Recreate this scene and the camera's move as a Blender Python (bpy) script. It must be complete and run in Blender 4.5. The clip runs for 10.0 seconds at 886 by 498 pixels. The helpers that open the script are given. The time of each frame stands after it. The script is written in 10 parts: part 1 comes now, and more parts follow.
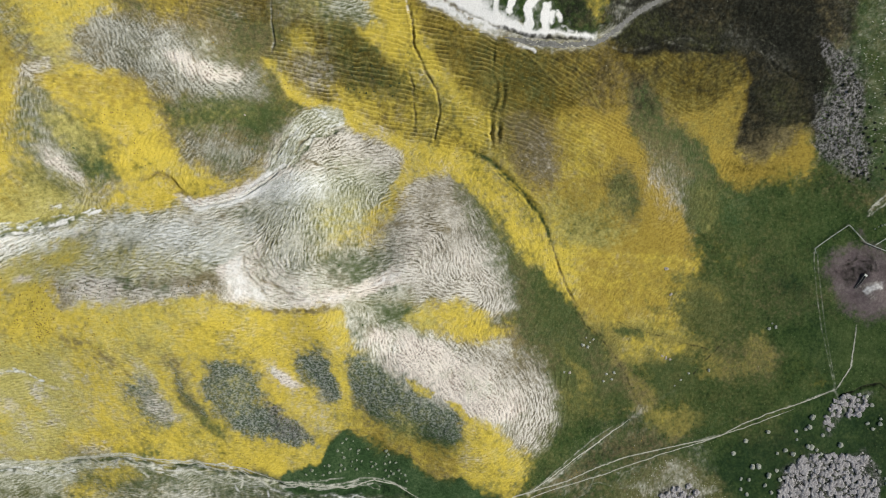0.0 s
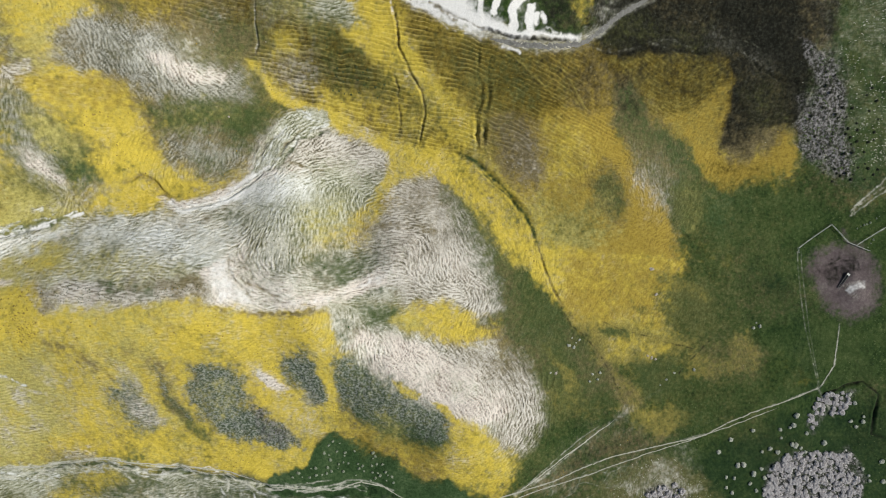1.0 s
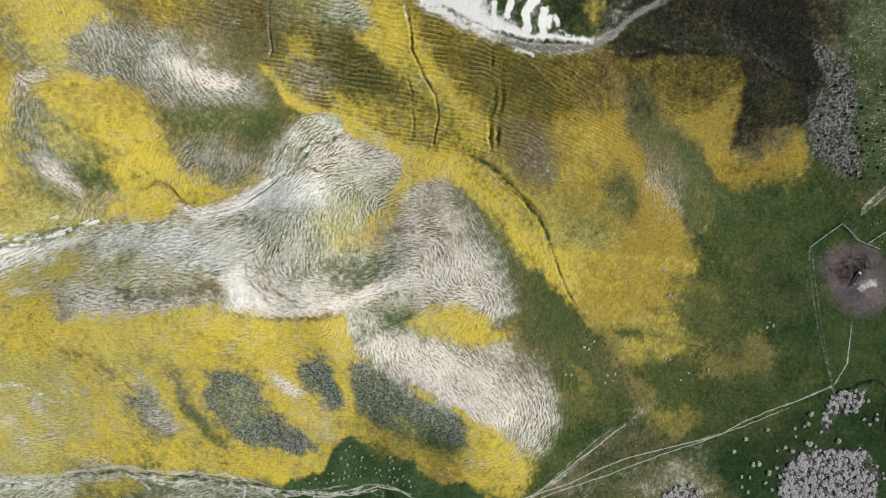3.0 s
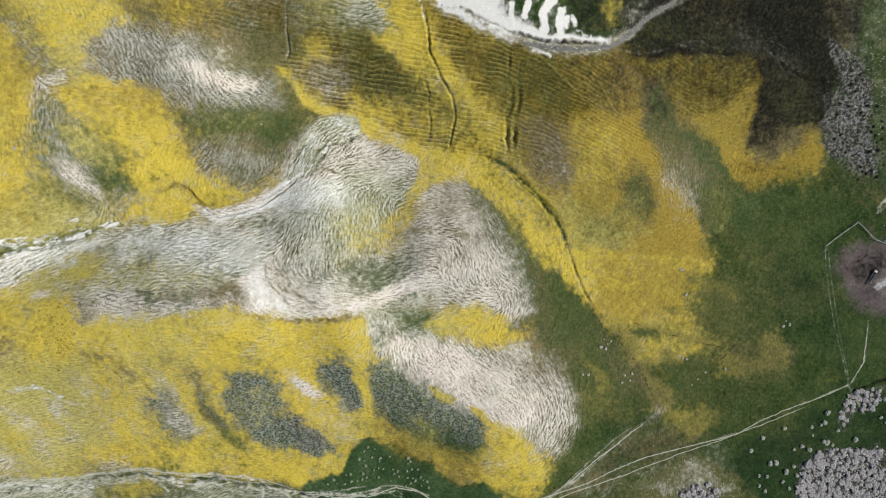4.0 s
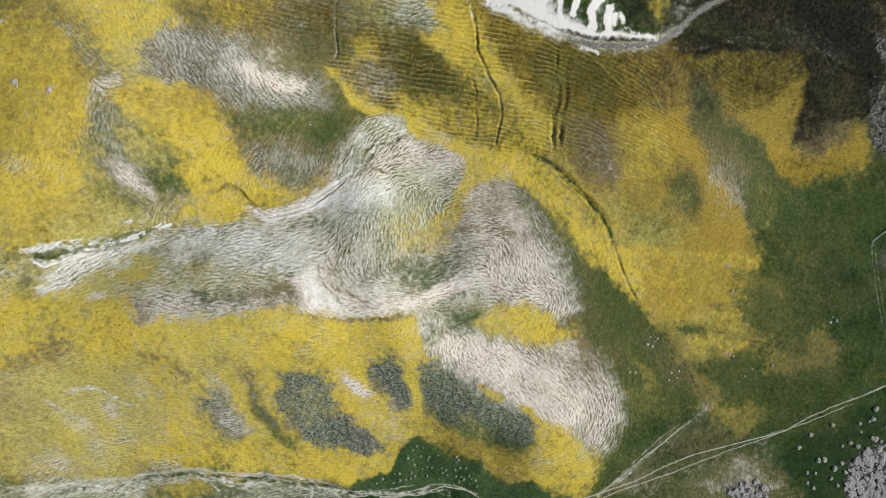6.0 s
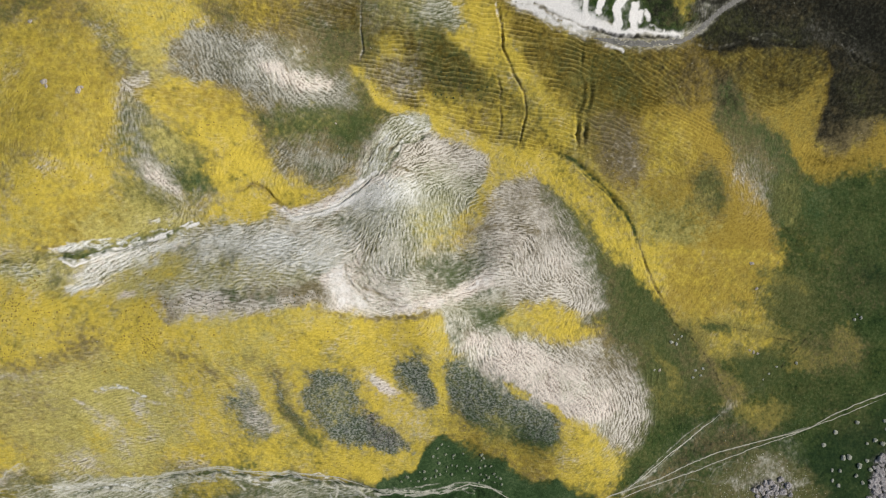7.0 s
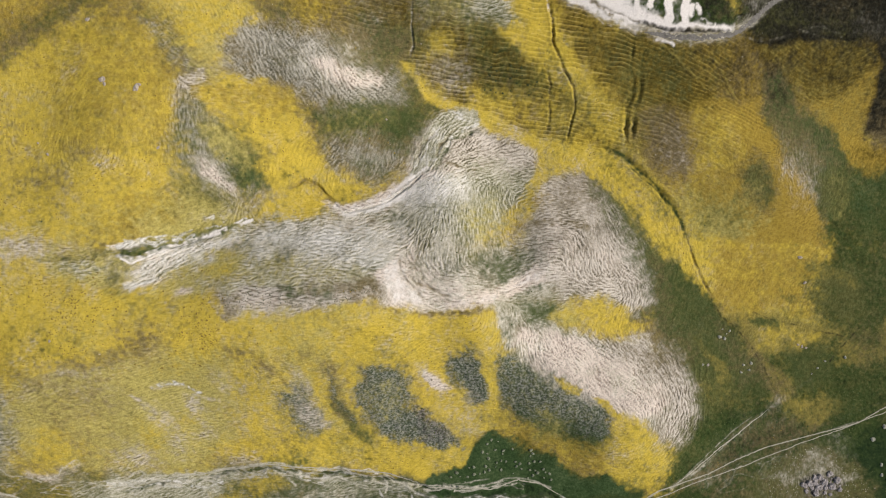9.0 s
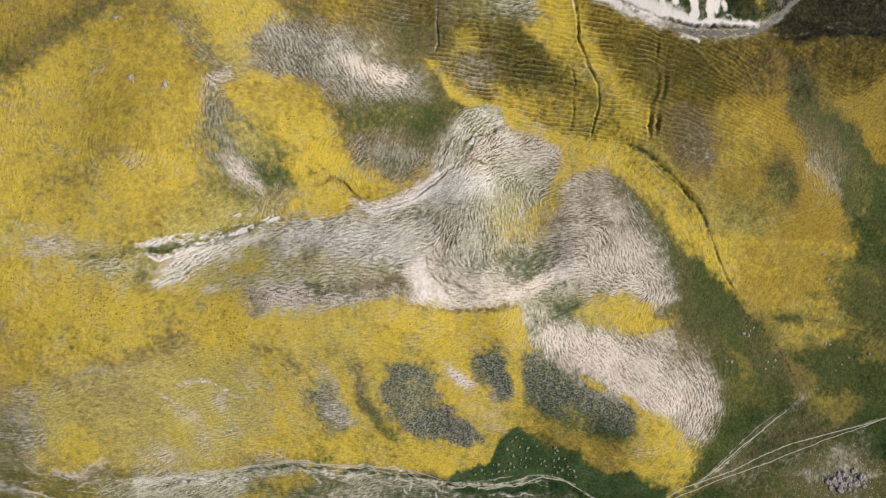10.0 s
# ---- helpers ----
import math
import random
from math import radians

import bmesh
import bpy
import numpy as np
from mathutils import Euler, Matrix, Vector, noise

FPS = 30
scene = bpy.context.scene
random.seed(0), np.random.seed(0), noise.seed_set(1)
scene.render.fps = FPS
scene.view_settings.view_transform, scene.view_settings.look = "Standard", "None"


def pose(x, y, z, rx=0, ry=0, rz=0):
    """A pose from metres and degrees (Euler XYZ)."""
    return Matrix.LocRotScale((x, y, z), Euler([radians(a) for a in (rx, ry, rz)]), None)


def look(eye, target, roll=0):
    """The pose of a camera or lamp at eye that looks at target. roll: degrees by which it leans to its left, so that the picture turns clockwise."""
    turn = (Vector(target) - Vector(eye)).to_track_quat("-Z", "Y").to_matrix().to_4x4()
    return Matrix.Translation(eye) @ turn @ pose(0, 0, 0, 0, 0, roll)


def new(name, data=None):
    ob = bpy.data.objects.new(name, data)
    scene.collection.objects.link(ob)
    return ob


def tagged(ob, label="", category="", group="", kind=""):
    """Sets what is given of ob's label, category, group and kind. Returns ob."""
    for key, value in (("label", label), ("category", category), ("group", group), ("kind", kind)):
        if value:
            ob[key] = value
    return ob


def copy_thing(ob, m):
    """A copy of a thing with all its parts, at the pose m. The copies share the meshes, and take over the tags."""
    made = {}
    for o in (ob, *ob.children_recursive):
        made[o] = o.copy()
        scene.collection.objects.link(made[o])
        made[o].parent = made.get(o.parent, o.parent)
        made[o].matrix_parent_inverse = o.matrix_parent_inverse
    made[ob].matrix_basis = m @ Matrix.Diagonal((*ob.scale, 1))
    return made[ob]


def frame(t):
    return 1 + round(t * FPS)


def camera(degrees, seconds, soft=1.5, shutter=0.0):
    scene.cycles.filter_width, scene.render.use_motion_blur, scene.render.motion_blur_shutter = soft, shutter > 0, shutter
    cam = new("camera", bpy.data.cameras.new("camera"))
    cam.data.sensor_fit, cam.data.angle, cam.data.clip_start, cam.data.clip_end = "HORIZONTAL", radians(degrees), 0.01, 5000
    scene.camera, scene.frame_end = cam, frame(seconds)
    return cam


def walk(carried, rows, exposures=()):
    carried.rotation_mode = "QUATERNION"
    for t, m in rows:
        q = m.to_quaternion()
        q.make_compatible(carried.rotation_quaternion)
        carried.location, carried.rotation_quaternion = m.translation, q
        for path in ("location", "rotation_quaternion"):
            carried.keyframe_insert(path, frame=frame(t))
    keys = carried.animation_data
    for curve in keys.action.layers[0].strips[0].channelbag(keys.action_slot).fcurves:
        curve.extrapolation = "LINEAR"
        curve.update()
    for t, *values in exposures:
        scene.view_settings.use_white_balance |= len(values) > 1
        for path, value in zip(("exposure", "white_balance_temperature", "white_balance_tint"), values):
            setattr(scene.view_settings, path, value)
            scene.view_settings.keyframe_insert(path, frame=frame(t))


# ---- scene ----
cam = camera(65.3, 10.0, 1.05)
walk(cam, [
    (0.0, pose(12.69, 7.39, 249.23, 0.044, 0.595, 1.747)),
    (0.5, pose(13.81, 7.96, 249.16, -0.028, 0.218, 1.627)),
    (1.0, pose(14.05, 8.22, 249.10, -0.017, -0.266, 1.486)),
    (1.5, pose(13.06, 8.08, 249.18, 0.106, -0.474, 1.312)),
    (2.0, pose(11.45, 8.17, 249.24, 0.150, -0.576, 1.141)),
    (2.5, pose(9.27, 8.17, 249.27, 0.199, -0.688, 0.986)),
    (4.0, pose(0.01, 8.05, 249.34, 0.317, -0.733, 0.529)),
    (4.5, pose(-3.50, 7.96, 249.41, 0.337, -0.577, 0.419)),
    (5.0, pose(-7.18, 7.57, 249.49, 0.397, -0.426, 0.284)),
    (5.5, pose(-11.03, 7.42, 249.48, 0.397, -0.287, 0.169)),
    (7.0, pose(-23.15, 6.52, 249.62, 0.397, 0.067, -0.146)),
    (7.5, pose(-27.16, 6.42, 249.59, 0.346, 0.186, -0.218)),
    (8.0, pose(-31.11, 6.20, 249.66, 0.308, 0.327, -0.314)),
    (8.5, pose(-35.22, 5.74, 249.74, 0.324, 0.427, -0.384)),
    (9.0, pose(-39.39, 5.46, 249.77, 0.293, 0.509, -0.453)),
    (9.5, pose(-43.44, 5.12, 249.80, 0.256, 0.611, -0.518)),
    (10.0, pose(-47.56, 4.71, 249.87, 0.254, 0.693, -0.597)),
], exposures=[(0.0, -0.13, 6450, 4), (5.5, -0.18, 6450, 4.5), (7.0, -0.24, 6600, 7), (8.5, -0.27, 6900, 11), (10.0, -0.29, 7050, 13)])

# ---- world and sun ----
SUN_ELEVATION, SUN_AZIMUTH = radians(41), radians(95)   # azimuth clockwise from +y
world = bpy.data.worlds.new("sky")
scene.world = world
world.use_nodes = True
wn = world.node_tree.nodes
sky = wn.new("ShaderNodeTexSky")
sky.sky_type, sky.sun_disc = "NISHITA", False
sky.sun_elevation, sky.sun_rotation = SUN_ELEVATION, SUN_AZIMUTH
wn["Background"].inputs["Strength"].default_value = 0.075
world.node_tree.links.new(sky.outputs["Color"], wn["Background"].inputs["Color"])
sun_data = bpy.data.lights.new("sun", "SUN")
sun_data.energy, sun_data.angle, sun_data.color = 4.1, radians(0.6), (1.0, 0.96, 0.9)
sun = new("sun", sun_data)
sun_way = Vector((math.cos(SUN_ELEVATION) * math.sin(SUN_AZIMUTH), math.cos(SUN_ELEVATION) * math.cos(SUN_AZIMUTH), math.sin(SUN_ELEVATION)))
sun.matrix_world = look(tuple(sun_way * 600), (0, 0, 0))


# ---- fields over the ground ----
RNG = np.random.default_rng(7)


def lattice_noise(x, y, size, seed):
    """Smooth noise in -1 to 1 with features of the given size in metres."""
    r = np.random.default_rng(seed).random((256, 256)).astype(np.float32) * 2 - 1
    u, v = x / size + 37.3 * seed, y / size + 11.7 * seed
    i, j = np.floor(u).astype(np.int64), np.floor(v).astype(np.int64)
    f, g = u - i, v - j
    f, g = f * f * (3 - 2 * f), g * g * (3 - 2 * g)
    a, b, c, d = r[i % 256, j % 256], r[(i + 1) % 256, j % 256], r[i % 256, (j + 1) % 256], r[(i + 1) % 256, (j + 1) % 256]
    return ((a * (1 - f) + b * f) * (1 - g) + (c * (1 - f) + d * f) * g).astype(np.float32)


def rough_noise(x, y, size, seed, octaves=3):
    out, amp, total = 0.0, 1.0, 0.0
    for k in range(octaves):
        out = out + amp * lattice_noise(x, y, size / 2 ** k, seed + 17 * k)
        total += amp
        amp *= 0.55
    return out / total


# Hills and hollows: centre x, y, radii, turn in degrees, height
HILLS = [
    (-186, -13, 103, 48, 66, 28.9), (-65, -7, 91, 34, 4, 24.9), (-1, 127, 123, 33, -12, 76.0),
    (-210, 99, 210, 116, -51, 59.5), (25, -57, 26, 23, -20, 12.4), (61, 54, 28, 46, 51, 14.0),
    (203, 123, 53, 60, 3, 12.3), (-83, 71, 20, 33, 39, 11.1), (-19, 78, 19, 51, 71, 15.6), (-32, 1, 15, 34, 12, 33.3),
]
HOLLOWS = [
    (-126, 8, 68, 22, 13, -14.2), (-172, 34, 28, 54, -8, -15.7), (-30, 2, 18, 28, 5, -35.1),
    (-90, -106, 77, 39, -6, -11.7), (29, 108, 94, 15, -8, -23.3), (176, -55, 14, 13, 37, -2.0), (152, -99, 83, 16, 15, -1.0),
]


KNOLLS = [
    (-2, -43, 16, 16, 0, 6.6), (-128, 11, 16, 16, 0, -4.6), (21, 79, 24, 24, 0, 3.1), (-102, -80, 16, 16, 0, 3.4), (-97, 81, 16, 16, 0, -3.5), (-118, 63, 16, 16, 0, 3.0), (4, -24, 16, 16, 0, -2.3), (112, 68, 36, 36, 0, 1.8),
    (54, 30, 24, 24, 0, -1.8), (-132, -38, 16, 16, 0, -2.1), (-79, 21, 36, 36, 0, 0.9), (-22, -33, 16, 16, 0, -1.4), (163, 12, 16, 16, 0, -1.1), (98, 34, 16, 16, 0, 1.4), (29, -22, 16, 16, 0, -1.3), (-33, 32, 24, 24, 0, 1.0),
]


def broad_height(x, y):
    z = np.full(np.shape(x), -24.0)
    for cx, cy, a, b, turn, h in HILLS + HOLLOWS + KNOLLS:
        c, s = math.cos(radians(turn)), math.sin(radians(turn))
        dx, dy = x - cx, y - cy
        z = z + h * np.exp(-((c * dx + s * dy) / a) ** 2 - ((c * dy - s * dx) / b) ** 2)
    return z


def spread(lo, hi, step, far):
    """Even steps from lo to hi, then ever longer ones out to the horizon."""
    out, tail, d = np.arange(lo, hi, step), [], step
    reach = 0.0
    while reach < far:
        d *= 1.28
        reach += d
        tail.append(reach)
    tail = np.array(tail)
    return np.concatenate([lo - tail[::-1], out, out[-1] + tail])


STEP = 0.285
xs, ys = spread(-196, 204, STEP, 3200), spread(-100, 113, STEP, 3200)
NX, NY = len(xs), len(ys)
X, Y = np.meshgrid(xs, ys)
H0 = broad_height(X, Y)
away = np.maximum(0, np.maximum(np.abs(X) - 230, np.abs(Y) - 130)) / 300
H0 = H0 + np.minimum(away, 3) * 16 * rough_noise(X, Y, 260, 3, 3) * (away > 0)

# Strands of grass and cattle terraces lie along the contours.
gy, gx = np.gradient(H0, ys, xs)
wob = rough_noise(X, Y, 14, 21, 2) * 0.05
wob2 = rough_noise(X, Y, 14, 22, 2) * 0.05
tx, ty = -(gy + wob), gx + wob2
tn = np.sqrt(tx * tx + ty * ty) + 1e-6
tx, ty = tx / tn, ty / tn
steep = np.sqrt(gx * gx + gy * gy)


# The lie of the grass, stroke by stroke, on each slope; elsewhere it follows the contours.
LAY_NORTHWEST = [(-103.1, 76), (-98.3, 68.7), (-94.5, 76.7), (-88.5, 69.2), (-81.4, 79.8), (-76.8, 72.5), (-76.8, 72.5), (-73.3, 65.3), (-72.6, 68.9), (-62.9, 68.2), (-64.5, 67), (-57.7, 62.2), (-87.5, 67.4), (-82.4, 61.3), (-124.7, 47), (-122.4, 38.5), (-119.7, 36.7), (-113.2, 31.4), (-118.8, 56.4), (-109, 56.1), (-110.5, 53.2), (-98.4, 53.4)]
LAY_SILVER_HEAD = [(-49.1, 35.9), (-48.4, 44.6), (-48.4, 44.6), (-43.4, 51.8), (-43.4, 51.8), (-34.9, 55.3), (-43.8, 35.4), (-40.8, 42.7), (-40.8, 42.7), (-34.6, 48.4), (-63, 22.5), (-52, 28.4), (-52, 28.4), (-40.7, 33.5), (-40.7, 33.5), (-26.5, 38.6), (-26.5, 38.6), (-14.5, 41.5), (-28.6, 27.3), (-28.4, 14.9), (-23.9, 25.6), (-24.9, 13.1), (-38.9, 18.3), (-39.3, 8.4), (-33.4, 14.6), (-33.5, 6.7), (-47.7, 12.1), (-50.4, 4.3)]
LAY_SILVER = [(-132.2, 5.8), (-118, 10.9), (-110.7, 4.5), (-88.7, 6.6), (-98, 12.5), (-76.1, 14.1), (-89.6, -2.2), (-68.4, -2), (-72.3, 7.5), (-57, 11.4), (-65.6, 2), (-56, 6), (-58.8, 2.2), (-53.9, -3.3), (-53.9, -3.3), (-46.1, -9.2), (-46.1, -9.2), (-35, -11.5), (-33.4, -4.8), (-23.1, -5.9), (-22.8, -9.7), (-6.1, -0.7), (-12.3, 1.2), (3.9, 3.7)]
LAY_WEST = [(-178.6, 7.2), (-165.4, 4.4), (-168.8, 0.3), (-155.2, 2), (-153.4, -0.2), (-144, 2.9), (-140, -4.1), (-134.2, -0.3), (-132.8, 1.2), (-119.7, 8.5), (-171.3, 17.8), (-156.9, 22.9), (-154.6, 14.1), (-138.5, 19.5), (-137.1, -14.6), (-116.1, -14.1), (-171.3, -14.1), (-150.7, -12.6), (-125.2, 55), (-125.4, 39.2), (-120.7, 50.1), (-122.6, 35.8), (-163.7, -30.4), (-134.6, -31), (-168.9, -48.7), (-141.5, -52.5)]
LAY_EAST_SHOULDER = [(-7.3, 23.2), (13.7, 22.4), (-4.8, 15.8), (9.7, 15.2), (5.7, 10.9), (7.1, 0.7), (13, 10.1), (14.3, -0.2), (22.1, 27.5), (35.4, 12.9), (26.8, 8.4), (39.2, -6.2), (4.2, -4.5), (20.9, -8.6), (-15.6, -8.9), (-5.7, -10.9)]
LAY_LOBE = [(-20.4, -15.6), (-19.1, -26.8), (-15.3, -16.9), (-12.3, -27.2), (-10.5, -17), (-3.6, -15.4), (-5.5, -23.3), (4.8, -37.4), (4.7, -27.5), (17.5, -43.7), (15.3, -33.8), (28.2, -45.9), (30.3, -36), (39, -44.4), (39, -44.4), (38, -53.5), (45.6, -35.3), (53.7, -45.2), (53.7, -45.2), (55.6, -58.2), (55.6, -58.2), (46.3, -66.3), (41.2, -40.4), (48.1, -51.2), (48.1, -51.2), (45, -61.7), (17.6, -45.7), (30.4, -54)]
LAY_SOUTH = [(-131.1, -33.1), (-105.5, -30.6), (-105.5, -30.6), (-89.3, -34.8), (-135.6, -55.3), (-109.8, -54.3), (-109.8, -54.3), (-92.4, -62.6), (-76, -24.3), (-55.8, -25.5), (-54.5, -28.7), (-37.5, -24.6), (-37.5, -24.6), (-26.3, -29.7), (-55.2, -20.4), (-29.5, -19.3), (-85.1, -65), (-61.5, -67.6), (-109.4, -17.1), (-81.6, -17.5)]
LAY_NORTHEAST = [(31.2, 58.2), (50.2, 53.7), (33.9, 50.6), (55.3, 43.9), (82.4, 74), (119.9, 73.4), (87.8, 67.8), (119, 67.6), (96.5, 49), (99.5, 34.2), (104.6, 51.7), (103, 36.6), (70.3, 39.3), (74.6, 29), (78.8, 39.6), (82, 29.3), (87.4, 44.2), (97.7, 27.7)]


def lie_of_grass():
    c2, s2 = (tx * tx - ty * ty) * 0.25, 2 * tx * ty * 0.25
    for strokes in (LAY_WEST, LAY_NORTHWEST, LAY_SILVER_HEAD, LAY_SILVER, LAY_EAST_SHOULDER, LAY_LOBE, LAY_SOUTH, LAY_NORTHEAST):
        for (ax, ay), (bx, by) in zip(strokes[::2], strokes[1::2]):
            dx, dy, mx, my = bx - ax, by - ay, (ax + bx) / 2, (ay + by) / 2
            i0, i1 = np.searchsorted(xs, (mx - 26, mx + 26))
            j0, j1 = np.searchsorted(ys, (my - 26, my + 26))
            w = (slice(j0, j1), slice(i0, i1))
            pull = 2.0 * np.exp(-((X[w] - mx) ** 2 + (Y[w] - my) ** 2) / 72.0) / (dx * dx + dy * dy)
            c2[w] += pull * (dx * dx - dy * dy)
            s2[w] += pull * 2 * dx * dy
    turn = 0.5 * np.arctan2(s2, c2) + 0.2 * lattice_noise(X, Y, 6.0, 25) + 0.3 * lattice_noise(X, Y, 2.2, 26)
    return np.cos(turn), np.sin(turn)


tx, ty = lie_of_grass()


def combed(grain, reach):
    """Grain smeared along the lie of the grass, reach cells each way."""
    total = grain.copy()
    for sign in (1, -1):
        fi = np.tile(np.arange(NX, dtype=np.float32), (NY, 1))
        fj = np.tile(np.arange(NY, dtype=np.float32)[:, None], (1, NX))
        dx, dy = sign * tx.astype(np.float32), sign * ty.astype(np.float32)
        for k in range(reach):
            fi += dx
            fj += dy
            i, j = np.clip(np.rint(fi), 0, NX - 1).astype(np.int32), np.clip(np.rint(fj), 0, NY - 1).astype(np.int32)
            total += grain[j, i]
            if k % 2:
                ux, uy = tx[j, i].astype(np.float32), ty[j, i].astype(np.float32)
                flip = np.sign(ux * dx + uy * dy)
                dx, dy = ux * flip, uy * flip
    total -= total.mean()
    return total / total.std()


grain = RNG.standard_normal((NY, NX)).astype(np.float32)
def blurred(g):
    return (g * 2 + np.roll(g, 1, 0) + np.roll(g, -1, 0) + np.roll(g, 1, 1) + np.roll(g, -1, 1)) / 6


soft = blurred(grain)
softer = blurred(blurred(blurred(soft)))
swell_of = np.clip(0.62 + 0.9 * rough_noise(X, Y, 8, 27, 3), 0.12, 1.3).astype(np.float32)
coarse = blurred(soft)
coarse = coarse - blurred(blurred(blurred(blurred(coarse))))
strand = swell_of * (0.8 * combed(soft - softer, 2) + 0.36 * combed(coarse, 3)) + 0.25 * combed(grain, 2)

# a level that wavers a little, by which terraces and strokes follow the slope
# on the northern slope the terraces run dead straight, stooping a little to the east
straight = 0.45 * (Y + np.interp(X, [-300, 0, 20, 40, 110, 300], [-42, 0, 2.8, 8.5, 38, 100]))
on_slope = np.clip((Y - 36) / 8, 0, 1) * np.clip((112 - X) / 12, 0, 1)
level = H0 + on_slope * (straight - H0) + 0.16 * rough_noise(X, Y, 9, 23, 2) + 0.09 * lattice_noise(X, Y, 2.4, 24)
phase = (level / 0.66 + 0.7 * rough_noise(X, Y, 7, 28, 2)) % 1.0
worn = np.clip(0.6 + 0.9 * rough_noise(X, Y, 5, 29, 2), 0.1, 1.3)
# pale worn tread; the dark strip beside it puts riser shade into the tone
terrace = worn * (1.7 * np.exp(-((phase - 0.45) / 0.12) ** 2) - 0.9 * np.exp(-((phase - 0.75) / 0.16) ** 2))
terrace = terrace + 0.4 * lattice_noise(level / 0.24, 0.15 * X - 0.08 * Y, 1.0, 6)
terrace = terrace - terrace.mean()
terrace = terrace / terrace.std()
strand, terrace = np.clip(strand, -2.4, 2.4), np.clip(terrace, -2.4, 2.4)

# ---- plant cover: one weight for each kind of ground ----
KINDS = ["FLOWER", "GRASS", "STRAW", "ASH", "BROWN", "SCRUB", "PHACELIA", "CHALK", "DIRT", "LILAC", "MEADOW", "TRACK", "GOLD", "PINK", "OLIVE", "SOD", "SAGE", "TAWNY", "UMBER", "SILVER", "CLOVER", "MOSS", "FLINT", "MUSTARD"]
cover = {k: np.zeros((NY, NX), np.float32) for k in KINDS}
warp_x = 0.6 * lattice_noise(X, Y, 13, 31) + 0.5 * lattice_noise(X, Y, 4.5, 32) + 0.35 * lattice_noise(X, Y, 1.6, 33)
warp_y = 0.6 * lattice_noise(X, Y, 13, 34) + 0.5 * lattice_noise(X, Y, 4.5, 35) + 0.35 * lattice_noise(X, Y, 1.6, 36)
cover["FLOWER"] += 0.55 + 0.25 * rough_noise(X, Y, 30, 41)
cover["BROWN"] += 1 - cover["FLOWER"]


def window(points, margin):
    px, py = [p[0] for p in points], [p[1] for p in points]
    i0, i1 = np.searchsorted(xs, (min(px) - margin, max(px) + margin))
    j0, j1 = np.searchsorted(ys, (min(py) - margin, max(py) + margin))
    return slice(j0, j1), slice(i0, i1)


def line_distance(x, y, points):
    best = np.full(x.shape, 1e9)
    for (ax, ay), (bx, by) in zip(points, points[1:]):
        ex, ey = bx - ax, by - ay
        t = np.clip(((x - ax) * ex + (y - ay) * ey) / (ex * ex + ey * ey + 1e-9), 0, 1)
        best = np.minimum(best, (x - ax - t * ex) ** 2 + (y - ay - t * ey) ** 2)
    return np.sqrt(best)


def lay(kind, w, mask):
    for k in KINDS:
        cover[k][w] *= 1 - mask
    cover[kind][w] += mask


def patch(kind, amount, soft, rag, points):
    """A ragged patch of one kind of cover inside an outline."""
    w = window(points, 3 * soft + 2 * rag)
    x, y = X[w] + rag * warp_x[w], Y[w] + rag * warp_y[w]
    d = line_distance(x, y, points + points[:1])
    inside = np.zeros(x.shape, bool)
    for (ax, ay), (bx, by) in zip(points, points[1:] + points[:1]):
        if ay != by:
            inside ^= ((ay > y) != (by > y)) & (x < (bx - ax) * (y - ay) / (by - ay) + ax)
    d = np.where(inside, d, -d)
    soft = soft * (1.5 if soft >= 4 else 1.1)
    m = np.clip(d / (1.6 * soft) + 0.5, 0, 1)
    lay(kind, w, amount * m * m * (3 - 2 * m))


def band(kind, amount, half, soft, rag, points):
    """A ragged strip of one kind of cover along a line."""
    w = window(points, half + 2 * soft + 2 * rag)
    x, y = X[w] + rag * warp_x[w], Y[w] + rag * warp_y[w]
    m = np.clip((half - line_distance(x, y, points)) / (1.6 * soft) + 0.5, 0, 1)
    if half < 1:
        m = m * np.clip(0.7 + 0.8 * lattice_noise(x, y, 1.0, 411) + 0.6 * lattice_noise(x, y, 4.0, 412), 0.6 if kind == "TRACK" else 0.1, 1)
    lay(kind, w, amount * m * m * (3 - 2 * m))


relief = np.zeros((NY, NX))


def braids(kind, amount, half, points, count, sway, seed):
    """Thin winding threads that cross and part along a wash."""
    rng = random.Random(seed)
    for n in range(count):
        phase, side, line = rng.uniform(0, 6.28), rng.uniform(-1, 1) * sway, []
        beat = rng.uniform(0.5, 0.9)
        for (ax, ay), (bx, by) in zip(points, points[1:]):
            length = math.hypot(bx - ax, by - ay)
            for k in range(max(2, int(length / 2.5))):
                t = k / max(2, int(length / 2.5))
                phase += beat * rng.uniform(0.5, 1.5)
                off = side + sway * 0.7 * math.sin(phase) + rng.uniform(-0.4, 0.4)
                line.append((ax + (bx - ax) * t - (by - ay) / length * off, ay + (by - ay) * t + (bx - ax) / length * off))
        for k in range(0, len(line) - 8, 7):
            if rng.random() < 0.75:
                band(kind, amount * rng.uniform(0.5, 1), half * rng.uniform(0.6, 1.4), 0.24, 0.5, line[k:k + 8])


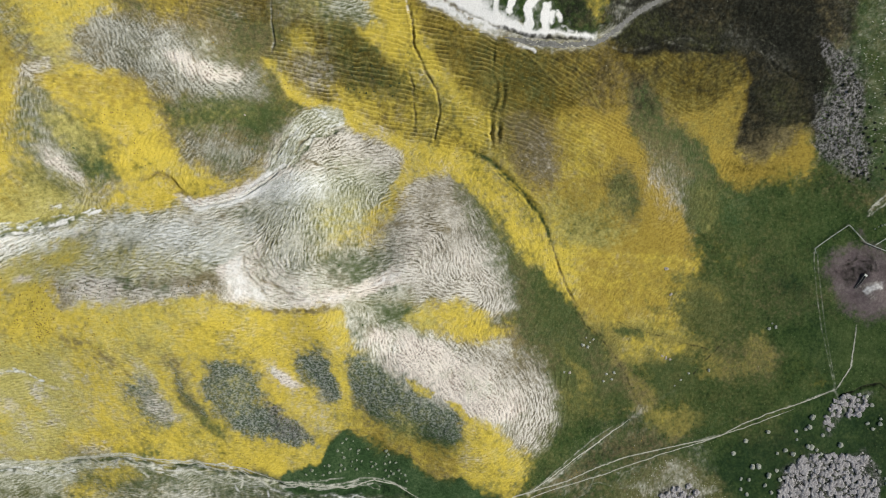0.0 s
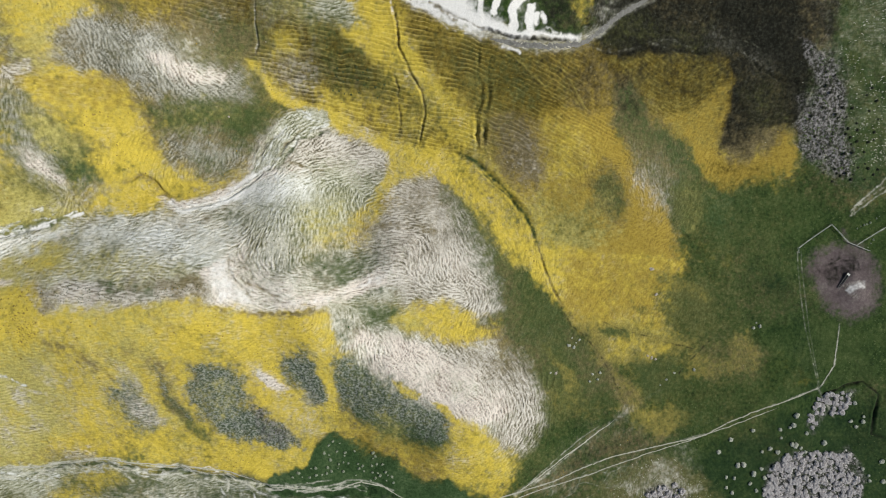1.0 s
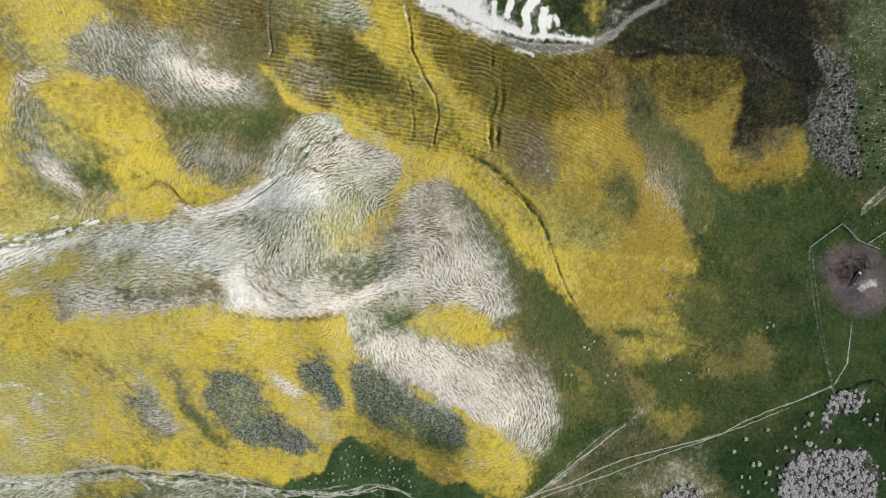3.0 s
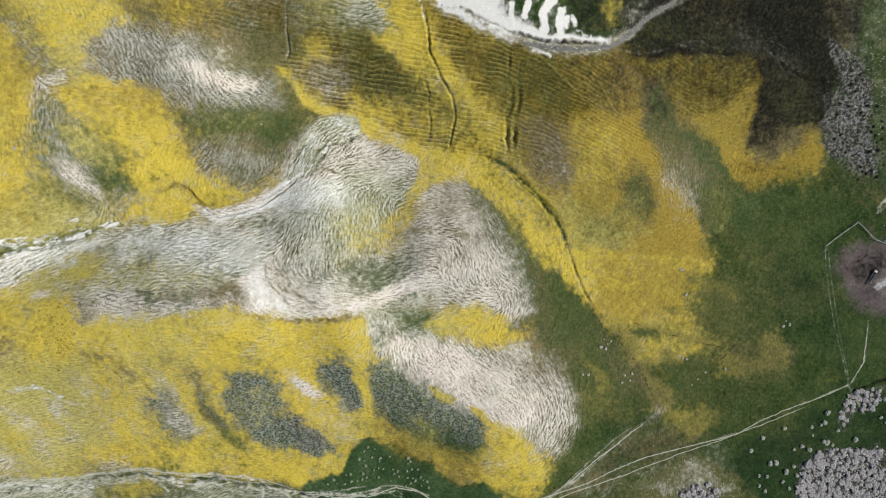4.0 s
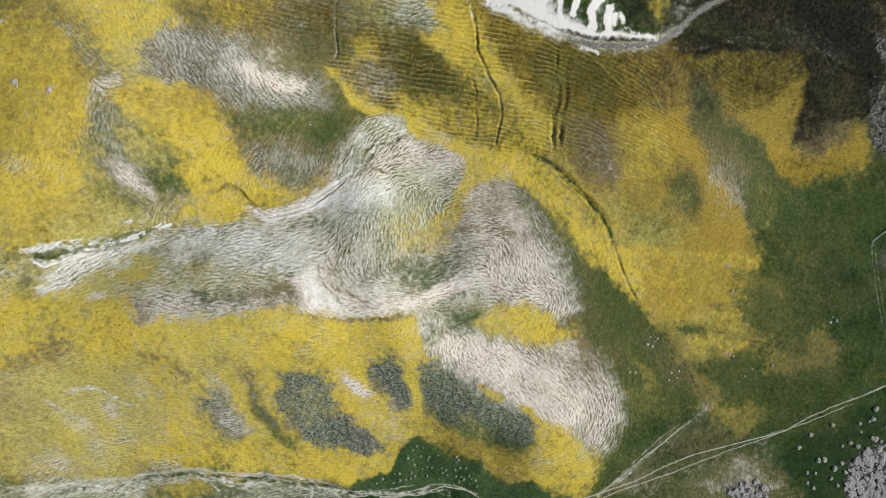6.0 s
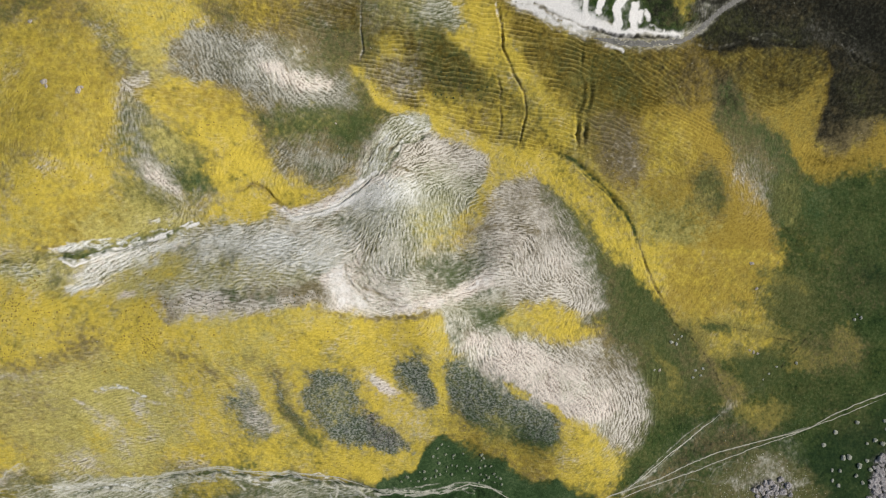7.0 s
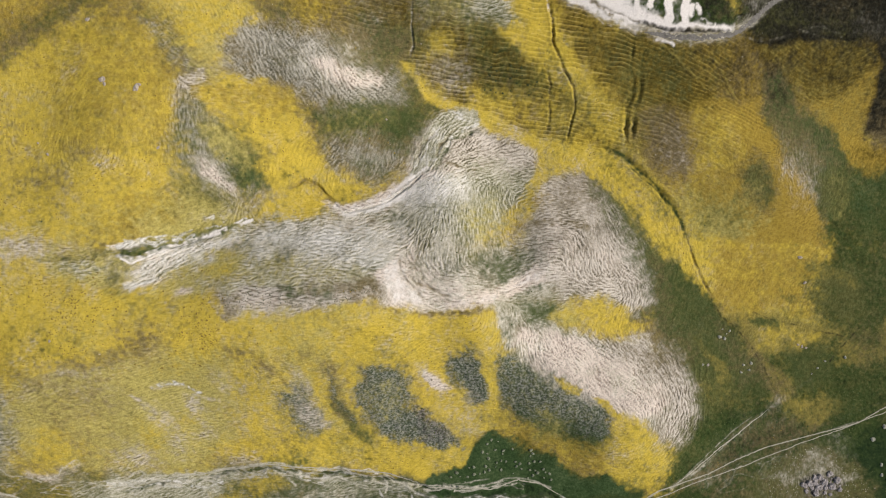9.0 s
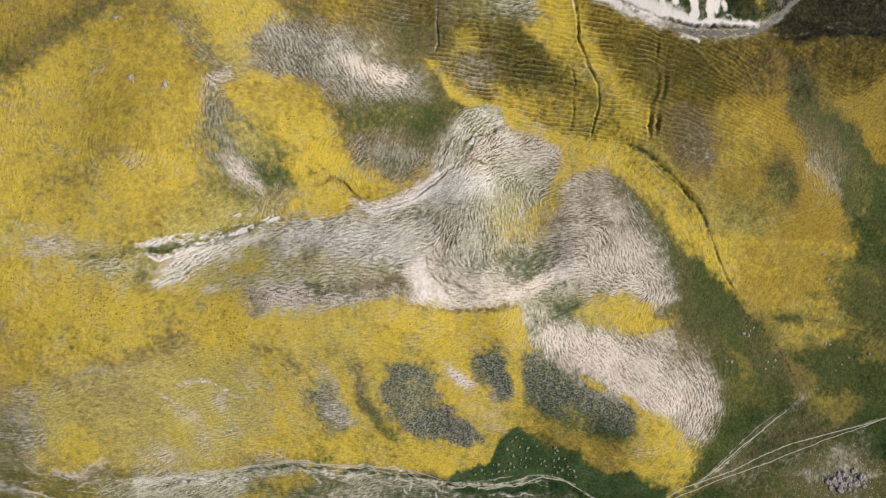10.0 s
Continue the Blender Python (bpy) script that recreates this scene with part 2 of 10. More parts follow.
def gully(points, depth, half, bed, amount=0.8, rag=0.8):
    """A cut washed out of the slope, with a bed of its own cover."""
    w = window(points, 4 * half + 2)
    d = line_distance(X[w] + rag * warp_x[w], Y[w] + rag * warp_y[w], points)
    ends = np.minimum(np.hypot(X[w] - points[0][0], Y[w] - points[0][1]), np.hypot(X[w] - points[-1][0], Y[w] - points[-1][1]))
    fade = np.clip(ends / 4, 0.1, 1)
    depth = depth * fade * np.clip(0.65 + 0.9 * lattice_noise(X[w], Y[w], 5.0, 401), 0.15, 1.2)
    relief[w] -= depth * np.exp(-(d / half) ** 2) - 0.18 * depth * np.exp(-((d - 2 * half) / (0.8 * half)) ** 2)
    lay(bed, w, amount * fade * np.exp(-(d / (0.75 * half)) ** 2))


# ---- patches, strips and gullies ----
patch("GRASS", 1, 7, 6, [(59.9, 2.8), (106.3, 41), (130.5, 35.6), (156.9, 40.9), (185.4, 37.2), (236.2, 45.3), (242.4, -110.2), (30.8, -114.8), (52.3, -34.4)])
patch("FLOWER", 0.9, 6, 6, [(-200.5, 66.9), (-177.2, 74.3), (-163.9, 81.7), (-139.9, 82.3), (-130.3, 65.6), (-123.5, 58.7), (-129.2, 40.7), (-129.5, 26.8), (-138.8, 17.8), (-148.4, 12.3), (-172.1, 5.4), (-188.6, 2), (-203.2, 2.2)])
patch("FLOWER", 0.9, 5, 5, [(-203.4, 0.4), (-172.2, -0), (-137.5, -9.3), (-112.6, -11.5), (-28.3, -17.4), (-23.2, -25.8), (-78.1, -31.8), (-99.4, -26.8), (-137.9, -23.8), (-163.3, -28.5), (-180, -35.7), (-211.6, -44.5)])
patch("FLOWER", 0.8, 5, 6, [(-140.8, 89.8), (-106.4, 94.6), (-104.3, 81.8), (-111.5, 74.6), (-115, 66.2), (-137.5, 65.4)])
band("BROWN", 0.6, 8, 6, 4, [(-197.2, 58.1), (-182.2, 67.1), (-168.9, 75.4), (-153.9, 89.3)])
band("GRASS", 0.45, 7, 6, 4, [(-197.2, 58.1), (-182.2, 67.1), (-168.9, 75.4), (-153.9, 89.3)])
band("BROWN", 0.7, 7, 5, 4, [(-140.7, 82.3), (-130.3, 66.5), (-118.7, 62.8)])
patch("BROWN", 0.5, 5, 5, [(-156, 43.9), (-141.9, 42), (-135.7, 36.9), (-147.3, 33.2), (-156, 36.9)])
patch("BROWN", 0.5, 5, 5, [(-128.9, 71.9), (-119.9, 71.1), (-112, 64.8), (-118.9, 58.2), (-127.5, 55.4)])
band("PINK", 0.35, 5, 5, 3, [(-181.8, 9), (-170.4, 7.1), (-158.6, 1.6)])
patch("STRAW", 0.5, 4, 4, [(-167.1, -0), (-158.6, 3.4), (-150.3, 3.3), (-140.8, 1.4), (-144.9, -3.9), (-155, -2)])
patch("BROWN", 0.7, 7, 5, [(-85.6, 96.7), (-46, 98.3), (-49.2, 81.3), (-52.2, 68.7), (-64.6, 70.9), (-81.5, 80.8)])
patch("STRAW", 0.4, 6, 5, [(-67.4, 98.1), (-17.3, 99.3), (-13.5, 84.4), (-27.1, 82.1), (-49.2, 81.3), (-64.6, 76.6), (-76.3, 78.6)])
patch("GRASS", 0.3, 8, 5, [(-67.9, 87.4), (-50.7, 86.4), (-50, 72.5), (-64.6, 72.8)])
patch("STRAW", 0.55, 4, 4, [(-77.2, 79.4), (-71.3, 78.5), (-64.6, 73.8), (-69.5, 72.3), (-75.3, 74.7)])
patch("STRAW", 0.75, 5, 4, [(-112.2, 73.5), (-106, 81.1), (-95.7, 82.6), (-81.5, 80.8), (-68, 74.1), (-55, 66.5), (-59.2, 58.2), (-75.8, 57.5), (-94.7, 60.5), (-109.2, 66.3)])
patch("ASH", 0.9, 6, 4, [(-82.4, 70.7), (-74.4, 72), (-64.6, 70.9), (-59.5, 65.9), (-67.7, 62.9), (-77.3, 63.7)])
patch("BROWN", 0.5, 8, 5, [(-89.1, 52.7), (-80.7, 60.6), (-57.7, 63.2), (-42.8, 59.7), (-46.1, 49), (-53, 40.2), (-64.4, 42.5), (-81.9, 43.1)])
patch("GRASS", 0.75, 7, 4, [(-86.5, 51.9), (-77.5, 59.1), (-57.5, 60.1), (-44.7, 59.5), (-48, 49.9), (-53.4, 44.3), (-64.3, 47), (-79.9, 46.4)])
patch("STRAW", 0.65, 6, 5, [(-80.2, 43.2), (-64.3, 45.4), (-51.4, 43.4), (-54.6, 34), (-67.7, 29.8), (-80.6, 34.7)])
patch("GRASS", 0.45, 6, 5, [(-76.6, 44.4), (-60.8, 46.7), (-51.4, 43.4), (-64.2, 35.6)])
patch("FLOWER", 1, 4, 4, [(-120.4, 61.6), (-106.3, 66.1), (-93.1, 57.9), (-83.3, 48.5), (-82.4, 35.5), (-65.7, 28.5), (-71.6, 22.8), (-78.2, 23.9), (-86.8, 30), (-91.2, 29.8), (-98.7, 26), (-100.6, 38.9), (-106.4, 47.5), (-117.5, 52.2)])
patch("FLOWER", 1, 3, 3, [(-106, 17), (-100.3, 22.4), (-89.1, 29.3), (-78, 20.6), (-82.6, 17.7), (-98.8, 16.3)])
patch("STRAW", 0.6, 6, 5, [(-125.3, 48.6), (-118.9, 52), (-115.1, 42.8), (-109.4, 32.7), (-110.8, 26.1), (-120.8, 29.1), (-125.2, 38.2)])
patch("GRASS", 0.25, 6, 4, [(-125.3, 52.1), (-118.9, 52), (-115.1, 42.8), (-119.6, 38.8), (-125.2, 38.2)])
patch("ASH", 0.7, 5, 3, [(-121.2, 36.5), (-116.9, 37), (-111.6, 32.5), (-112.8, 28.7), (-118.9, 31.8)])
patch("GRASS", 0.85, 6, 4, [(-112.1, 36), (-106.7, 39.2), (-100.9, 34.2), (-101, 30.6), (-107.3, 30.1)])
patch("GRASS", 0.4, 6, 5, [(-129.6, 27.5), (-115.5, 25.8), (-102.9, 22.9), (-107.7, 15), (-132.6, 9.4)])
patch("STRAW", 1, 3.5, 3, [(-140.5, 3.7), (-107.7, 15), (-80.7, 17.3), (-71.9, 20.2), (-49.9, 28), (-46.1, 49), (-29, 54.1), (-8.2, 43.6), (-5.8, 35.1), (-17.5, 17.6), (-5.1, 22.2), (4.8, 35.5), (15.5, 32.7), (26.7, 19.1), (37.8, 4.4), (42.7, -12.6), (32, -17.1), (8.6, -13.9), (-3.7, -10.9), (-22.6, -13.6), (-29.5, -14.3), (-57.9, -13.6), (-61.1, -7), (-110, -8.1), (-137.6, -8.8)])
patch("GRASS", 0.35, 7, 5, [(-54.4, 17.8), (-37.3, 34.9), (-18.2, 30.3), (-17.1, 11.3), (-31.1, 6.8)])
patch("ASH", 0.5, 5, 4, [(-140.4, 2.8), (-123.3, 11.3), (-107.7, 15), (-117.3, 7.1), (-139.9, 0.1)])
patch("ASH", 0.45, 6, 4, [(-99.8, 12.4), (-80.3, 16), (-61.4, 14.6), (-78.3, 9.2), (-96.9, 8.6)])
patch("ASH", 0.5, 8, 4, [(-59.1, 4.1), (-55.6, 13.8), (-31.3, 8.7), (-26.8, -2.9), (-36.9, -8.6), (-51.3, -5.1)])
patch("ASH", 0.55, 6, 4, [(-57.7, 25.8), (-44.6, 34.3), (-30.1, 35.7), (-32.9, 26.9), (-47, 21.9)])
band("ASH", 1, 1.4, 1.2, 1.2, [(-82, 22.4), (-74.7, 19.9), (-64.8, 22), (-57.7, 25.8)])
band("ASH", 0.9, 3.0, 2.2, 2, [(-63, 22.5), (-53.9, 27.5), (-40.6, 32.9), (-33.7, 35.3)])
band("ASH", 0.8, 3, 2, 2, [(-50.6, 34.2), (-48.5, 43.6), (-43.3, 50.3), (-31, 55)])
patch("ASH", 1, 2.5, 2, [(-60.8, -1.5), (-57, 3.8), (-54.1, -1.4), (-49.6, -6), (-36.8, -10.9), (-22.8, -9.3), (-12.1, -2.5), (-4.1, 1.8), (-2.7, -2.6), (-15.6, -8.9), (-22.6, -13.6), (-40.7, -14.1), (-57.8, -11.7)])
patch("BROWN", 0.4, 7, 4, [(-5, 20), (7, 34.5), (15.6, 31.6), (26.6, 16.9), (7.5, 18.3)])
patch("FLOWER", 0.75, 4, 3, [(-26.5, 10.9), (-17.8, 21.8), (-2.7, 38.4), (7.9, 39.9), (-5.3, 24.3), (-15.1, 11.4)])
patch("FLOWER", 0.4, 8, 3, [(-137.4, 1.9), (-121.9, 4.2), (-112.4, 4.1), (-103.7, 1), (-107.6, -3.6), (-118.3, -5.2), (-135.4, -5.3)])
patch("FLOWER", 0.35, 9, 5, [(-137.5, 2.9), (-103.5, 5.6), (-71.8, 5.6), (-67, 0.2), (-92.7, -4.1), (-135.1, -6.2)])
band("PINK", 0.6, 3.5, 3, 2.5, [(-114.2, -10), (-107.9, -10.2), (-83.1, -7.8), (-59.5, -6.7)])
band("BROWN", 0.45, 2, 2, 2.5, [(-92.1, -6.8), (-83.3, -6.5), (-59.6, -5.2)])
band("LILAC", 0.25, 3, 2, 2.5, [(-114.3, -9.6), (-107.9, -9.8), (-83.2, -7.1), (-59.5, -6.1)])
patch("FLOWER", 1, 3, 2.5, [(-55.7, 73.2), (-52.7, 73.1), (-44.6, 65.5), (-26.9, 55.8), (-18.8, 50.3), (2.4, 45.6), (26, 41.5), (37.1, 34.5), (48.3, 24.1), (54.3, 4.9), (60.4, -12.4), (46.7, 0.4), (33.3, 10.7), (26.6, 21.2), (15.5, 33.7), (4.7, 37.6), (-5.9, 37.2), (-8.2, 44.5), (-26.9, 48.7), (-34.9, 56.3), (-50.3, 68.8)])
patch("GOLD", 0.5, 4, 3, [(-51.2, 81.2), (-25, 89.1), (-15.4, 99.3), (-2, 99.9), (13.7, 82.8), (33.8, 78.2), (64.3, 79.9), (60.1, 58.9), (47.4, 38.9), (25.9, 43.5), (6.6, 46.5), (-22.9, 52.1), (-42.7, 64.6), (-52, 72.4)])
patch("BROWN", 0.2, 6, 4, [(-45.3, 79.6), (-25.3, 77.9), (-18.5, 60.8), (-34.9, 58.3), (-44.5, 67.3)])
patch("GRASS", 0.4, 6, 5, [(-25.5, 75.4), (-13.6, 74.7), (-5.9, 66.4), (-14.3, 61.8), (-26.3, 66.1)])
patch("BROWN", 0.2, 6, 5, [(29.7, 78.1), (62.4, 78.8), (71.6, 73.2), (51.8, 58.6), (33, 61.9)])
band("FLOWER", 0.9, 8, 5, 3, [(-17.3, 99.3), (-7.7, 82), (6.2, 68.4), (21.1, 53.3)])
patch("FLOWER", 0.8, 5, 4, [(-23.2, 81.3), (-9.6, 83.6), (-5.7, 75.9), (-15.6, 74.6)])
patch("FLOWER", 0.85, 5, 5, [(47.6, 36.8), (52.7, 60.6), (74.6, 66.8), (81.2, 54.3), (90, 38), (102.1, 19.3), (104.7, 1.8), (114.3, -6.8), (106.1, -27.1), (74.5, -25.5), (60.3, -8), (52.9, 17.9), (43.6, 32.5)])
patch("GRASS", 0.5, 7, 6, [(58.1, 23.3), (73.4, 30.1), (83.1, 18.7), (79.6, 7.7), (59.7, 9.3)])
patch("BROWN", 0.4, 8, 4, [(35.8, 52.6), (47.9, 56.5), (57, 46.9), (55, 36.9), (41.2, 36.6)])
patch("BROWN", 0.6, 7, 4, [(70.3, 39.3), (76.4, 43.6), (84, 31.4), (82.9, 20.8), (73.7, 26.9)])
band("BROWN", 0.75, 6, 4, 3, [(63.7, 76.3), (80.8, 70.2), (79.7, 60.2)])
patch("GRASS", 0.4, 6, 5, [(78.4, 71.8), (88.5, 62.9), (110.6, 49.9), (111.1, 43.6), (84.7, 52.4)])
patch("PINK", 0.6, 7, 4, [(87.2, 49.4), (98.5, 54.5), (107.1, 49.7), (105.4, 34.5), (101.4, 25.7), (93.5, 36.1)])
patch("GOLD", 0.8, 3, 3, [(71.8, 79.6), (120.8, 81.2), (123.3, 64.9), (121, 50), (125.5, 40.3), (136.6, 42.9), (145.9, 55.9), (152.2, 51.9), (154.3, 41.3), (132.7, 36.8), (121.3, 34.2), (113.4, 45.8), (100.9, 54.6), (88.6, 61.9), (80.2, 73.9)])
patch("SCRUB", 0.2, 6, 4, [(72.7, 80.6), (120.6, 82.2), (121.2, 72.5), (103.4, 67.8), (82.4, 74)])
patch("GRASS", 1, 5, 4, [(155.5, 32.1), (149.9, 63.8), (139.8, 91.5), (148.8, 124.4), (227.1, 127.7), (236.7, 40.9), (183.8, 35)])
patch("SCRUB", 1, 2.5, 2, [(69.5, 80.7), (85.4, 82.7), (118.2, 83.6), (121.6, 80.3), (122.7, 64.9), (122.4, 57.8), (132.7, 55.1), (145, 60.7), (153.1, 55.7), (154.9, 68), (150.6, 84), (157.2, 122.4), (51.2, 107.9), (62.9, 83.4)])
patch("SCRUB", 0.35, 7, 5, [(149.3, 86), (155.5, 124.8), (227.1, 127.7), (236.7, 40.9), (183.8, 35), (176.9, 39.2), (166.1, 64.3)])
patch("STRAW", 0.3, 7, 6, [(161.6, 122.6), (175.7, 122.8), (187.7, 64.9), (183.6, 37.2), (172.5, 64.5)])
patch("BROWN", 0.5, 6, 6, [(147.3, 116.7), (160.9, 117.8), (165, 82.5), (153.7, 86.1)])
patch("LILAC", 0.7, 4, 4, [(150.5, 60.8), (157.1, 74.1), (157.1, 85.2), (161.6, 84.3), (167.4, 68.4), (173.3, 52), (177.2, 39.7), (168.1, 39), (158.4, 47.4)])
patch("GRASS", 1, 3, 2, [(-1.9, 111.4), (72.9, 114.7), (79.5, 100), (62.8, 83.7), (39.4, 83.5), (23.3, 88.1)])
patch("SCRUB", 0.5, 5, 4, [(60.8, 108.6), (86.7, 110.8), (86.1, 98.8), (65.7, 87.3)])
patch("FLOWER", 0.6, 3, 2, [(58.7, 99.9), (64.9, 100.4), (65.5, 91.2), (60.2, 90.6)])
patch("CHALK", 1, 1.2, 1.2, [(-7.8, 103.1), (25.6, 104), (26.6, 92), (34.2, 86.8), (29.4, 84.6), (13.5, 89.4), (0.9, 93.9)])
band("CHALK", 1, 1.6, 0.5, 1.6, [(33.8, 95.7), (31.9, 91.1), (29.3, 86.6)])
band("CHALK", 1, 1.4, 0.5, 1.6, [(37.8, 93.2), (37.5, 90.5), (36.1, 87.8)])
band("CHALK", 1, 1.6, 0.5, 1.6, [(41.7, 94.5), (40.6, 89.4), (38.3, 84.4)])
band("CHALK", 1, 1.3, 0.5, 1.6, [(45.2, 92.9), (44.8, 88.8), (43.3, 84.6)])
band("CHALK", 1, 1.1, 0.5, 1.6, [(48, 89.4), (47.9, 87.2), (46.9, 84.8)])
band("CHALK", 1, 0.9, 0.5, 1.6, [(51.2, 88.2), (51.5, 86.8), (50.5, 85.1)])
band("CHALK", 0.95, 1.6, 1, 0.8, [(29.4, 84.9), (39.4, 83.2), (51.5, 83.6), (60.7, 84.3)])
band("TRACK", 0.65, 1.4, 1.0, 0.8, [(27.5, 82.9), (37.6, 81.1), (49.7, 80.7), (61.9, 82.2), (68.9, 86.7), (76.1, 93.3), (89.7, 101.5)])
band("CHALK", 0.85, 1.5, 1.2, 1.2, [(2.9, 93), (13.5, 88.4), (27.5, 83.5), (37.5, 81.8), (49.6, 81.4)])
patch("FLOWER", 0.65, 5, 4, [(-146.9, -10.7), (-111.6, -9.9), (-100.5, -13.2), (-74.4, -11.8), (-57.9, -13.6), (-29.5, -15.3), (-22.5, -24.5), (-21.4, -44.2), (-22.9, -57), (-30.5, -65.3), (-34.9, -75.8), (-45.7, -80.2), (-62.3, -76.8), (-86.1, -71), (-105, -68.2), (-124.4, -66.2), (-163.4, -68.1)])
patch("FLOWER", 0.75, 5, 4, [(-131.4, -7.8), (-111.3, -10.8), (-100.5, -13.2), (-57.9, -13.6), (-29.5, -15.5), (-23.3, -23.5), (-50.9, -27.8), (-69.2, -24.3), (-110.8, -24.6), (-132.7, -29)])
patch("OLIVE", 0.5, 10, 6, [(-197.9, -45.6), (-172.6, -33), (-138.5, -26.8), (-100.1, -30.9), (-80.4, -54.5), (-97.1, -65.4), (-133.4, -66.2), (-206, -65.6)])
patch("OLIVE", 0.25, 10, 6, [(-139, -29), (-93.2, -24.4), (-72.8, -32.7), (-68.7, -60.4), (-104.8, -67), (-152.9, -66.3)])
patch("FLOWER", 1, 4, 3, [(-104, -62.4), (-68.7, -60.4), (-49.2, -67.6), (-32.6, -67.6), (-36, -76.5), (-45.7, -80.2), (-62.3, -76.8), (-86.1, -71)])
patch("FLOWER", 0.8, 4, 3, [(-71.4, -26.3), (-55.9, -26.6), (-41.8, -28.9), (-22.5, -26.6), (-23.9, -55.8), (-36.5, -60.7), (-44.1, -51.4), (-53.7, -35.3), (-69.8, -34.9)])
patch("BROWN", 0.1, 7, 5, [(-120.6, -33), (-96.7, -24.4), (-86.4, -37), (-102.5, -55.4), (-126.4, -60.2), (-138.9, -55.2)])
band("BROWN", 0.4, 4, 4, 3, [(-87.7, -29.5), (-81, -37.1), (-75, -50.9), (-72.3, -58)])
patch("GRASS", 0.45, 4, 3, [(-80.4, -49.7), (-74.7, -49.8), (-68.7, -60.4), (-74.8, -61.6)])
patch("PHACELIA", 0.6, 4, 3, [(-98.3, -43.8), (-91.3, -41.5), (-85.4, -50.9), (-89, -59), (-97, -56.6)])
patch("PHACELIA", 0.92, 3.5, 2.5, [(-72.7, -36), (-60.7, -34), (-52.8, -42.1), (-55.5, -48.9), (-44.6, -59.5), (-35.8, -68.8), (-49.3, -69.3), (-64.8, -60.9), (-71.2, -51.4)])
patch("PHACELIA", 0.95, 2.5, 1.5, [(-40.4, -30), (-31.1, -29), (-26.6, -38.5), (-26.1, -50.1), (-30.9, -51.8), (-36.3, -42.2)])
patch("PHACELIA", 0.95, 3, 3, [(-22, -29.2), (-7.4, -33), (-2.3, -41.7), (13.4, -48), (18.5, -55.8), (16.6, -65), (2.4, -64.4), (-6.9, -55.4), (-14.6, -58.3), (-20.4, -46.4)])
patch("GRASS", 0.55, 5, 3, [(-15.5, -54.3), (-5.2, -52.4), (5.4, -58.9), (17.1, -62.6), (14.2, -68.1), (-5.1, -63.2)])
patch("ASH", 0.9, 2.5, 2, [(-48.4, -36.5), (-44.6, -36.6), (-40.3, -42.3), (-43.5, -44.5)])
band("ASH", 0.75, 1.2, 1, 1, [(-137.5, -38.7), (-133, -37.5), (-126.4, -40)])
patch("STRAW", 0.5, 5, 4, [(-191.9, -39.5), (-182.4, -43.6), (-185, -61.2), (-199.8, -60.8)])
patch("BROWN", 0.25, 6, 5, [(-158.4, -28.7), (-134.3, -30), (-121.4, -43.5), (-135.2, -56.5), (-159.5, -45)])
patch("STRAW", 1, 3, 2.5, [(-24.3, -12.6), (-11.7, -10.9), (0.5, -20.3), (13.1, -25.6), (34.6, -28.2), (50, -34.3), (60.5, -45.4), (59.7, -58.4), (48.7, -67.7), (37.3, -64.2), (24.1, -54.1), (9.3, -50.1), (-3.3, -42.4), (-13.3, -33.3), (-20.6, -24.7)])
patch("ASH", 0.85, 3, 2.5, [(-21.6, -16.5), (-15.3, -16.9), (-5.5, -23.3), (8.9, -28), (30.2, -35), (42.3, -40.5), (43.5, -48.8), (34.8, -55.3), (24.1, -53.3), (9.3, -49.3), (-3.3, -41.4), (-11.3, -33.3), (-17.9, -25.9)])
patch("GRASS", 0.7, 4, 3, [(-13.6, -11.9), (-4.7, -11.9), (0.4, -17.1), (-5.6, -19.1)])
patch("FLOWER", 1, 3, 3, [(0.4, -17.1), (12.7, -12.8), (27.7, -17.1), (30.5, -24.7), (17.2, -25.6), (4.7, -21.4)])
patch("GRASS", 0.85, 5, 4, [(29.9, -18.2), (42.3, 0.3), (55.8, -5.9), (70, -25.5), (82, -45.3), (75.7, -60.9), (62.5, -71.9), (59.4, -45.4), (45.6, -31.1)])
patch("STRAW", 0.35, 6, 4, [(38.9, -25.7), (61, -25.6), (70.4, -34.4), (52.4, -36.5)])
patch("FLOWER", 0.6, 4, 3, [(55.5, -27.9), (63.4, -30), (72.9, -43.2), (68.5, -45.4), (59.1, -34.4)])
patch("FLOWER", 1, 4, 3, [(-20.9, -59.3), (-7.2, -65.8), (10, -73), (23, -79.7), (38.4, -82.8), (44.6, -68.4), (32.7, -57.7), (21, -54.8), (18.3, -67.4), (-2.9, -66.8)])
patch("SOD", 1, 2, 2.5, [(-47.9, -81.9), (-32.8, -74.6), (-28.4, -65.3), (-23.5, -61.2), (-18.3, -66.2), (-11.5, -63.6), (-5, -72.8), (6.9, -78.1), (13.5, -83.1), (25, -76.6), (34, -82.2), (32.5, -98.9), (-48.7, -101.4)])
patch("MEADOW", 0.5, 2, 2.5, [(-47.9, -81.9), (-32.8, -74.6), (-28.4, -65.3), (-23.5, -61.2), (-18.3, -66.2), (-11.5, -63.6), (-5, -72.8), (6.9, -78.1), (13.5, -83.1), (25, -76.6), (34, -82.2), (32.5, -98.9), (-48.7, -101.4)])
patch("BROWN", 0.3, 6, 6, [(74.5, -25.5), (90.4, -29.6), (112.9, -29.1), (116, -55.8), (102.9, -67.2), (89.2, -60.8)])
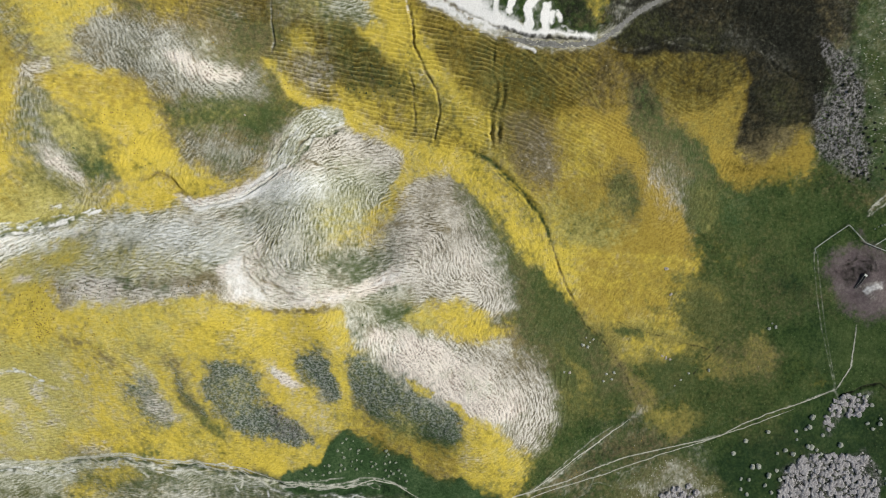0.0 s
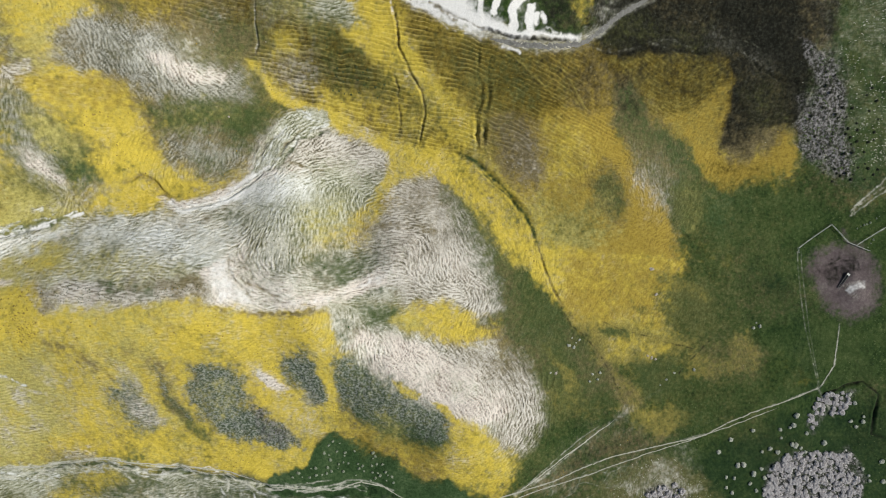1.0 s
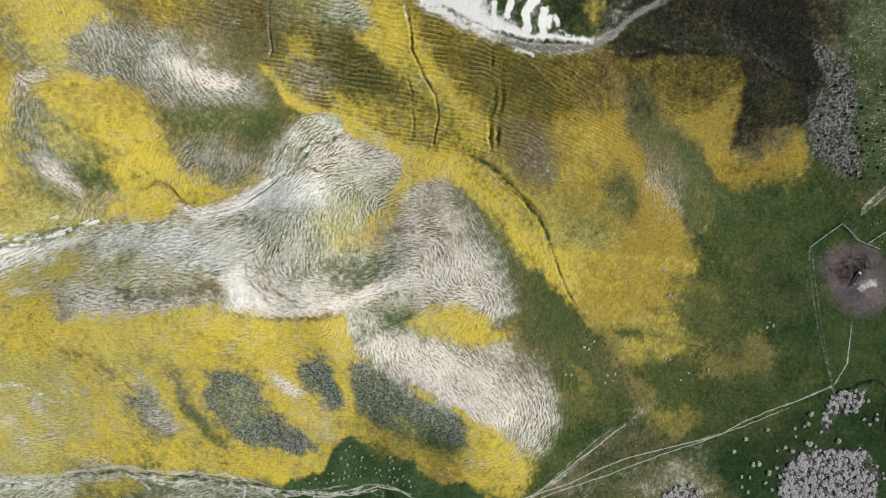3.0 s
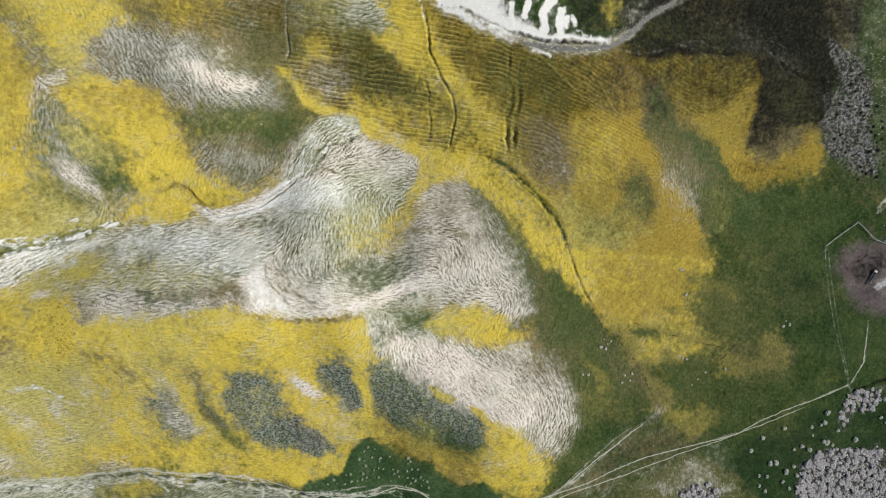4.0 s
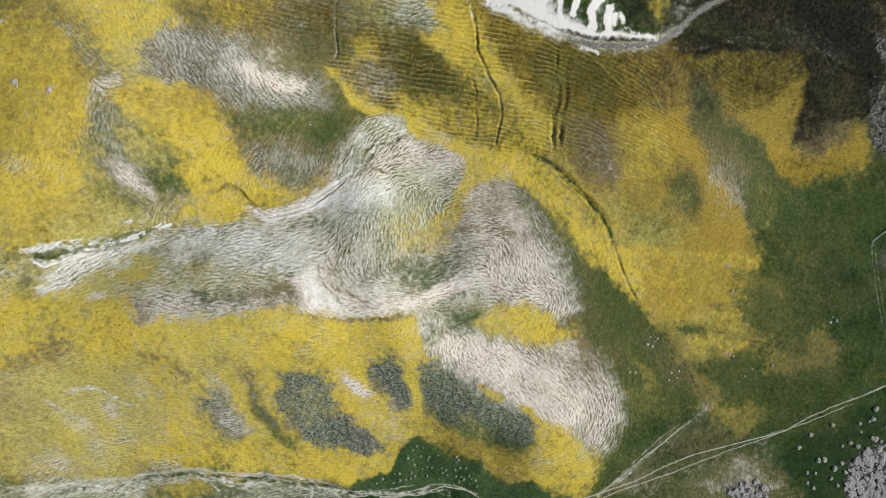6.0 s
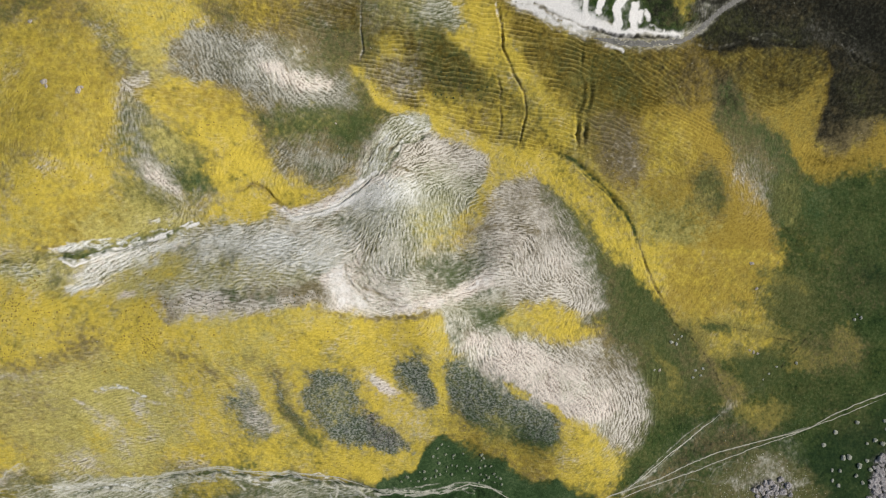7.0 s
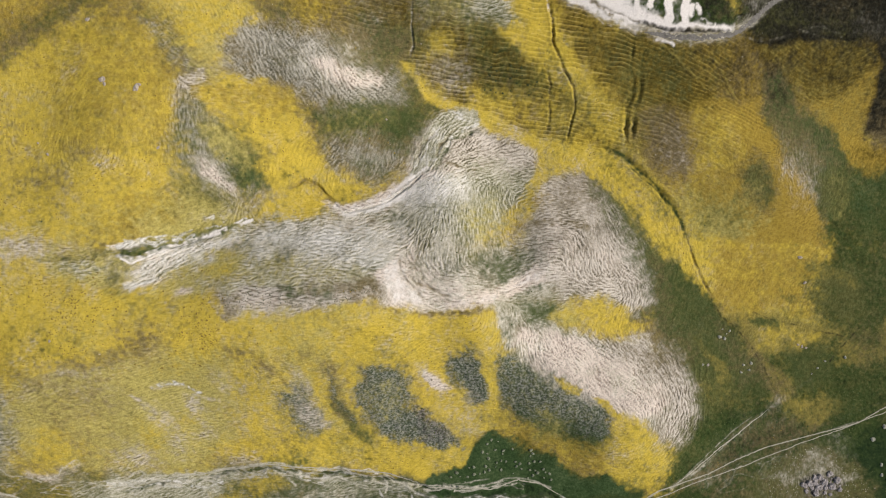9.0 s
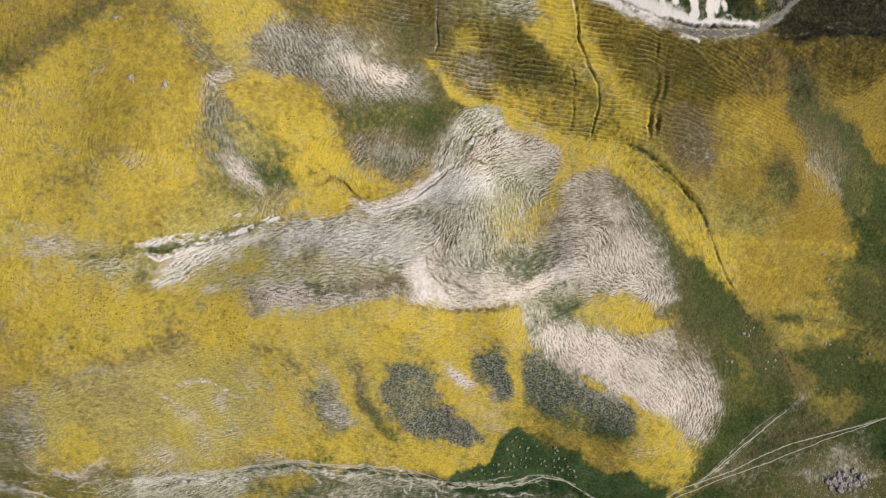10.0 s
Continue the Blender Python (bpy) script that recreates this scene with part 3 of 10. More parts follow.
patch("FLOWER", 0.45, 6, 7, [(74.5, -25.5), (105.9, -22.6), (139.6, -20.7), (142.2, -32.8), (158.1, -41.3), (129, -39.9), (115.6, -41.3), (113.7, -55.8), (102.8, -63.8), (91.4, -58.5), (84.2, -43.1)])
band("BROWN", 0.4, 5, 4, 3, [(67.7, -23.3), (79.4, -34.3), (91.1, -49.6), (102.1, -42.7)])
patch("GRASS", 0.5, 6, 5, [(95.1, -34), (110.8, -33.6), (115.7, -46.9), (97.7, -45)])
patch("FLOWER", 0.4, 8, 7, [(99.4, 12.7), (124.8, 11.2), (123.3, -6.6), (107.9, -15.9)])
patch("STRAW", 0.3, 6, 5, [(54.1, -85.2), (62.5, -71.9), (86.8, -56.4), (98.3, -62.8), (80.6, -72), (67.4, -80.9)])
patch("STRAW", 0.38, 5, 5, [(80.8, -80.8), (91.8, -71.8), (111.9, -69.2), (118.9, -80.2), (115.2, -98.3), (76.9, -98.7)])
patch("BROWN", 0.3, 6, 5, [(63.1, -85.4), (85.1, -74.1), (107.6, -76), (108.4, -98.3), (59.1, -98.8)])
patch("MEADOW", 0.75, 8, 5, [(118.5, -66.8), (169.9, -45.7), (240.4, -41.2), (242.4, -110.2), (120.2, -113.8)])
patch("MEADOW", 0.5, 8, 5, [(112.2, -11.3), (127.5, 2.4), (154.7, 12), (160.5, -43.5), (151.5, -43.7), (144.2, -23.9)])
patch("LILAC", 0.7, 2, 2, [(145.7, -75.1), (156.7, -68.6), (179.4, -68.1), (185.1, -78.6), (182.3, -90), (144.5, -97.7)])
patch("LILAC", 0.3, 1.5, 2, [(160.6, -57), (164.3, -49.1), (169.8, -44.5), (180.9, -43.1), (179.3, -48.9), (170.5, -52.5), (163.5, -60.3)])
patch("LILAC", 0.45, 2.5, 2.5, [(103.2, -78.3), (113.3, -78.1), (114.7, -87), (104.6, -87.6)])
patch("GRASS", 0.8, 4, 3, [(-167, -77.8), (-146.1, -77.2), (-106, -73.6), (-62.7, -81), (-45.9, -84.8), (10.3, -87.6), (10.8, -106.1), (-175.3, -107.4)])
patch("STRAW", 0.5, 5, 5, [(-167, -77.8), (-146.3, -77.9), (-106, -74.1), (-83.3, -79.7), (-67.8, -89.8), (-90.5, -102.7), (-173.6, -100)])
patch("FLOWER", 0.55, 4, 4, [(-128.7, -82.3), (-102.4, -76.4), (-108.8, -86.8), (-129.3, -95)])
patch("BROWN", 0.2, 5, 4, [(-162.5, -65.7), (-142.8, -66.9), (-108.8, -67.1), (-114.1, -72.5), (-145.3, -74.7), (-166.1, -75.3)])
band("TRACK", 0.7, 0.28, 0.4, 0.9, [(-163.7, -78), (-145.8, -76.2), (-126.8, -74.8), (-104.5, -71.2), (-86.5, -74.2), (-62.4, -77.8), (-48, -83.9), (-24.4, -85.3), (-13.6, -81.3), (-4.9, -83.4), (3.8, -89)])
band("CHALK", 0.55, 0.3, 0.5, 2.2, [(-157.8, -81), (-135.6, -79.2), (-119, -76.1), (-100.1, -74.5), (-89.1, -78.1), (-77.3, -79.9), (-64.9, -81.8), (-58.7, -84.1), (-52.5, -87.4), (-46, -87.2)])
band("CHALK", 0.55, 0.3, 0.5, 2.0, [(-66.9, -80.3), (-62.1, -86.7), (-55.6, -86), (-50.4, -89.3), (-37.3, -86), (-24.4, -86.7)])
band("CHALK", 0.8, 2.2, 1.5, 2, [(-219.5, -75.9), (-201.5, -75.4), (-195.7, -81.2)])
band("ASH", 0.7, 2, 2, 2, [(-184.9, -70.7), (-178.8, -73.8), (-169.3, -68.4)])
band("ASH", 0.6, 3, 3, 3, [(-161.1, -81), (-151.3, -79.1), (-143.4, -77.4)])
band("MEADOW", 0.35, 1.6, 1.5, 1.5, [(-168.8, 4.4), (-147.2, 6.5), (-139.7, 6.8), (-127.2, 9.5), (-116, 13.9), (-108.3, 15.1)])
band("CHALK", 0.8, 0.55, 0.6, 1.5, [(-148.8, 6.9), (-141.2, 8.3), (-135.2, 9), (-128.1, 11.5)])
band("CHALK", 0.85, 0.5, 0.5, 0.8, [(-148.7, 4.2), (-140.7, 4.1), (-135.1, 6.4), (-123.7, 11.4), (-110.2, 15.1)])
patch("ASH", 0.9, 2.5, 2, [(-143.1, -4.8), (-139.4, 3.2), (-123.6, 9.5), (-117.8, 9.4), (-132.6, 0.3), (-135.1, -4.2)])
band("STRAW", 0.6, 2, 2, 2, [(-124.9, 17), (-117.7, 18), (-113.8, 19)])
band("TRACK", 0.8, 0.22, 0.3, 0.35, [(32.2, -91.9), (40.8, -87.2), (60.6, -81.3), (73.9, -75.3), (85, -71.5), (102.9, -67.2), (120.7, -62.3), (129.5, -57.7), (138.3, -53.7), (151.6, -48.6), (166.2, -43)])
band("TRACK", 0.6, 0.2, 0.3, 0.35, [(32.3, -93.1), (54.1, -84.8), (76.3, -78.2), (96.2, -70.8), (114, -65.1), (129.5, -59)])
band("TRACK", 0.25, 0.2, 0.4, 0.5, [(62.8, -78.6), (89.5, -69.6), (118.3, -59), (129.4, -55)])
band("TRACK", 0.45, 0.7, 0.9, 0.5, [(45.2, -86.2), (53.8, -80.2), (62.6, -73), (73.6, -64.9), (85.7, -55.9)])
band("TRACK", 0.4, 0.5, 0.6, 0.5, [(51.7, -82.9), (62.6, -75), (75.9, -65.3), (93.4, -50.7), (102.2, -45)])
band("TRACK", 0.6, 0.2, 0.3, 0.2, [(166.2, -43), (171.4, -34.3), (172.7, -23.1), (173, -17.5)])
band("TRACK", 0.35, 0.12, 0.3, 0.2, [(155.9, 11), (157.2, -5.7), (159.2, -19), (165.5, -42.5)])
band("TRACK", 0.3, 0.12, 0.3, 0.2, [(157.3, 11), (158.8, -5.7), (161.1, -21.2), (165.9, -42.5)])
band("TRACK", 0.5, 0.4, 0.5, 0.3, [(172.9, -54.7), (165.1, -43)])
band("BROWN", 0.5, 0.6, 0.5, 0.4, [(83.4, -23.1), (96.9, -22.8), (112.9, -28), (126.5, -33.3)])
band("BROWN", 0.6, 0.7, 0.6, 0.3, [(54.4, 2.7), (62.7, -12.4), (74.6, -27.7), (86.6, -47.5)])
patch("DIRT", 0.95, 4, 1.2, [(161.3, 3.3), (163.5, 8.9), (170.4, 12.5), (179, 11.8), (184.8, 6.7), (187.4, -2.6), (185.3, -11.6), (177.4, -14.9), (168, -9.9)])
band("DIRT", 0.5, 1, 1, 1, [(173.2, 19.2), (176.7, 13.8), (183.3, 10.6)])
patch("PINK", 0.3, 3, 1, [(173.3, -2.3), (176.6, -0.2), (181.5, -0.7), (183.1, -5.2), (178.8, -8), (173.8, -6.3)])
band("ASH", 0.8, 0.45, 0.6, 0.3, [(171.8, -4.3), (173.3, -2.5), (176.6, -1.1), (179.9, -0.3)])
band("TRACK", 0.3, 0.2, 0.4, 0.2, [(155.9, 10.3), (156, 12.1), (168.6, 21.8)])
band("TRACK", 0.25, 0.2, 0.4, 0.2, [(172.1, 18.8), (176.1, 14.4), (183.7, 11.5)])
band("TRACK", 0.25, 0.2, 0.4, 0.2, [(178.9, 13.6), (186.8, 19.2), (195.7, 24.3)])
band("CHALK", 0.9, 0.45, 0.4, 0.3, [(-5.9, 96.3), (-4.7, 91.1), (-3.1, 84.1)])
band("STRAW", 0.6, 0.5, 0.6, 0.5, [(175.9, 26), (180.7, 32.7), (186.8, 38.4)])
band("STRAW", 0.5, 0.4, 0.5, 0.5, [(177.8, 29.3), (183.9, 33.9), (190, 38.5)])
band("BROWN", 0.25, 3, 4, 3, [(-102.8, -27.5), (-98.5, -41.5), (-95.9, -55.4)])
band("BROWN", 0.2, 3, 4, 3, [(-117, -32.9), (-114.3, -50.8), (-113.7, -62.5)])
band("BROWN", 0.4, 2, 3, 2, [(-73.6, -28.4), (-68.4, -46.3), (-67.1, -55.7)])
band("FLOWER", 0.7, 4, 4, 3, [(-99.2, -32.7), (-97.2, -46.1), (-94.4, -62.5)])
band("FLOWER", 0.6, 3, 4, 3, [(-111.9, -28.6), (-109.2, -46.1), (-109.8, -62.5)])
patch("GRASS", 0.3, 6, 5, [(-104, -62.4), (-83.8, -56.8), (-79.2, -65.1), (-95.5, -69.4)])
patch("BROWN", 0.15, 6, 4, [(30.9, 61.9), (55.2, 68.3), (66.9, 76.5), (66.4, 80.1), (29.7, 78.1)])
patch("BROWN", 0.15, 6, 5, [(-17.6, 74.6), (-1.8, 73.4), (22.7, 61.7), (23.6, 46.6), (-6.1, 53.7), (-22.7, 58.9)])
patch("GRASS", 0.25, 8, 6, [(-45.3, 79.6), (-5.7, 76.8), (25.8, 76.2), (24.9, 58.1), (-18.6, 57.1), (-42.5, 67.4)])
patch("SCRUB", 0.4, 4, 2, [(169.3, 5.7), (173.6, 9.1), (181.2, 8.7), (183.5, 4.9), (175.9, 4.1), (170.4, 0.1)])
patch("GOLD", 0.6, 8, 5, [(79.4, 79.3), (120.6, 82.2), (122.3, 62.9), (94.9, 65.4)])
patch("GOLD", 0.4, 8, 5, [(45.3, 38.7), (47.6, 60.4), (74.6, 66.8), (82.5, 52.3), (87.7, 39.9), (70.3, 39.3), (58.4, 32.9)])
patch("GOLD", 0.5, 7, 5, [(80.9, 41.7), (92.2, 40.2), (104.9, 15), (104.7, 1.8), (93, 8.1)])
patch("PINK", 0.5, 7, 4, [(85.4, 39.9), (93.4, 38.2), (104.6, 17.2), (102, 8.4), (91.9, 19)])
patch("FLOWER", 0.65, 5, 3, [(110.8, 47.8), (122.5, 47.3), (127.9, 40), (139, 42.5), (149.1, 50.3), (153.6, 41.9), (132.6, 37.5), (121.1, 35.3)])
patch("FLOWER", 0.45, 5, 4, [(95.5, 61.5), (119.7, 64.8), (121, 50.5), (108.1, 51.9)])
patch("PINK", 0.6, 8, 5, [(-5.5, 28.6), (15.6, 31.6), (28.9, 14.8), (37.8, 2.3), (42.7, -12.6), (29.8, -16), (12.4, -4.4), (-0.5, 11.8)])
patch("PINK", 0.6, 8, 5, [(-111.5, 74.6), (-95.7, 82.6), (-78, 78.3), (-75.8, 68.7), (-91.1, 63.5), (-109.3, 67.2)])
patch("PINK", 0.45, 6, 5, [(-75.8, 68.7), (-57.7, 66.1), (-61, 58.6), (-75.8, 57.8)])
patch("PINK", 0.35, 6, 5, [(-47.9, 98.3), (-17.3, 99.3), (-15.4, 85.1), (-36.9, 82.9)])
patch("OLIVE", 0.6, 8, 5, [(-132.3, 27.3), (-115.5, 25.8), (-101.2, 23), (-107.7, 15), (-135.4, 9.3)])
patch("OLIVE", 0.2, 10, 6, [(-136.7, -31.1), (-96.7, -24.4), (-72.8, -32.7), (-72.6, -60.4), (-104.8, -67), (-149.6, -66.5)])
patch("OLIVE", 0.5, 8, 6, [(-194.5, 15.3), (-168.5, 10.7), (-129.5, 26.8), (-128.2, 17.9), (-148.5, 11.4), (-172.2, 4.5), (-195.5, 2.1)])
patch("OLIVE", 0.15, 8, 6, [(-191.9, -39.5), (-155.1, -28.8), (-121.4, -43.5), (-132.5, -61.5), (-181.6, -61.4)])
patch("OLIVE", 0.4, 7, 5, [(-131.9, 86.9), (-115.5, 88.6), (-115.7, 66.8), (-128.9, 69.5)])
patch("OLIVE", 0.4, 8, 5, [(54.4, 30.6), (75.1, 33.2), (83.5, 14.4), (77.7, 3.3), (57.5, 9.3)])
patch("OLIVE", 0.4, 8, 5, [(78.6, -16.5), (105.5, -11.5), (112.8, -24.7), (88.1, -27.4)])
patch("SOD", 0.35, 8, 6, [(109.3, 32.5), (126, 33.3), (152.9, 36.4), (156.8, 16.5), (127.1, 9), (113, 15.3)])
patch("SOD", 0.5, 8, 6, [(159.7, -19), (182, -20.6), (186.9, -33.8), (162.5, -36.8)])
patch("PINK", 0.35, 7, 5, [(-181.7, 10.8), (-170.2, 9.8), (-165.4, 5.3), (-178.8, 3.7)])
patch("BROWN", 0.2, 8, 6, [(-187.4, 49.5), (-170.9, 44.3), (-159.8, 31.7), (-177.8, 24.9), (-187.5, 28.4)])
band("ASH", 0.9, 0.7, 0.6, 0.8, [(-44.6, 34.3), (-47.8, 42.2), (-43.8, 48.8), (-37.1, 54)])
band("ASH", 0.8, 0.6, 0.6, 0.8, [(-40.9, 37.7), (-35.3, 47.3), (-27, 51.6)])
band("ASH", 0.7, 0.6, 0.6, 0.8, [(-49.3, 37.3), (-47.4, 46.8), (-40.6, 53.3), (-31, 55.6)])
braids("CHALK", 0.85, 0.2, [(-161.2, -80.7), (-135.4, -78.4), (-118.8, -75.1), (-104.7, -72.2), (-86.7, -75.6), (-62.6, -79.7), (-48.1, -85.8)], 4, 2.3, 5)
braids("CHALK", 0.85, 0.2, [(-87.2, -78.5), (-62.8, -82.2), (-50.3, -86.8), (-24.4, -86.7), (-4.9, -85.3), (6, -90.1)], 4, 2.0, 6)
braids("ASH", 0.7, 0.6, [(-204.5, -72.5), (-193.8, -75.6), (-178.2, -71.9), (-161.6, -75.9)], 3, 2.2, 7)
braids("CHALK", 0.85, 0.2, [(-168.1, -80.2), (-145.3, -77.2), (-125, -74.7), (-105.6, -73.1), (-81.9, -76.5)], 4, 2.3, 8)
braids("CHALK", 0.7, 0.26, [(-148.8, 6.9), (-141.1, 7.9), (-135.2, 9), (-123.6, 12.4), (-114, 17.1)], 3, 1.2, 9)
patch("OLIVE", 0.2, 8, 6, [(-137.7, 90.1), (-106.4, 94.6), (-104.3, 81.8), (-111, 68.8), (-119, 51.1), (-133.4, 53.1)])
patch("BROWN", 0.2, 8, 6, [(-135.1, 71.2), (-119.9, 71.1), (-112, 64.8), (-119.1, 47.6), (-133.2, 46.1)])
patch("BROWN", 0.35, 8, 5, [(-111.5, 74.6), (-95.7, 82.6), (-76.3, 78.6), (-80.7, 68), (-98.2, 63)])
patch("GRASS", 0.2, 8, 5, [(-45.2, 81.3), (-5.8, 78.6), (25.8, 77.1), (62.4, 78.8), (55.7, 62.6), (25.3, 52.4), (-6.1, 55.6), (-42.4, 69.2)])
# thin scrub darkens the northern slopes for the shade over them
patch("SCRUB", 0.15, 8, 5, [(25.8, 78.8), (66.4, 80.1), (120.6, 82.2), (120.1, 72.4), (76.2, 71.7), (34.8, 65.7)])
patch("OLIVE", 0.45, 7, 5, [(-60.3, 89.6), (-48.9, 84.7), (-52, 72.4), (-66.3, 74.4)])
patch("SCRUB", 0.7, 6, 2.5, [(121.4, 66.7), (145.7, 67.6), (144.7, 56.5), (134.9, 47.8), (122.7, 50.1)])
band("STRAW", 0.5, 0.22, 0.3, 0.5, [(55.2, 68.3), (64.2, 61.1), (69.2, 58.3), (75.8, 51.8)])
band("OLIVE", 0.6, 0.25, 0.3, 0.5, [(51.4, 75.8), (61.9, 63.4), (66.5, 59.3)])
band("OLIVE", 0.6, 0.25, 0.3, 0.5, [(64, 78.8), (71.8, 71.4), (74.5, 67.8)])
band("OLIVE", 0.6, 0.25, 0.3, 0.5, [(46.1, 77), (57.5, 65.7)])
band("STRAW", 0.5, 0.3, 0.4, 0.6, [(23.7, -26.9), (38.9, -26.1), (52, -25.9), (63.3, -27.8)])
band("STRAW", 0.4, 0.3, 0.4, 0.6, [(32.4, -28.3), (52.2, -32.2), (58.2, -43.2)])
patch("PINK", 0.3, 6, 4, [(-115.2, -32.9), (-101.4, -28.5), (-97.4, -43.8), (-106.3, -55.4), (-118.8, -53.1)])
patch("PINK", 0.3, 5, 4, [(-138.3, -43.9), (-124.9, -44.1), (-124.6, -60.1), (-139.3, -67)])
patch("PINK", 0.3, 6, 4, [(-163.7, -30.4), (-146.5, -33.4), (-143.6, -46.5), (-160.8, -49.4)])
patch("GRASS", 0.15, 6, 5, [(-22.2, 30), (-7.8, 32.8), (-17.4, 15.5), (-28, 8.9)])
patch("ASH", 0.2, 5, 3, [(-50.4, 32.1), (-34, 38.4), (-18.6, 38.8), (-26, 29.7), (-39.8, 26.3)])
patch("BROWN", 0.4, 5, 4, [(-7, 16.8), (7.5, 19.4), (13.9, 16.4), (-0.6, 14.9)])
patch("GRASS", 0.45, 5, 4, [(-30.5, 0.9), (-12.5, 3.2), (-16.1, -2), (-26.6, -4.8)])
braids("CHALK", 0.6, 0.25, [(2.9, 93), (13.5, 88.4), (27.5, 83.5), (37.6, 81.5), (49.7, 80.7), (62, 81.9)], 4, 2.0, 15)
braids("SCRUB", 0.4, 0.3, [(5.7, 94.9), (19.4, 88.9), (33.3, 84.7), (53.7, 82.3)], 3, 2.5, 16)
braids("ASH", 0.6, 0.3, [(-56.9, 0.4), (-51.3, -5.1), (-36.8, -10.6), (-22.9, -8.8), (-6.1, 0.3)], 3, 2.0, 17)
braids("BROWN", 0.5, 0.22, [(-15.3, -16.9), (-3.5, -25.3), (17.4, -33.8), (39, -42.4)], 4, 4.0, 18)
braids("BROWN", 0.45, 0.22, [(-53.3, -1.4), (-40.7, -4.9), (-30.5, 0.9), (-24.3, 7)], 4, 4.0, 19)
braids("GRASS", 0.45, 0.25, [(-114.5, 4.4), (-92.6, 6.9), (-71.1, 9.4), (-53.7, 13.9)], 5, 4.0, 20)
braids("ASH", 0.5, 0.25, [(-122.9, 7.9), (-94.4, 12.6), (-72.2, 13.3), (-50.8, 19.8)], 5, 4.0, 21)
braids("TRACK", 0.3, 0.2, [(63.1, -85.4), (80.8, -78.6), (103, -72.7), (116.7, -80.2)], 4, 5.0, 22)
band("FLOWER", 0.8, 5, 5, 3, [(-17.3, 99.3), (-7.7, 82), (6.2, 68.4), (21.1, 53.3)])
band("FLOWER", 0.6, 3.5, 3, 2, [(-52, 72.4), (-42.7, 62.6), (-27, 53.8), (-1.9, 45.5), (26, 41.5)])
patch("STRAW", 0.35, 5, 5, [(-87.5, -80.8), (-63, -84.7), (-46, -87.2), (-2.7, -89.2), (-2.5, -99.6), (-90.5, -102.7)])
patch("SCRUB", 0.25, 7, 5, [(46, 77.8), (77.1, 80), (79.3, 64.2), (64.2, 61.1), (51.2, 66.3)])
patch("SCRUB", 0.45, 4, 3, [(60.3, 103.1), (74.2, 104.2), (71.7, 93.9), (65.7, 87.3), (59.4, 87.7)])
# brown and green that also paint the shade of the eastern hollows
patch("BROWN", 0.6, 8, 3, [(75.3, 69.8), (81.6, 72.1), (88.5, 62.9), (98.2, 57.6), (110.7, 48.8), (110, 41.3), (92.1, 42.4), (82.5, 52.3)])
patch("GRASS", 0.4, 8, 4, [(76.4, 69.8), (81.7, 71.2), (88.6, 61.9), (110.7, 48.8), (110.1, 39.1), (96.3, 53.3), (80, 56.2)])
patch("BROWN", 0.45, 7, 3, [(34.6, 53.5), (48.3, 51.7), (54.5, 41), (51, 33.8), (42.2, 36.6)])
patch("BROWN", 0.5, 6, 3, [(70.5, 37.2), (76.4, 43.6), (84, 30.3), (81.9, 19.7), (72.7, 25.9)])
patch("GRASS", 0.35, 7, 3, [(70.5, 37.2), (77.7, 41.6), (82.9, 30.4), (80.8, 18.6), (72.7, 25.9)])
patch("GOLD", 0.15, 8, 4, [(47.7, 58.5), (74.7, 65.9), (82.6, 50.2), (68, 41.2), (58.4, 32.9), (49.5, 38.9)])
patch("FLOWER", 0.5, 6, 3, [(-5.9, 66.4), (22.8, 59.8), (25.8, 44.6), (2.4, 46.9), (-18.7, 52.3), (-22.8, 57)])
band("GOLD", 0.5, 3, 4, 2, [(65.3, 61.2), (80.5, 47.9), (90.2, 35.8), (101.4, 14.9)])
band("ASH", 0.85, 0.9, 0.9, 2.2, [(-147.2, 7.3), (-141.1, 7.9), (-135.2, 9.5), (-128.9, 10.9)])
band("CHALK", 0.9, 0.6, 0.5, 0.8, [(-148.7, 5.1), (-140.7, 3.7), (-135.1, 6.2), (-123.7, 11.4), (-108.3, 15.7)])
patch("ASH", 0.7, 3, 2, [(-142.2, -5.4), (-139.4, 2.8), (-123.6, 9.5), (-115.9, 10.4), (-131.1, 1.1), (-133.2, -5.1)])
band("ASH", 0.8, 0.8, 0.8, 1.2, [(-143.8, -5.2), (-135.1, -4.2), (-130.3, -2.8)])
band("ASH", 0.7, 0.8, 0.8, 1.2, [(-129.9, -9.6), (-125.9, -7), (-120.6, -5.8)])
band("ASH", 0.8, 0.7, 0.7, 1.2, [(-123.3, 16.5), (-117.7, 18), (-113, 18)])
patch("STRAW", 0.35, 4, 4, [(-168.8, 1.8), (-156.9, 2.5), (-144, 3.2), (-144.3, -2.1), (-156.8, -2), (-167.1, -0.9)])
patch("STRAW", 0.6, 5, 3, [(-127.6, 58.4), (-119.6, 58.1), (-119.6, 34.2), (-128.3, 33.7)])
patch("GRASS", 0.3, 5, 3, [(-127.6, 58.4), (-119.6, 58.1), (-119.6, 34.2), (-128.3, 33.7)])
band("CHALK", 0.9, 0.34, 0.4, 0.9, [(-81.3, -79.3), (-77, -81.4), (-70.7, -80.4), (-68, -83.3), (-65.9, -88.5)])
band("CHALK", 0.9, 0.34, 0.4, 0.9, [(-67.6, -77.3), (-62.5, -78.8), (-59.7, -82.6), (-52.3, -84), (-41.6, -84.2)])
band("CHALK", 0.9, 0.34, 0.4, 0.9, [(-61.4, -85.2), (-57.4, -83.6), (-55, -86.5), (-54.4, -90.4)])
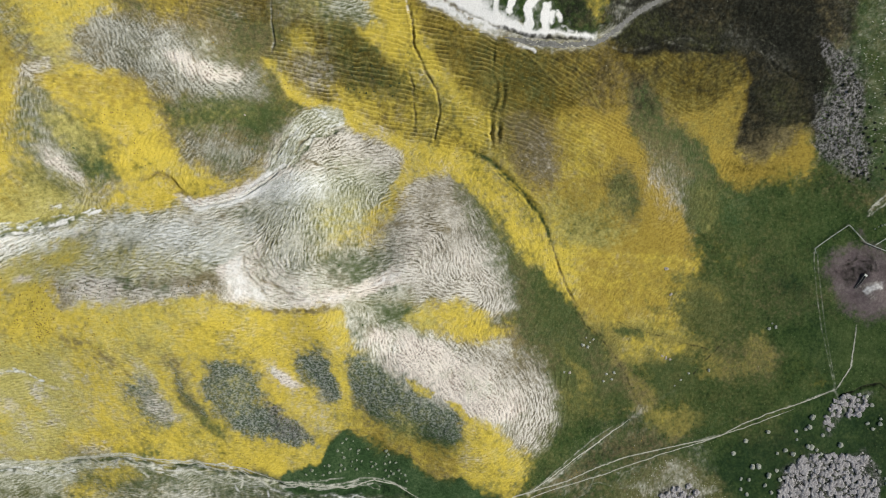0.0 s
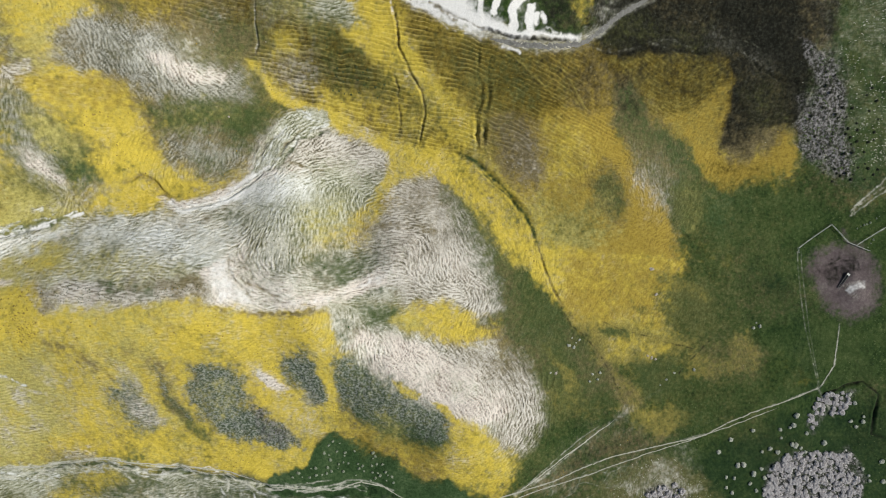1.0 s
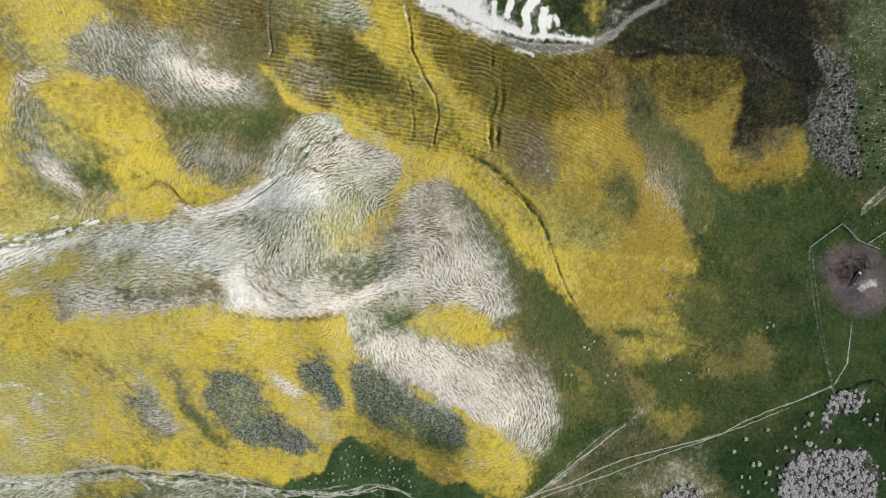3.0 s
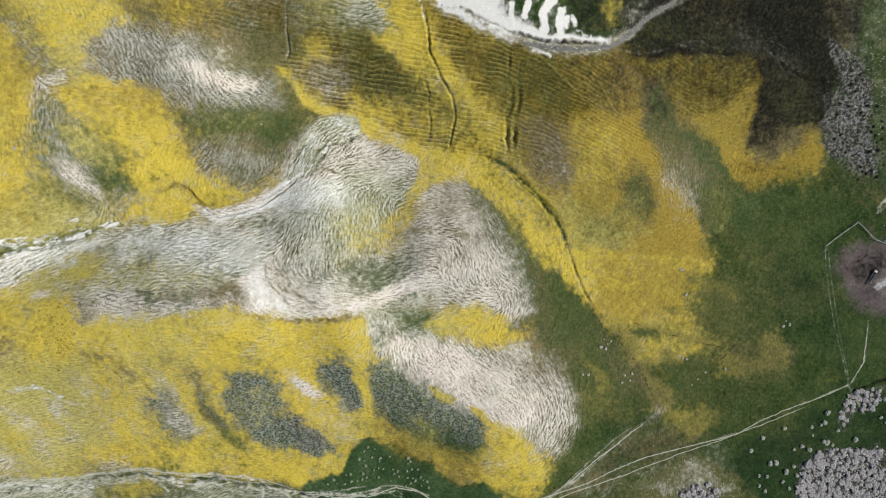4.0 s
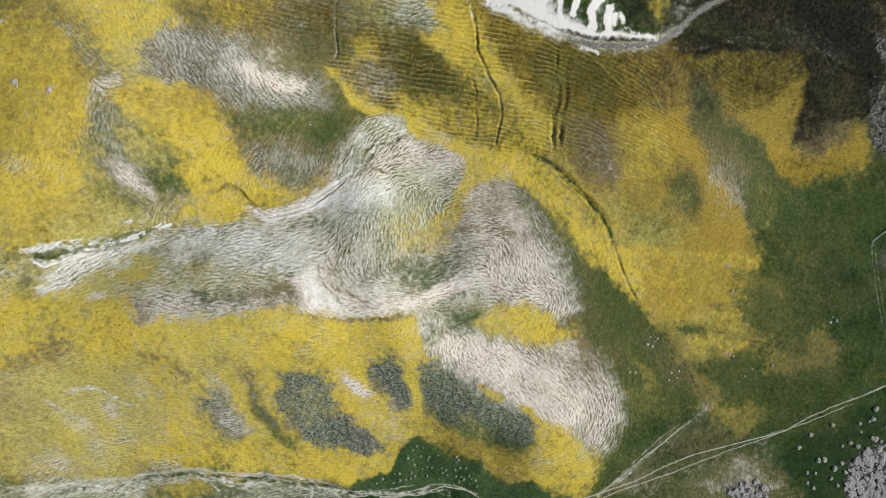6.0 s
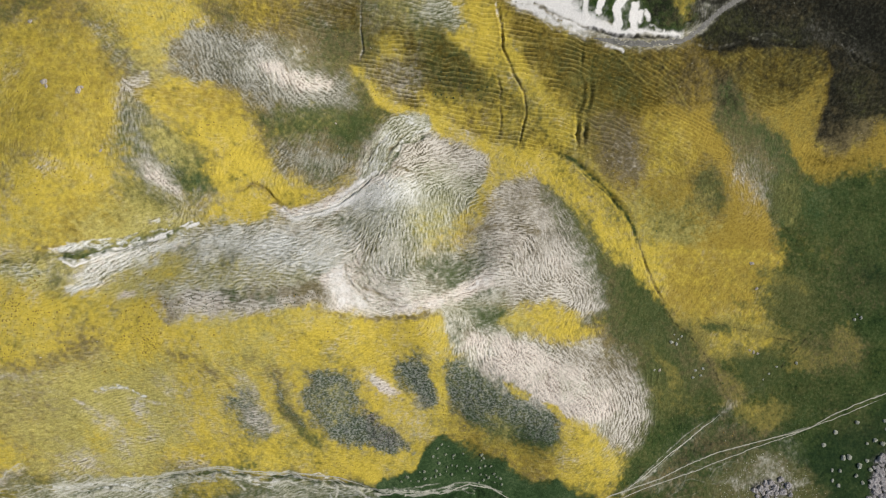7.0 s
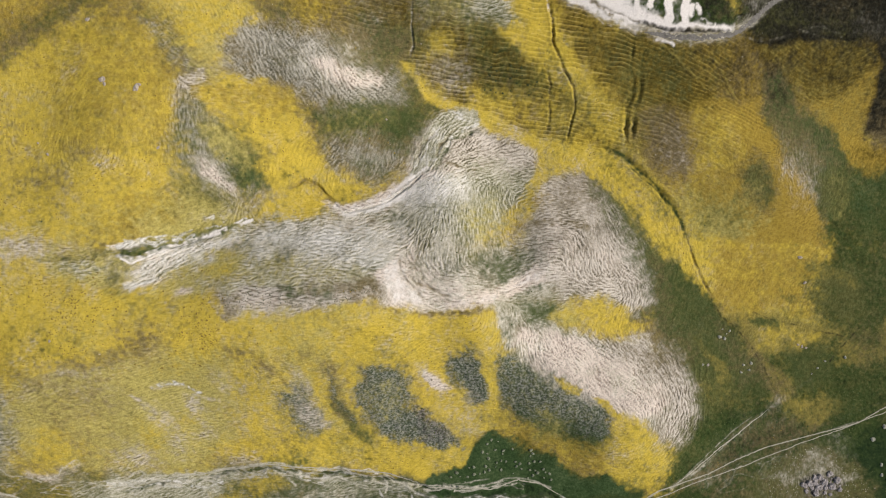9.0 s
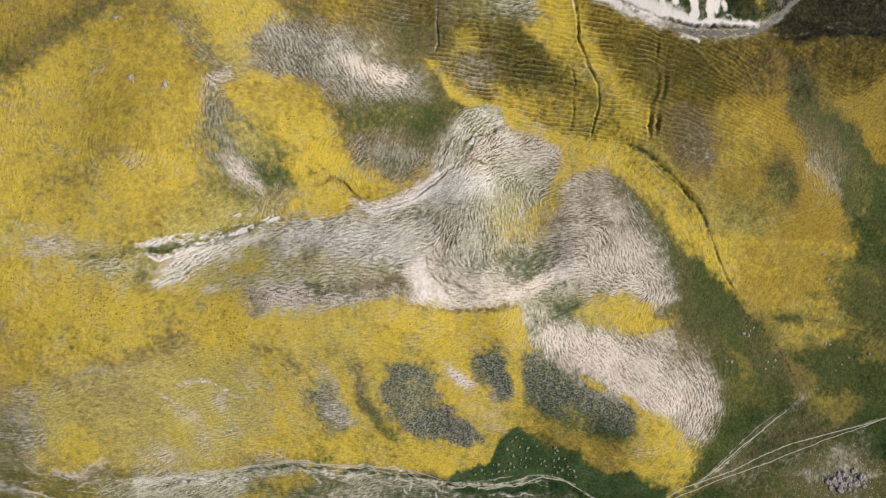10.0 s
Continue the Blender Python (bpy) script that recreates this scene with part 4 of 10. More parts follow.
band("CHALK", 0.9, 0.34, 0.4, 0.9, [(-50.1, -83.9), (-37.3, -84.6), (-24.4, -86.2), (-15.8, -81.8), (-6.7, -82.1), (0.5, -86), (6, -90.1)])
band("CHALK", 0.9, 0.34, 0.4, 0.9, [(-33.1, -88.3), (-22.2, -89), (-15.7, -85.6), (-9.3, -86.3)])
band("CHALK", 0.9, 0.34, 0.4, 0.9, [(-104.7, -72.2), (-98.1, -73.6), (-94.4, -78.1), (-87.5, -80.8)])
patch("MEADOW", 0.35, 4, 3, [(-84.9, -76.6), (-62.6, -79.2), (-45.9, -84.8), (-15.8, -82.8), (6, -87.7), (6.2, -99.4), (-64.2, -102), (-80, -84.8)])
patch("GOLD", 0.2, 9, 5, [(29.8, 77.2), (70.8, 79.5), (68.5, 61.5), (51.8, 58.6), (33.3, 58.2)])
patch("PINK", 0.25, 5, 3, [(-95.6, -43.8), (-88.3, -43.8), (-86.1, -54.4), (-89.9, -59), (-96.2, -56.6)])
patch("BROWN", 0.35, 7, 4, [(36.7, -27.8), (52.3, -34.4), (62.8, -45.4), (62.1, -60.7), (48.7, -68.8), (39.6, -65.6), (49.3, -55.6), (47.9, -42.8), (39, -34.2)])
patch("GRASS", 0.25, 7, 4, [(36.7, -26.8), (52.3, -33.3), (63.9, -45.4), (62.2, -63), (53.2, -66.9), (56.1, -51.7), (47.9, -38.6)])
patch("BROWN", 0.35, 7, 4, [(13.4, 33.7), (26.6, 20.1), (37.8, 5.5), (43.8, -12.6), (34.2, -17.1), (29.1, 2.1), (15.8, 20.8)])
patch("GRASS", 0.3, 7, 4, [(24.4, 19), (37.8, 5.5), (43.9, -13.7), (32, -17.1), (35.8, -4.1), (26.7, 10.5)])
patch("PINK", 0.55, 6, 4, [(-34.5, 45.9), (-24.9, 48.9), (-10.3, 45.1), (-5.8, 36.2), (-18.4, 34.5), (-32.1, 37.6)])
patch("BROWN", 0.15, 9, 5, [(34.4, -21.4), (55.8, -8.1), (74.7, -29.9), (82.1, -47.6), (75.7, -60.9), (64.6, -67.5), (61.7, -45.4), (47.7, -32.2)])
patch("STRAW", 0.1, 9, 5, [(38.8, -23.6), (56, -12.5), (74.9, -34.3), (75.5, -52.1), (61.6, -43.2)])
patch("GRASS", 0.35, 8, 6, [(123.8, -20), (144, -19.4), (160.5, -43.5), (129.1, -44.3), (115.4, -35.8)])
patch("GRASS", 0.25, 8, 6, [(105.9, -22.6), (144.1, -21.7), (155.9, -41.4), (117.8, -42.4)])
patch("GRASS", 0.3, 7, 6, [(100.1, 3.9), (124.9, 9), (125.9, -15.4), (110.5, -24.7), (96.6, -16.1)])
patch("MEADOW", 0.12, 9, 5, [(123.3, 72.6), (148.4, 75.7), (154.9, 60.9), (145.6, 57.6), (133.4, 50.9), (124.1, 52.7)])
braids("STRAW", 0.15, 0.3, [(116.1, 82.9), (127.5, 80.6), (141.8, 75.5), (152.5, 78)], 3, 4.0, 32)
patch("BROWN", 0.3, 8, 4, [(123, 59.9), (135.2, 54.1), (149.8, 58.7), (150.6, 54.6), (134.3, 44.5), (122.5, 47.3)])
patch("PINK", 0.3, 7, 4, [(13.2, -33.7), (30.3, -36), (43.4, -42.6), (39.1, -55.7), (24.1, -53.3), (11.3, -47.6)])
patch("FLOWER", 0.4, 4, 3, [(55.5, -27.9), (63.4, -30), (72.9, -43.2), (68.5, -45.4), (59.1, -34.4)])
patch("OLIVE", 0.28, 9, 5, [(-134.7, 2.8), (-72.3, 7.5), (-63.2, -2.5), (-131.6, -7)])
band("FLOWER", 0.5, 4, 4, 2, [(-8.1, 41.4), (15.3, 41.2), (30.6, 34.3), (44, 19.7), (53.2, 4.8)])
patch("PINK", 0.3, 7, 5, [(-154.1, 39.4), (-142, 37.6), (-139.3, 31.6), (-149.1, 31.5)])
patch("OLIVE", 0.2, 9, 6, [(-190.6, 49.4), (-176, 51.4), (-159.8, 42.3), (-167.3, 28.3), (-190.8, 26.6)])
patch("GOLD", 0.2, 9, 6, [(-190.2, 73.9), (-162, 69.1), (-160, 56.5), (-177.7, 46.1), (-190.6, 49.4)])
patch("GOLD", 0.2, 9, 6, [(-190.7, 31.9), (-163.6, 30), (-160.5, 21.2), (-191.2, 14.4)])
patch("FLOWER", 0.5, 8, 5, [(-160.3, 78.1), (-141.4, 80.3), (-130.3, 65.6), (-128.6, 49.4), (-130.9, 38.9), (-145.2, 43.7), (-160.1, 60.1)])
patch("FLOWER", 0.5, 8, 5, [(-192.5, -20.9), (-164.2, -19.4), (-144.2, -21.8), (-165.3, -30.3), (-180.5, -37.6), (-196.5, -41.5)])
# scrub that also paints shade on the spur's top and in the hollows
patch("SCRUB", 0.35, 7, 4, [(71.7, 80.9), (120.6, 82.6), (121.2, 75.4), (102.6, 71.6), (80, 74.8)])
patch("SCRUB", 0.65, 5, 3, [(75.9, 70.7), (80.9, 72.4), (87.5, 61.9), (93.7, 56.8), (83.5, 54.8)])
patch("SCRUB", 0.25, 6, 3, [(71.6, 37.3), (76.5, 41.5), (82.3, 30.3), (80.7, 20.7), (73.7, 26.9)])
patch("SCRUB", 0.15, 7, 3, [(34.6, 53.5), (48.4, 50.8), (53.5, 41), (49.8, 34.8), (42.2, 37.7)])
patch("FLOWER", 0.35, 7, 4, [(10.3, 66.8), (26.9, 59.9), (30.1, 43.6), (13, 45.3)])
band("PINK", 0.3, 2, 3, 2, [(-174.4, -39.8), (-162.4, -32.4), (-138.8, -27.7), (-133.3, -26)])
band("BROWN", 0.35, 1.6, 2.5, 2, [(-164.1, -32.3), (-150.4, -29.1), (-138.4, -26.2)])
patch("STRAW", 0.3, 6, 5, [(-192.5, -41.5), (-184.6, -39.5), (-186.9, -56.5), (-198.6, -67.7), (-206.9, -67.9)])
patch("OLIVE", 0.35, 8, 4, [(24.4, 67.2), (46.6, 71.7), (57.8, 62.7), (49.8, 34.8), (32.4, 41.6)])
patch("BROWN", 0.3, 6, 3, [(34.9, 51.6), (47.5, 48.8), (52.5, 39.9), (48.8, 34.8), (42.2, 37.7)])
braids("STRAW", 0.5, 0.3, [(89.7, -78.5), (103.1, -74.9), (114.5, -80.3), (108, -87.1)], 5, 6.0, 41)
band("ASH", 0.6, 0.5, 0.6, 1.0, [(-132.5, -36.8), (-128.7, -37.9), (-125.2, -40.1)])
patch("PINK", 0.35, 5, 4, [(-130.3, -41.8), (-124.5, -43), (-126, -49.7), (-131.2, -49.6)])
patch("ASH", 0.9, 2, 1.5, [(-60.7, -2.8), (-57.2, 3.7), (-55, -1.4), (-50.4, -6), (-40.6, -10.6), (-51.4, -13.6), (-57.8, -11.1)])
band("ASH", 0.9, 2.0, 2, 1.5, [(-38.7, -11.9), (-22.8, -9.7), (-12.1, -2.9), (-3.5, 1.8)])
band("CHALK", 0.3, 1.0, 1.2, 1, [(-36.8, -11.7), (-22.8, -9.5), (-12.1, -2.9), (-3.5, 1.8)])
band("ASH", 0.8, 1.8, 1.5, 1, [(-74.9, 20.6), (-65, 23), (-54, 28.3), (-40.7, 33.5)])
band("CHALK", 0.4, 0.8, 0.8, 0.8, [(-74.9, 20.6), (-64.9, 22.6), (-53.9, 27.5), (-44.3, 31.8)])
band("FLOWER", 0.6, 2.5, 2.5, 2, [(-74.8, -37.1), (-73.1, -46.3), (-69.2, -56.9), (-65.1, -64)])
band("SOD", 0.3, 2.0, 2.5, 2, [(-80, -43.9), (-77.1, -52.1), (-71.8, -61.6)])
band("BROWN", 0.45, 1.6, 2, 2, [(-82.5, -32.7), (-80.4, -41.6), (-76.3, -53.3)])
band("FLOWER", 0.5, 3, 3, 3, [(-106.1, -37.1), (-103.2, -50.8), (-101.5, -64.7)])
band("FLOWER", 0.5, 3, 3, 3, [(-86, -32.7), (-83.3, -46.2), (-80.8, -62.7)])
band("PINK", 0.4, 2, 2.5, 2, [(-93.1, -32.7), (-89.2, -43.8), (-85.4, -55.6)])
band("PINK", 0.3, 2, 2.5, 2, [(-116.1, -35), (-114.6, -46.2), (-113.2, -60.2)])
patch("PHACELIA", 0.4, 4, 3, [(-98.3, -43.8), (-91.3, -41.5), (-85.4, -50.9), (-89, -59), (-97, -56.6)])
band("PINK", 0.5, 2.2, 2, 2, [(-114.2, -10), (-107.8, -10.5), (-95.5, -9.2), (-83.1, -9.6), (-69.4, -8.9)])
band("BROWN", 0.3, 1.3, 1.5, 2, [(-95.9, -6.3), (-83.3, -6.7), (-74.7, -6.3), (-59.6, -5.2)])
patch("OLIVE", 0.35, 7, 4, [(-51.2, 81.2), (-21.2, 86.7), (-5.8, 71.5), (6.5, 51.1), (-22.9, 54.1), (-42.6, 65.6)])
patch("GRASS", 0.3, 8, 4, [(-27.1, 82.9), (-17.4, 81.5), (-1.8, 66.4), (-10.2, 61), (-22.2, 66.1)])
patch("GRASS", 0.25, 8, 4, [(-113, 74.3), (-99.1, 80.4), (-82.4, 67.8), (-89.4, 61.8), (-109.2, 65.3)])
patch("BROWN", 0.4, 8, 5, [(-78.5, 93.8), (-50.2, 93.2), (-50.9, 74.3), (-64.6, 71.8), (-76.5, 80.5)])
patch("GRASS", 0.25, 9, 5, [(-67.8, 89.2), (-50.6, 88.1), (-51, 72.5), (-64.6, 71.8)])
patch("GRASS", 0.3, 8, 5, [(-82.6, 57.7), (-57.7, 62.2), (-44.6, 57.5), (-51.4, 43.4), (-64.3, 46.4), (-81.7, 45.9)])
patch("SCRUB", 0.4, 7, 3, [(122.3, 62.9), (133.8, 55.1), (144.6, 62.7), (148.8, 58.7), (140.5, 48), (127.3, 45.4)])
patch("BROWN", 0.35, 8, 5, [(158.7, 117.7), (186.1, 118.4), (196.7, 37.6), (179.4, 36), (169.3, 64.4)])
patch("SCRUB", 0.3, 8, 5, [(146.8, 103.5), (160, 104.4), (169.5, 68.5), (178.5, 43.6), (188, 37.3), (170.6, 35.8), (175.1, 52.1), (162.9, 82.4), (155.9, 86.2)])
patch("BROWN", 0.25, 7, 4, [(153.1, 45.1), (170.3, 39), (183.6, 37.2), (179.9, 30.5), (157.6, 34.3)])
patch("SCRUB", 0.6, 5, 4, [(143, 99.4), (151.8, 99.9), (156.8, 82.2), (155.4, 72), (150.6, 73.9)])
patch("SCRUB", 0.35, 8, 5, [(151.9, 117.2), (190.3, 118.5), (196.4, 65.2), (179.9, 60.6), (166.4, 80.5), (157.3, 92.2)])
patch("OLIVE", 0.3, 7, 5, [(-151.6, -62.7), (-108.1, -63.6), (-97.3, -68.3), (-114.2, -73.2), (-155.6, -74.1)])
braids("ASH", 0.35, 0.25, [(162.5, 113.2), (167.8, 92.6), (174.1, 72.6), (179.4, 52.2)], 6, 9.0, 51)
braids("BROWN", 0.35, 0.3, [(-104.5, -32.7), (-99.9, -46.1), (-92.4, -62.6)], 3, 7.0, 52)
braids("STRAW", 0.35, 0.3, [(-131.9, -44), (-113.8, -43.9), (-94.4, -46.1)], 4, 6.0, 53)
braids("BROWN", 0.35, 0.3, [(-173.4, -28.3), (-159.5, -45), (-140.6, -56)], 4, 7.0, 54)
braids("STRAW", 0.35, 0.3, [(-181.1, -39.6), (-164, -38.3), (-137.1, -40.5)], 4, 6.0, 55)
patch("OLIVE", 0.3, 7, 4, [(71.1, -25.5), (83.6, -27.5), (95.5, -45.1), (98.1, -56.2), (86.8, -54.1), (77.3, -38.7)])
patch("OLIVE", 0.2, 8, 5, [(-109.4, -17.1), (-69.6, -16.4), (-55.6, -24.5), (-72.8, -32.7), (-111.9, -28.6)])
patch("PINK", 0.4, 6, 4, [(-48, 48.9), (-29, 53.7), (-8.2, 44.5), (-6.8, 35), (-24.5, 37.3), (-39.3, 36.8)])
patch("GRASS", 0.2, 6, 4, [(-38.4, 47.6), (-26.9, 49.8), (-26.8, 45.6), (-37.1, 43.5)])
patch("BROWN", 0.25, 9, 5, [(-82.6, 57.7), (-57.7, 62.2), (-44.6, 57.5), (-51.4, 43.4), (-64.3, 45.4), (-81.8, 45)])
patch("BROWN", 0.2, 8, 5, [(-110.1, 74.9), (-81.4, 79.8), (-71.2, 73.5), (-80.7, 66.2), (-106.3, 65.8)])
band("TRACK", 0.4, 0.2, 0.3, 0.4, [(47.3, -84.6), (56, -78), (64.7, -70.6), (75.8, -62.7), (84.6, -56.8)])
band("TRACK", 0.3, 0.2, 0.3, 0.4, [(49.6, -85.6), (59.4, -77.4), (69.2, -69.8), (82.4, -59.1)])
patch("STRAW", 0.35, 3, 3, [(63.2, -23.8), (69.9, -23.8), (70.6, -28.8), (63.9, -29.6)])
patch("STRAW", 0.3, 3, 3, [(72.7, -37.7), (79, -37.6), (79.7, -43.6), (73.4, -43.7)])

# ---- fields one by one ----
# north-western meadow
patch("BROWN", 0.55, 5.4, 3, [(-136.3, 77.9), (-129.5, 79.5), (-123.9, 71.4), (-119.6, 66.1), (-120.9, 63.2), (-126.4, 66.4), (-132.2, 69.7)])
patch("SOD", 0.4, 5.4, 3, [(-135.4, 77), (-130.2, 78.5), (-126.3, 72.1), (-128.3, 70), (-132.4, 71.5)])
patch("PINK", 0.55, 2.7, 2, [(-120.3, 65.1), (-117.4, 65.5), (-117.2, 61.8), (-122.2, 57.6), (-125.2, 59.1)])
patch("FLOWER", 0.6, 6.8, 4, [(-144.1, 75.5), (-136.9, 76), (-131.1, 66.9), (-126.7, 58.1), (-127.8, 42.3), (-135.3, 24.8), (-144.5, 21)])
patch("TAWNY", 0.45, 8.1, 5, [(-148.6, 88.4), (-131.4, 90), (-125.2, 60), (-127.4, 38.9), (-137.2, 15.9), (-148.8, 12.1)])
patch("FLOWER", 0.6, 6.8, 4, [(-129.7, 88.3), (-106, 91.3), (-105.8, 82.8), (-114.7, 75.6), (-121.8, 72.6), (-128.7, 78.7)])
patch("OLIVE", 0.35, 6.8, 4, [(-127.9, 72.9), (-113.8, 74.8), (-110.8, 65.5), (-115.7, 61.1), (-119.8, 68)])
patch("MOSS", 0.5, 4.1, 3, [(-125.9, 55.5), (-117.2, 57.3), (-112.4, 38.3), (-112.4, 23.5), (-121.1, 32), (-127.5, 44.1)])
patch("FLINT", 0.5, 4.1, 3, [(-125.9, 55.5), (-119.3, 57.9), (-117.5, 49.3), (-118.5, 43.1), (-112.4, 38.3), (-109.7, 29.4), (-112.4, 23.5), (-116.4, 25.5), (-121.1, 32), (-126.6, 35.2), (-127.5, 44.1)])
patch("SOD", 0.45, 4.1, 3, [(-126.8, 48.5), (-121.1, 48.1), (-121, 39.4), (-125.1, 33.9), (-127.6, 36.3)])
patch("MOSS", 0.45, 5.4, 3, [(-118.1, 51), (-106.6, 48.7), (-102.2, 42.7), (-110.7, 41.1), (-117.2, 42.3)])
patch("OLIVE", 0.35, 4.1, 3, [(-118.1, 51), (-111.7, 49.1), (-110.6, 43.8), (-114.5, 39.9), (-117.8, 43.2)])
patch("ASH", 0.75, 2.7, 2.5, [(-121.1, 37.6), (-117, 36.2), (-112.8, 33.8), (-110.1, 30.3), (-110.8, 27.6), (-114.8, 29.6), (-119.5, 32.8)])
patch("SOD", 0.5, 5.4, 3, [(-112.8, 43.6), (-105.5, 40.6), (-99.7, 29.9), (-104.8, 25.9), (-111.9, 34.7)])
patch("CLOVER", 0.5, 4.7, 3, [(-112.1, 42.2), (-105.6, 38.8), (-102.3, 35.7), (-100.2, 29.9), (-104.8, 26.9), (-109.5, 31.6), (-112.3, 36.1)])
patch("GOLD", 0.2, 6.8, 4, [(-143.5, 26.1), (-127.5, 28.6), (-113.7, 18.2), (-124.3, 12.5), (-146.1, 10.4)])
patch("OLIVE", 0.6, 5.4, 4, [(-127.1, 30.3), (-120.4, 27.2), (-114.2, 22), (-113.7, 17.3), (-124.1, 16.2), (-130.5, 21.5)])
patch("SOD", 0.35, 5.4, 3, [(-123.3, 27.9), (-118.5, 25.5), (-112.6, 21.1), (-115.4, 18.2), (-121.3, 22.7)])
patch("PINK", 0.35, 5.4, 3, [(-107.2, 26.8), (-99.8, 28.9), (-98.1, 26.2), (-105, 21.2), (-111.9, 18.3), (-112.5, 22)])
patch("FLOWER", 1, 3.4, 3, [(-116.4, 59.2), (-111.5, 63.9), (-96.5, 60.5), (-89.2, 51.8), (-84.9, 45.6), (-81.9, 36.3), (-80.1, 29.6), (-67.4, 27.9), (-72.5, 22.4), (-79.8, 24.2), (-85.6, 30), (-89.5, 31.2), (-95, 28.2), (-99.7, 30.8), (-100, 40.1), (-106.8, 44.2), (-113.1, 49.8), (-117.3, 53.8)])
patch("FLOWER", 1, 1.5, 2, [(-105.2, 16.8), (-96.4, 25.8), (-89.1, 30.3), (-85.5, 27.5), (-80.3, 21.6), (-85, 17.6), (-97.7, 16.5)])
patch("SOD", 0.25, 6.8, 4, [(-110.2, 50.1), (-105.1, 48.9), (-103.7, 44.4), (-110.6, 43.8)])
# grey hillock in the north-west
patch("BROWN", 0.4, 2.7, 2, [(-112.5, 73.4), (-106.9, 80.4), (-97.3, 82.6), (-86.3, 79.6), (-72.3, 72.5), (-73.9, 57.6), (-87.7, 60.3), (-105.5, 64)])
patch("FLINT", 0.85, 2.7, 2, [(-112.5, 73.4), (-106.9, 80.4), (-97.3, 82.6), (-86.3, 79.6), (-77.7, 75.4), (-72.3, 72.5), (-58.3, 71), (-55.3, 65.6), (-60.2, 59), (-73.9, 57.6), (-87.7, 60.3), (-98.2, 63.5), (-105.5, 64), (-110.4, 68.2)])
patch("BROWN", 0.5, 4.1, 2, [(-111.7, 72.7), (-107.7, 74.7), (-102.9, 67.5), (-104.7, 64.4), (-108.7, 66.8)])
patch("FLINT", 0.3, 4.1, 2, [(-104.1, 79.7), (-91.8, 80.9), (-79, 74.8), (-78.9, 69.9), (-91.2, 70.1), (-100.3, 73.6)])
patch("STRAW", 0.6, 4.1, 2, [(-98.8, 77.6), (-84.4, 77.3), (-75.6, 71.4), (-78.8, 64.2), (-89.3, 65.4), (-96.6, 69.9)])
patch("ASH", 1, 2.4, 2, [(-85, 71.7), (-78.9, 71.5), (-72.2, 70.5), (-61.1, 69.4), (-61.1, 65.6), (-70.5, 63.4), (-76.8, 64.4), (-82.2, 66.7)])
patch("FLINT", 0.6, 5.4, 3, [(-91.2, 63.5), (-73.8, 62.5), (-58.4, 65.2), (-56.6, 60.4), (-68.8, 56.9), (-80.8, 56.7)])
patch("BROWN", 0.5, 5.4, 3, [(-96.5, 63.3), (-85.9, 60), (-75.6, 57.1), (-82.8, 53.9), (-91.5, 56.2)])
# green basin below it
patch("SOD", 0.55, 5.4, 3, [(-84.6, 53.8), (-73.9, 57.3), (-54.8, 59.6), (-43.3, 58.5), (-47.1, 53.1), (-50.8, 47.6), (-62, 47.9), (-76.2, 46.9), (-82.3, 49)])
patch("SOD", 0.45, 5.4, 3, [(-82.9, 52.9), (-72.3, 55.6), (-54.7, 56.6), (-46.2, 55.2), (-49.8, 48.7), (-62, 48.9), (-76.2, 47.8), (-80.5, 49.4)])
patch("MOSS", 0.6, 4.1, 3, [(-80.1, 78.7), (-72.4, 78.8), (-58.3, 72), (-51, 65.9), (-43.3, 58.5), (-49.1, 58.1), (-56.6, 64.4), (-67.2, 71.8)])
patch("BROWN", 0.6, 4.1, 3, [(-80.8, 45.4), (-67.4, 47.3), (-52.6, 45.9), (-52.7, 37.2), (-60.8, 30), (-71.2, 29.8), (-79, 34.1)])
patch("FLINT", 0.6, 5.4, 3, [(-80, 43.5), (-71, 45.9), (-54.4, 42.3), (-56.2, 35.1), (-65.6, 30.9), (-78.6, 35.5)])
patch("SOD", 0.5, 5.4, 3, [(-71.2, 39.6), (-63.9, 38.9), (-61.9, 33), (-68.5, 31.8)])
patch("SOD", 0.5, 4.1, 3, [(-60.2, 47), (-50.7, 46.6), (-51.4, 39.3), (-57.3, 40.2)])
# northern rim
patch("BROWN", 0.7, 4.1, 3, [(-104.6, 91.4), (-93.8, 92.3), (-91, 83.3), (-99.1, 82.5), (-102.6, 87)])
patch("SOD", 0.3, 5.4, 3, [(-104.6, 91.4), (-93.8, 92.3), (-91.9, 82.9), (-100, 83.4)])
patch("GOLD", 0.5, 5.4, 3, [(-92.1, 92.5), (-60.8, 94.3), (-61.2, 89.1), (-74.2, 82.5), (-88.3, 83.1)])
patch("FLOWER", 0.35, 5.4, 3, [(-90.3, 90.7), (-72.2, 93), (-74.2, 86.3), (-86.5, 84.2)])
patch("BROWN", 0.7, 5.4, 3, [(-72.4, 85.6), (-52.7, 84.8), (-52.9, 74.2), (-61.9, 72.9), (-68.9, 78.3)])
patch("SOD", 0.45, 5.4, 3, [(-70.5, 90.4), (-52.2, 83.9), (-53.5, 74.2), (-65.5, 75)])
patch("GOLD", 0.6, 4.1, 2, [(-60.9, 93.4), (-52.1, 93.3), (-52.7, 84.8), (-60.4, 85.6)])
patch("SOD", 0.5, 5.4, 3, [(-50.1, 94.2), (-33.6, 94), (-31.9, 85.2), (-41.7, 85.4), (-49.5, 88.1)])
patch("OLIVE", 0.4, 5.4, 3, [(-49.1, 94.1), (-29.8, 94.1), (-30.1, 81.8), (-41.8, 83.7)])
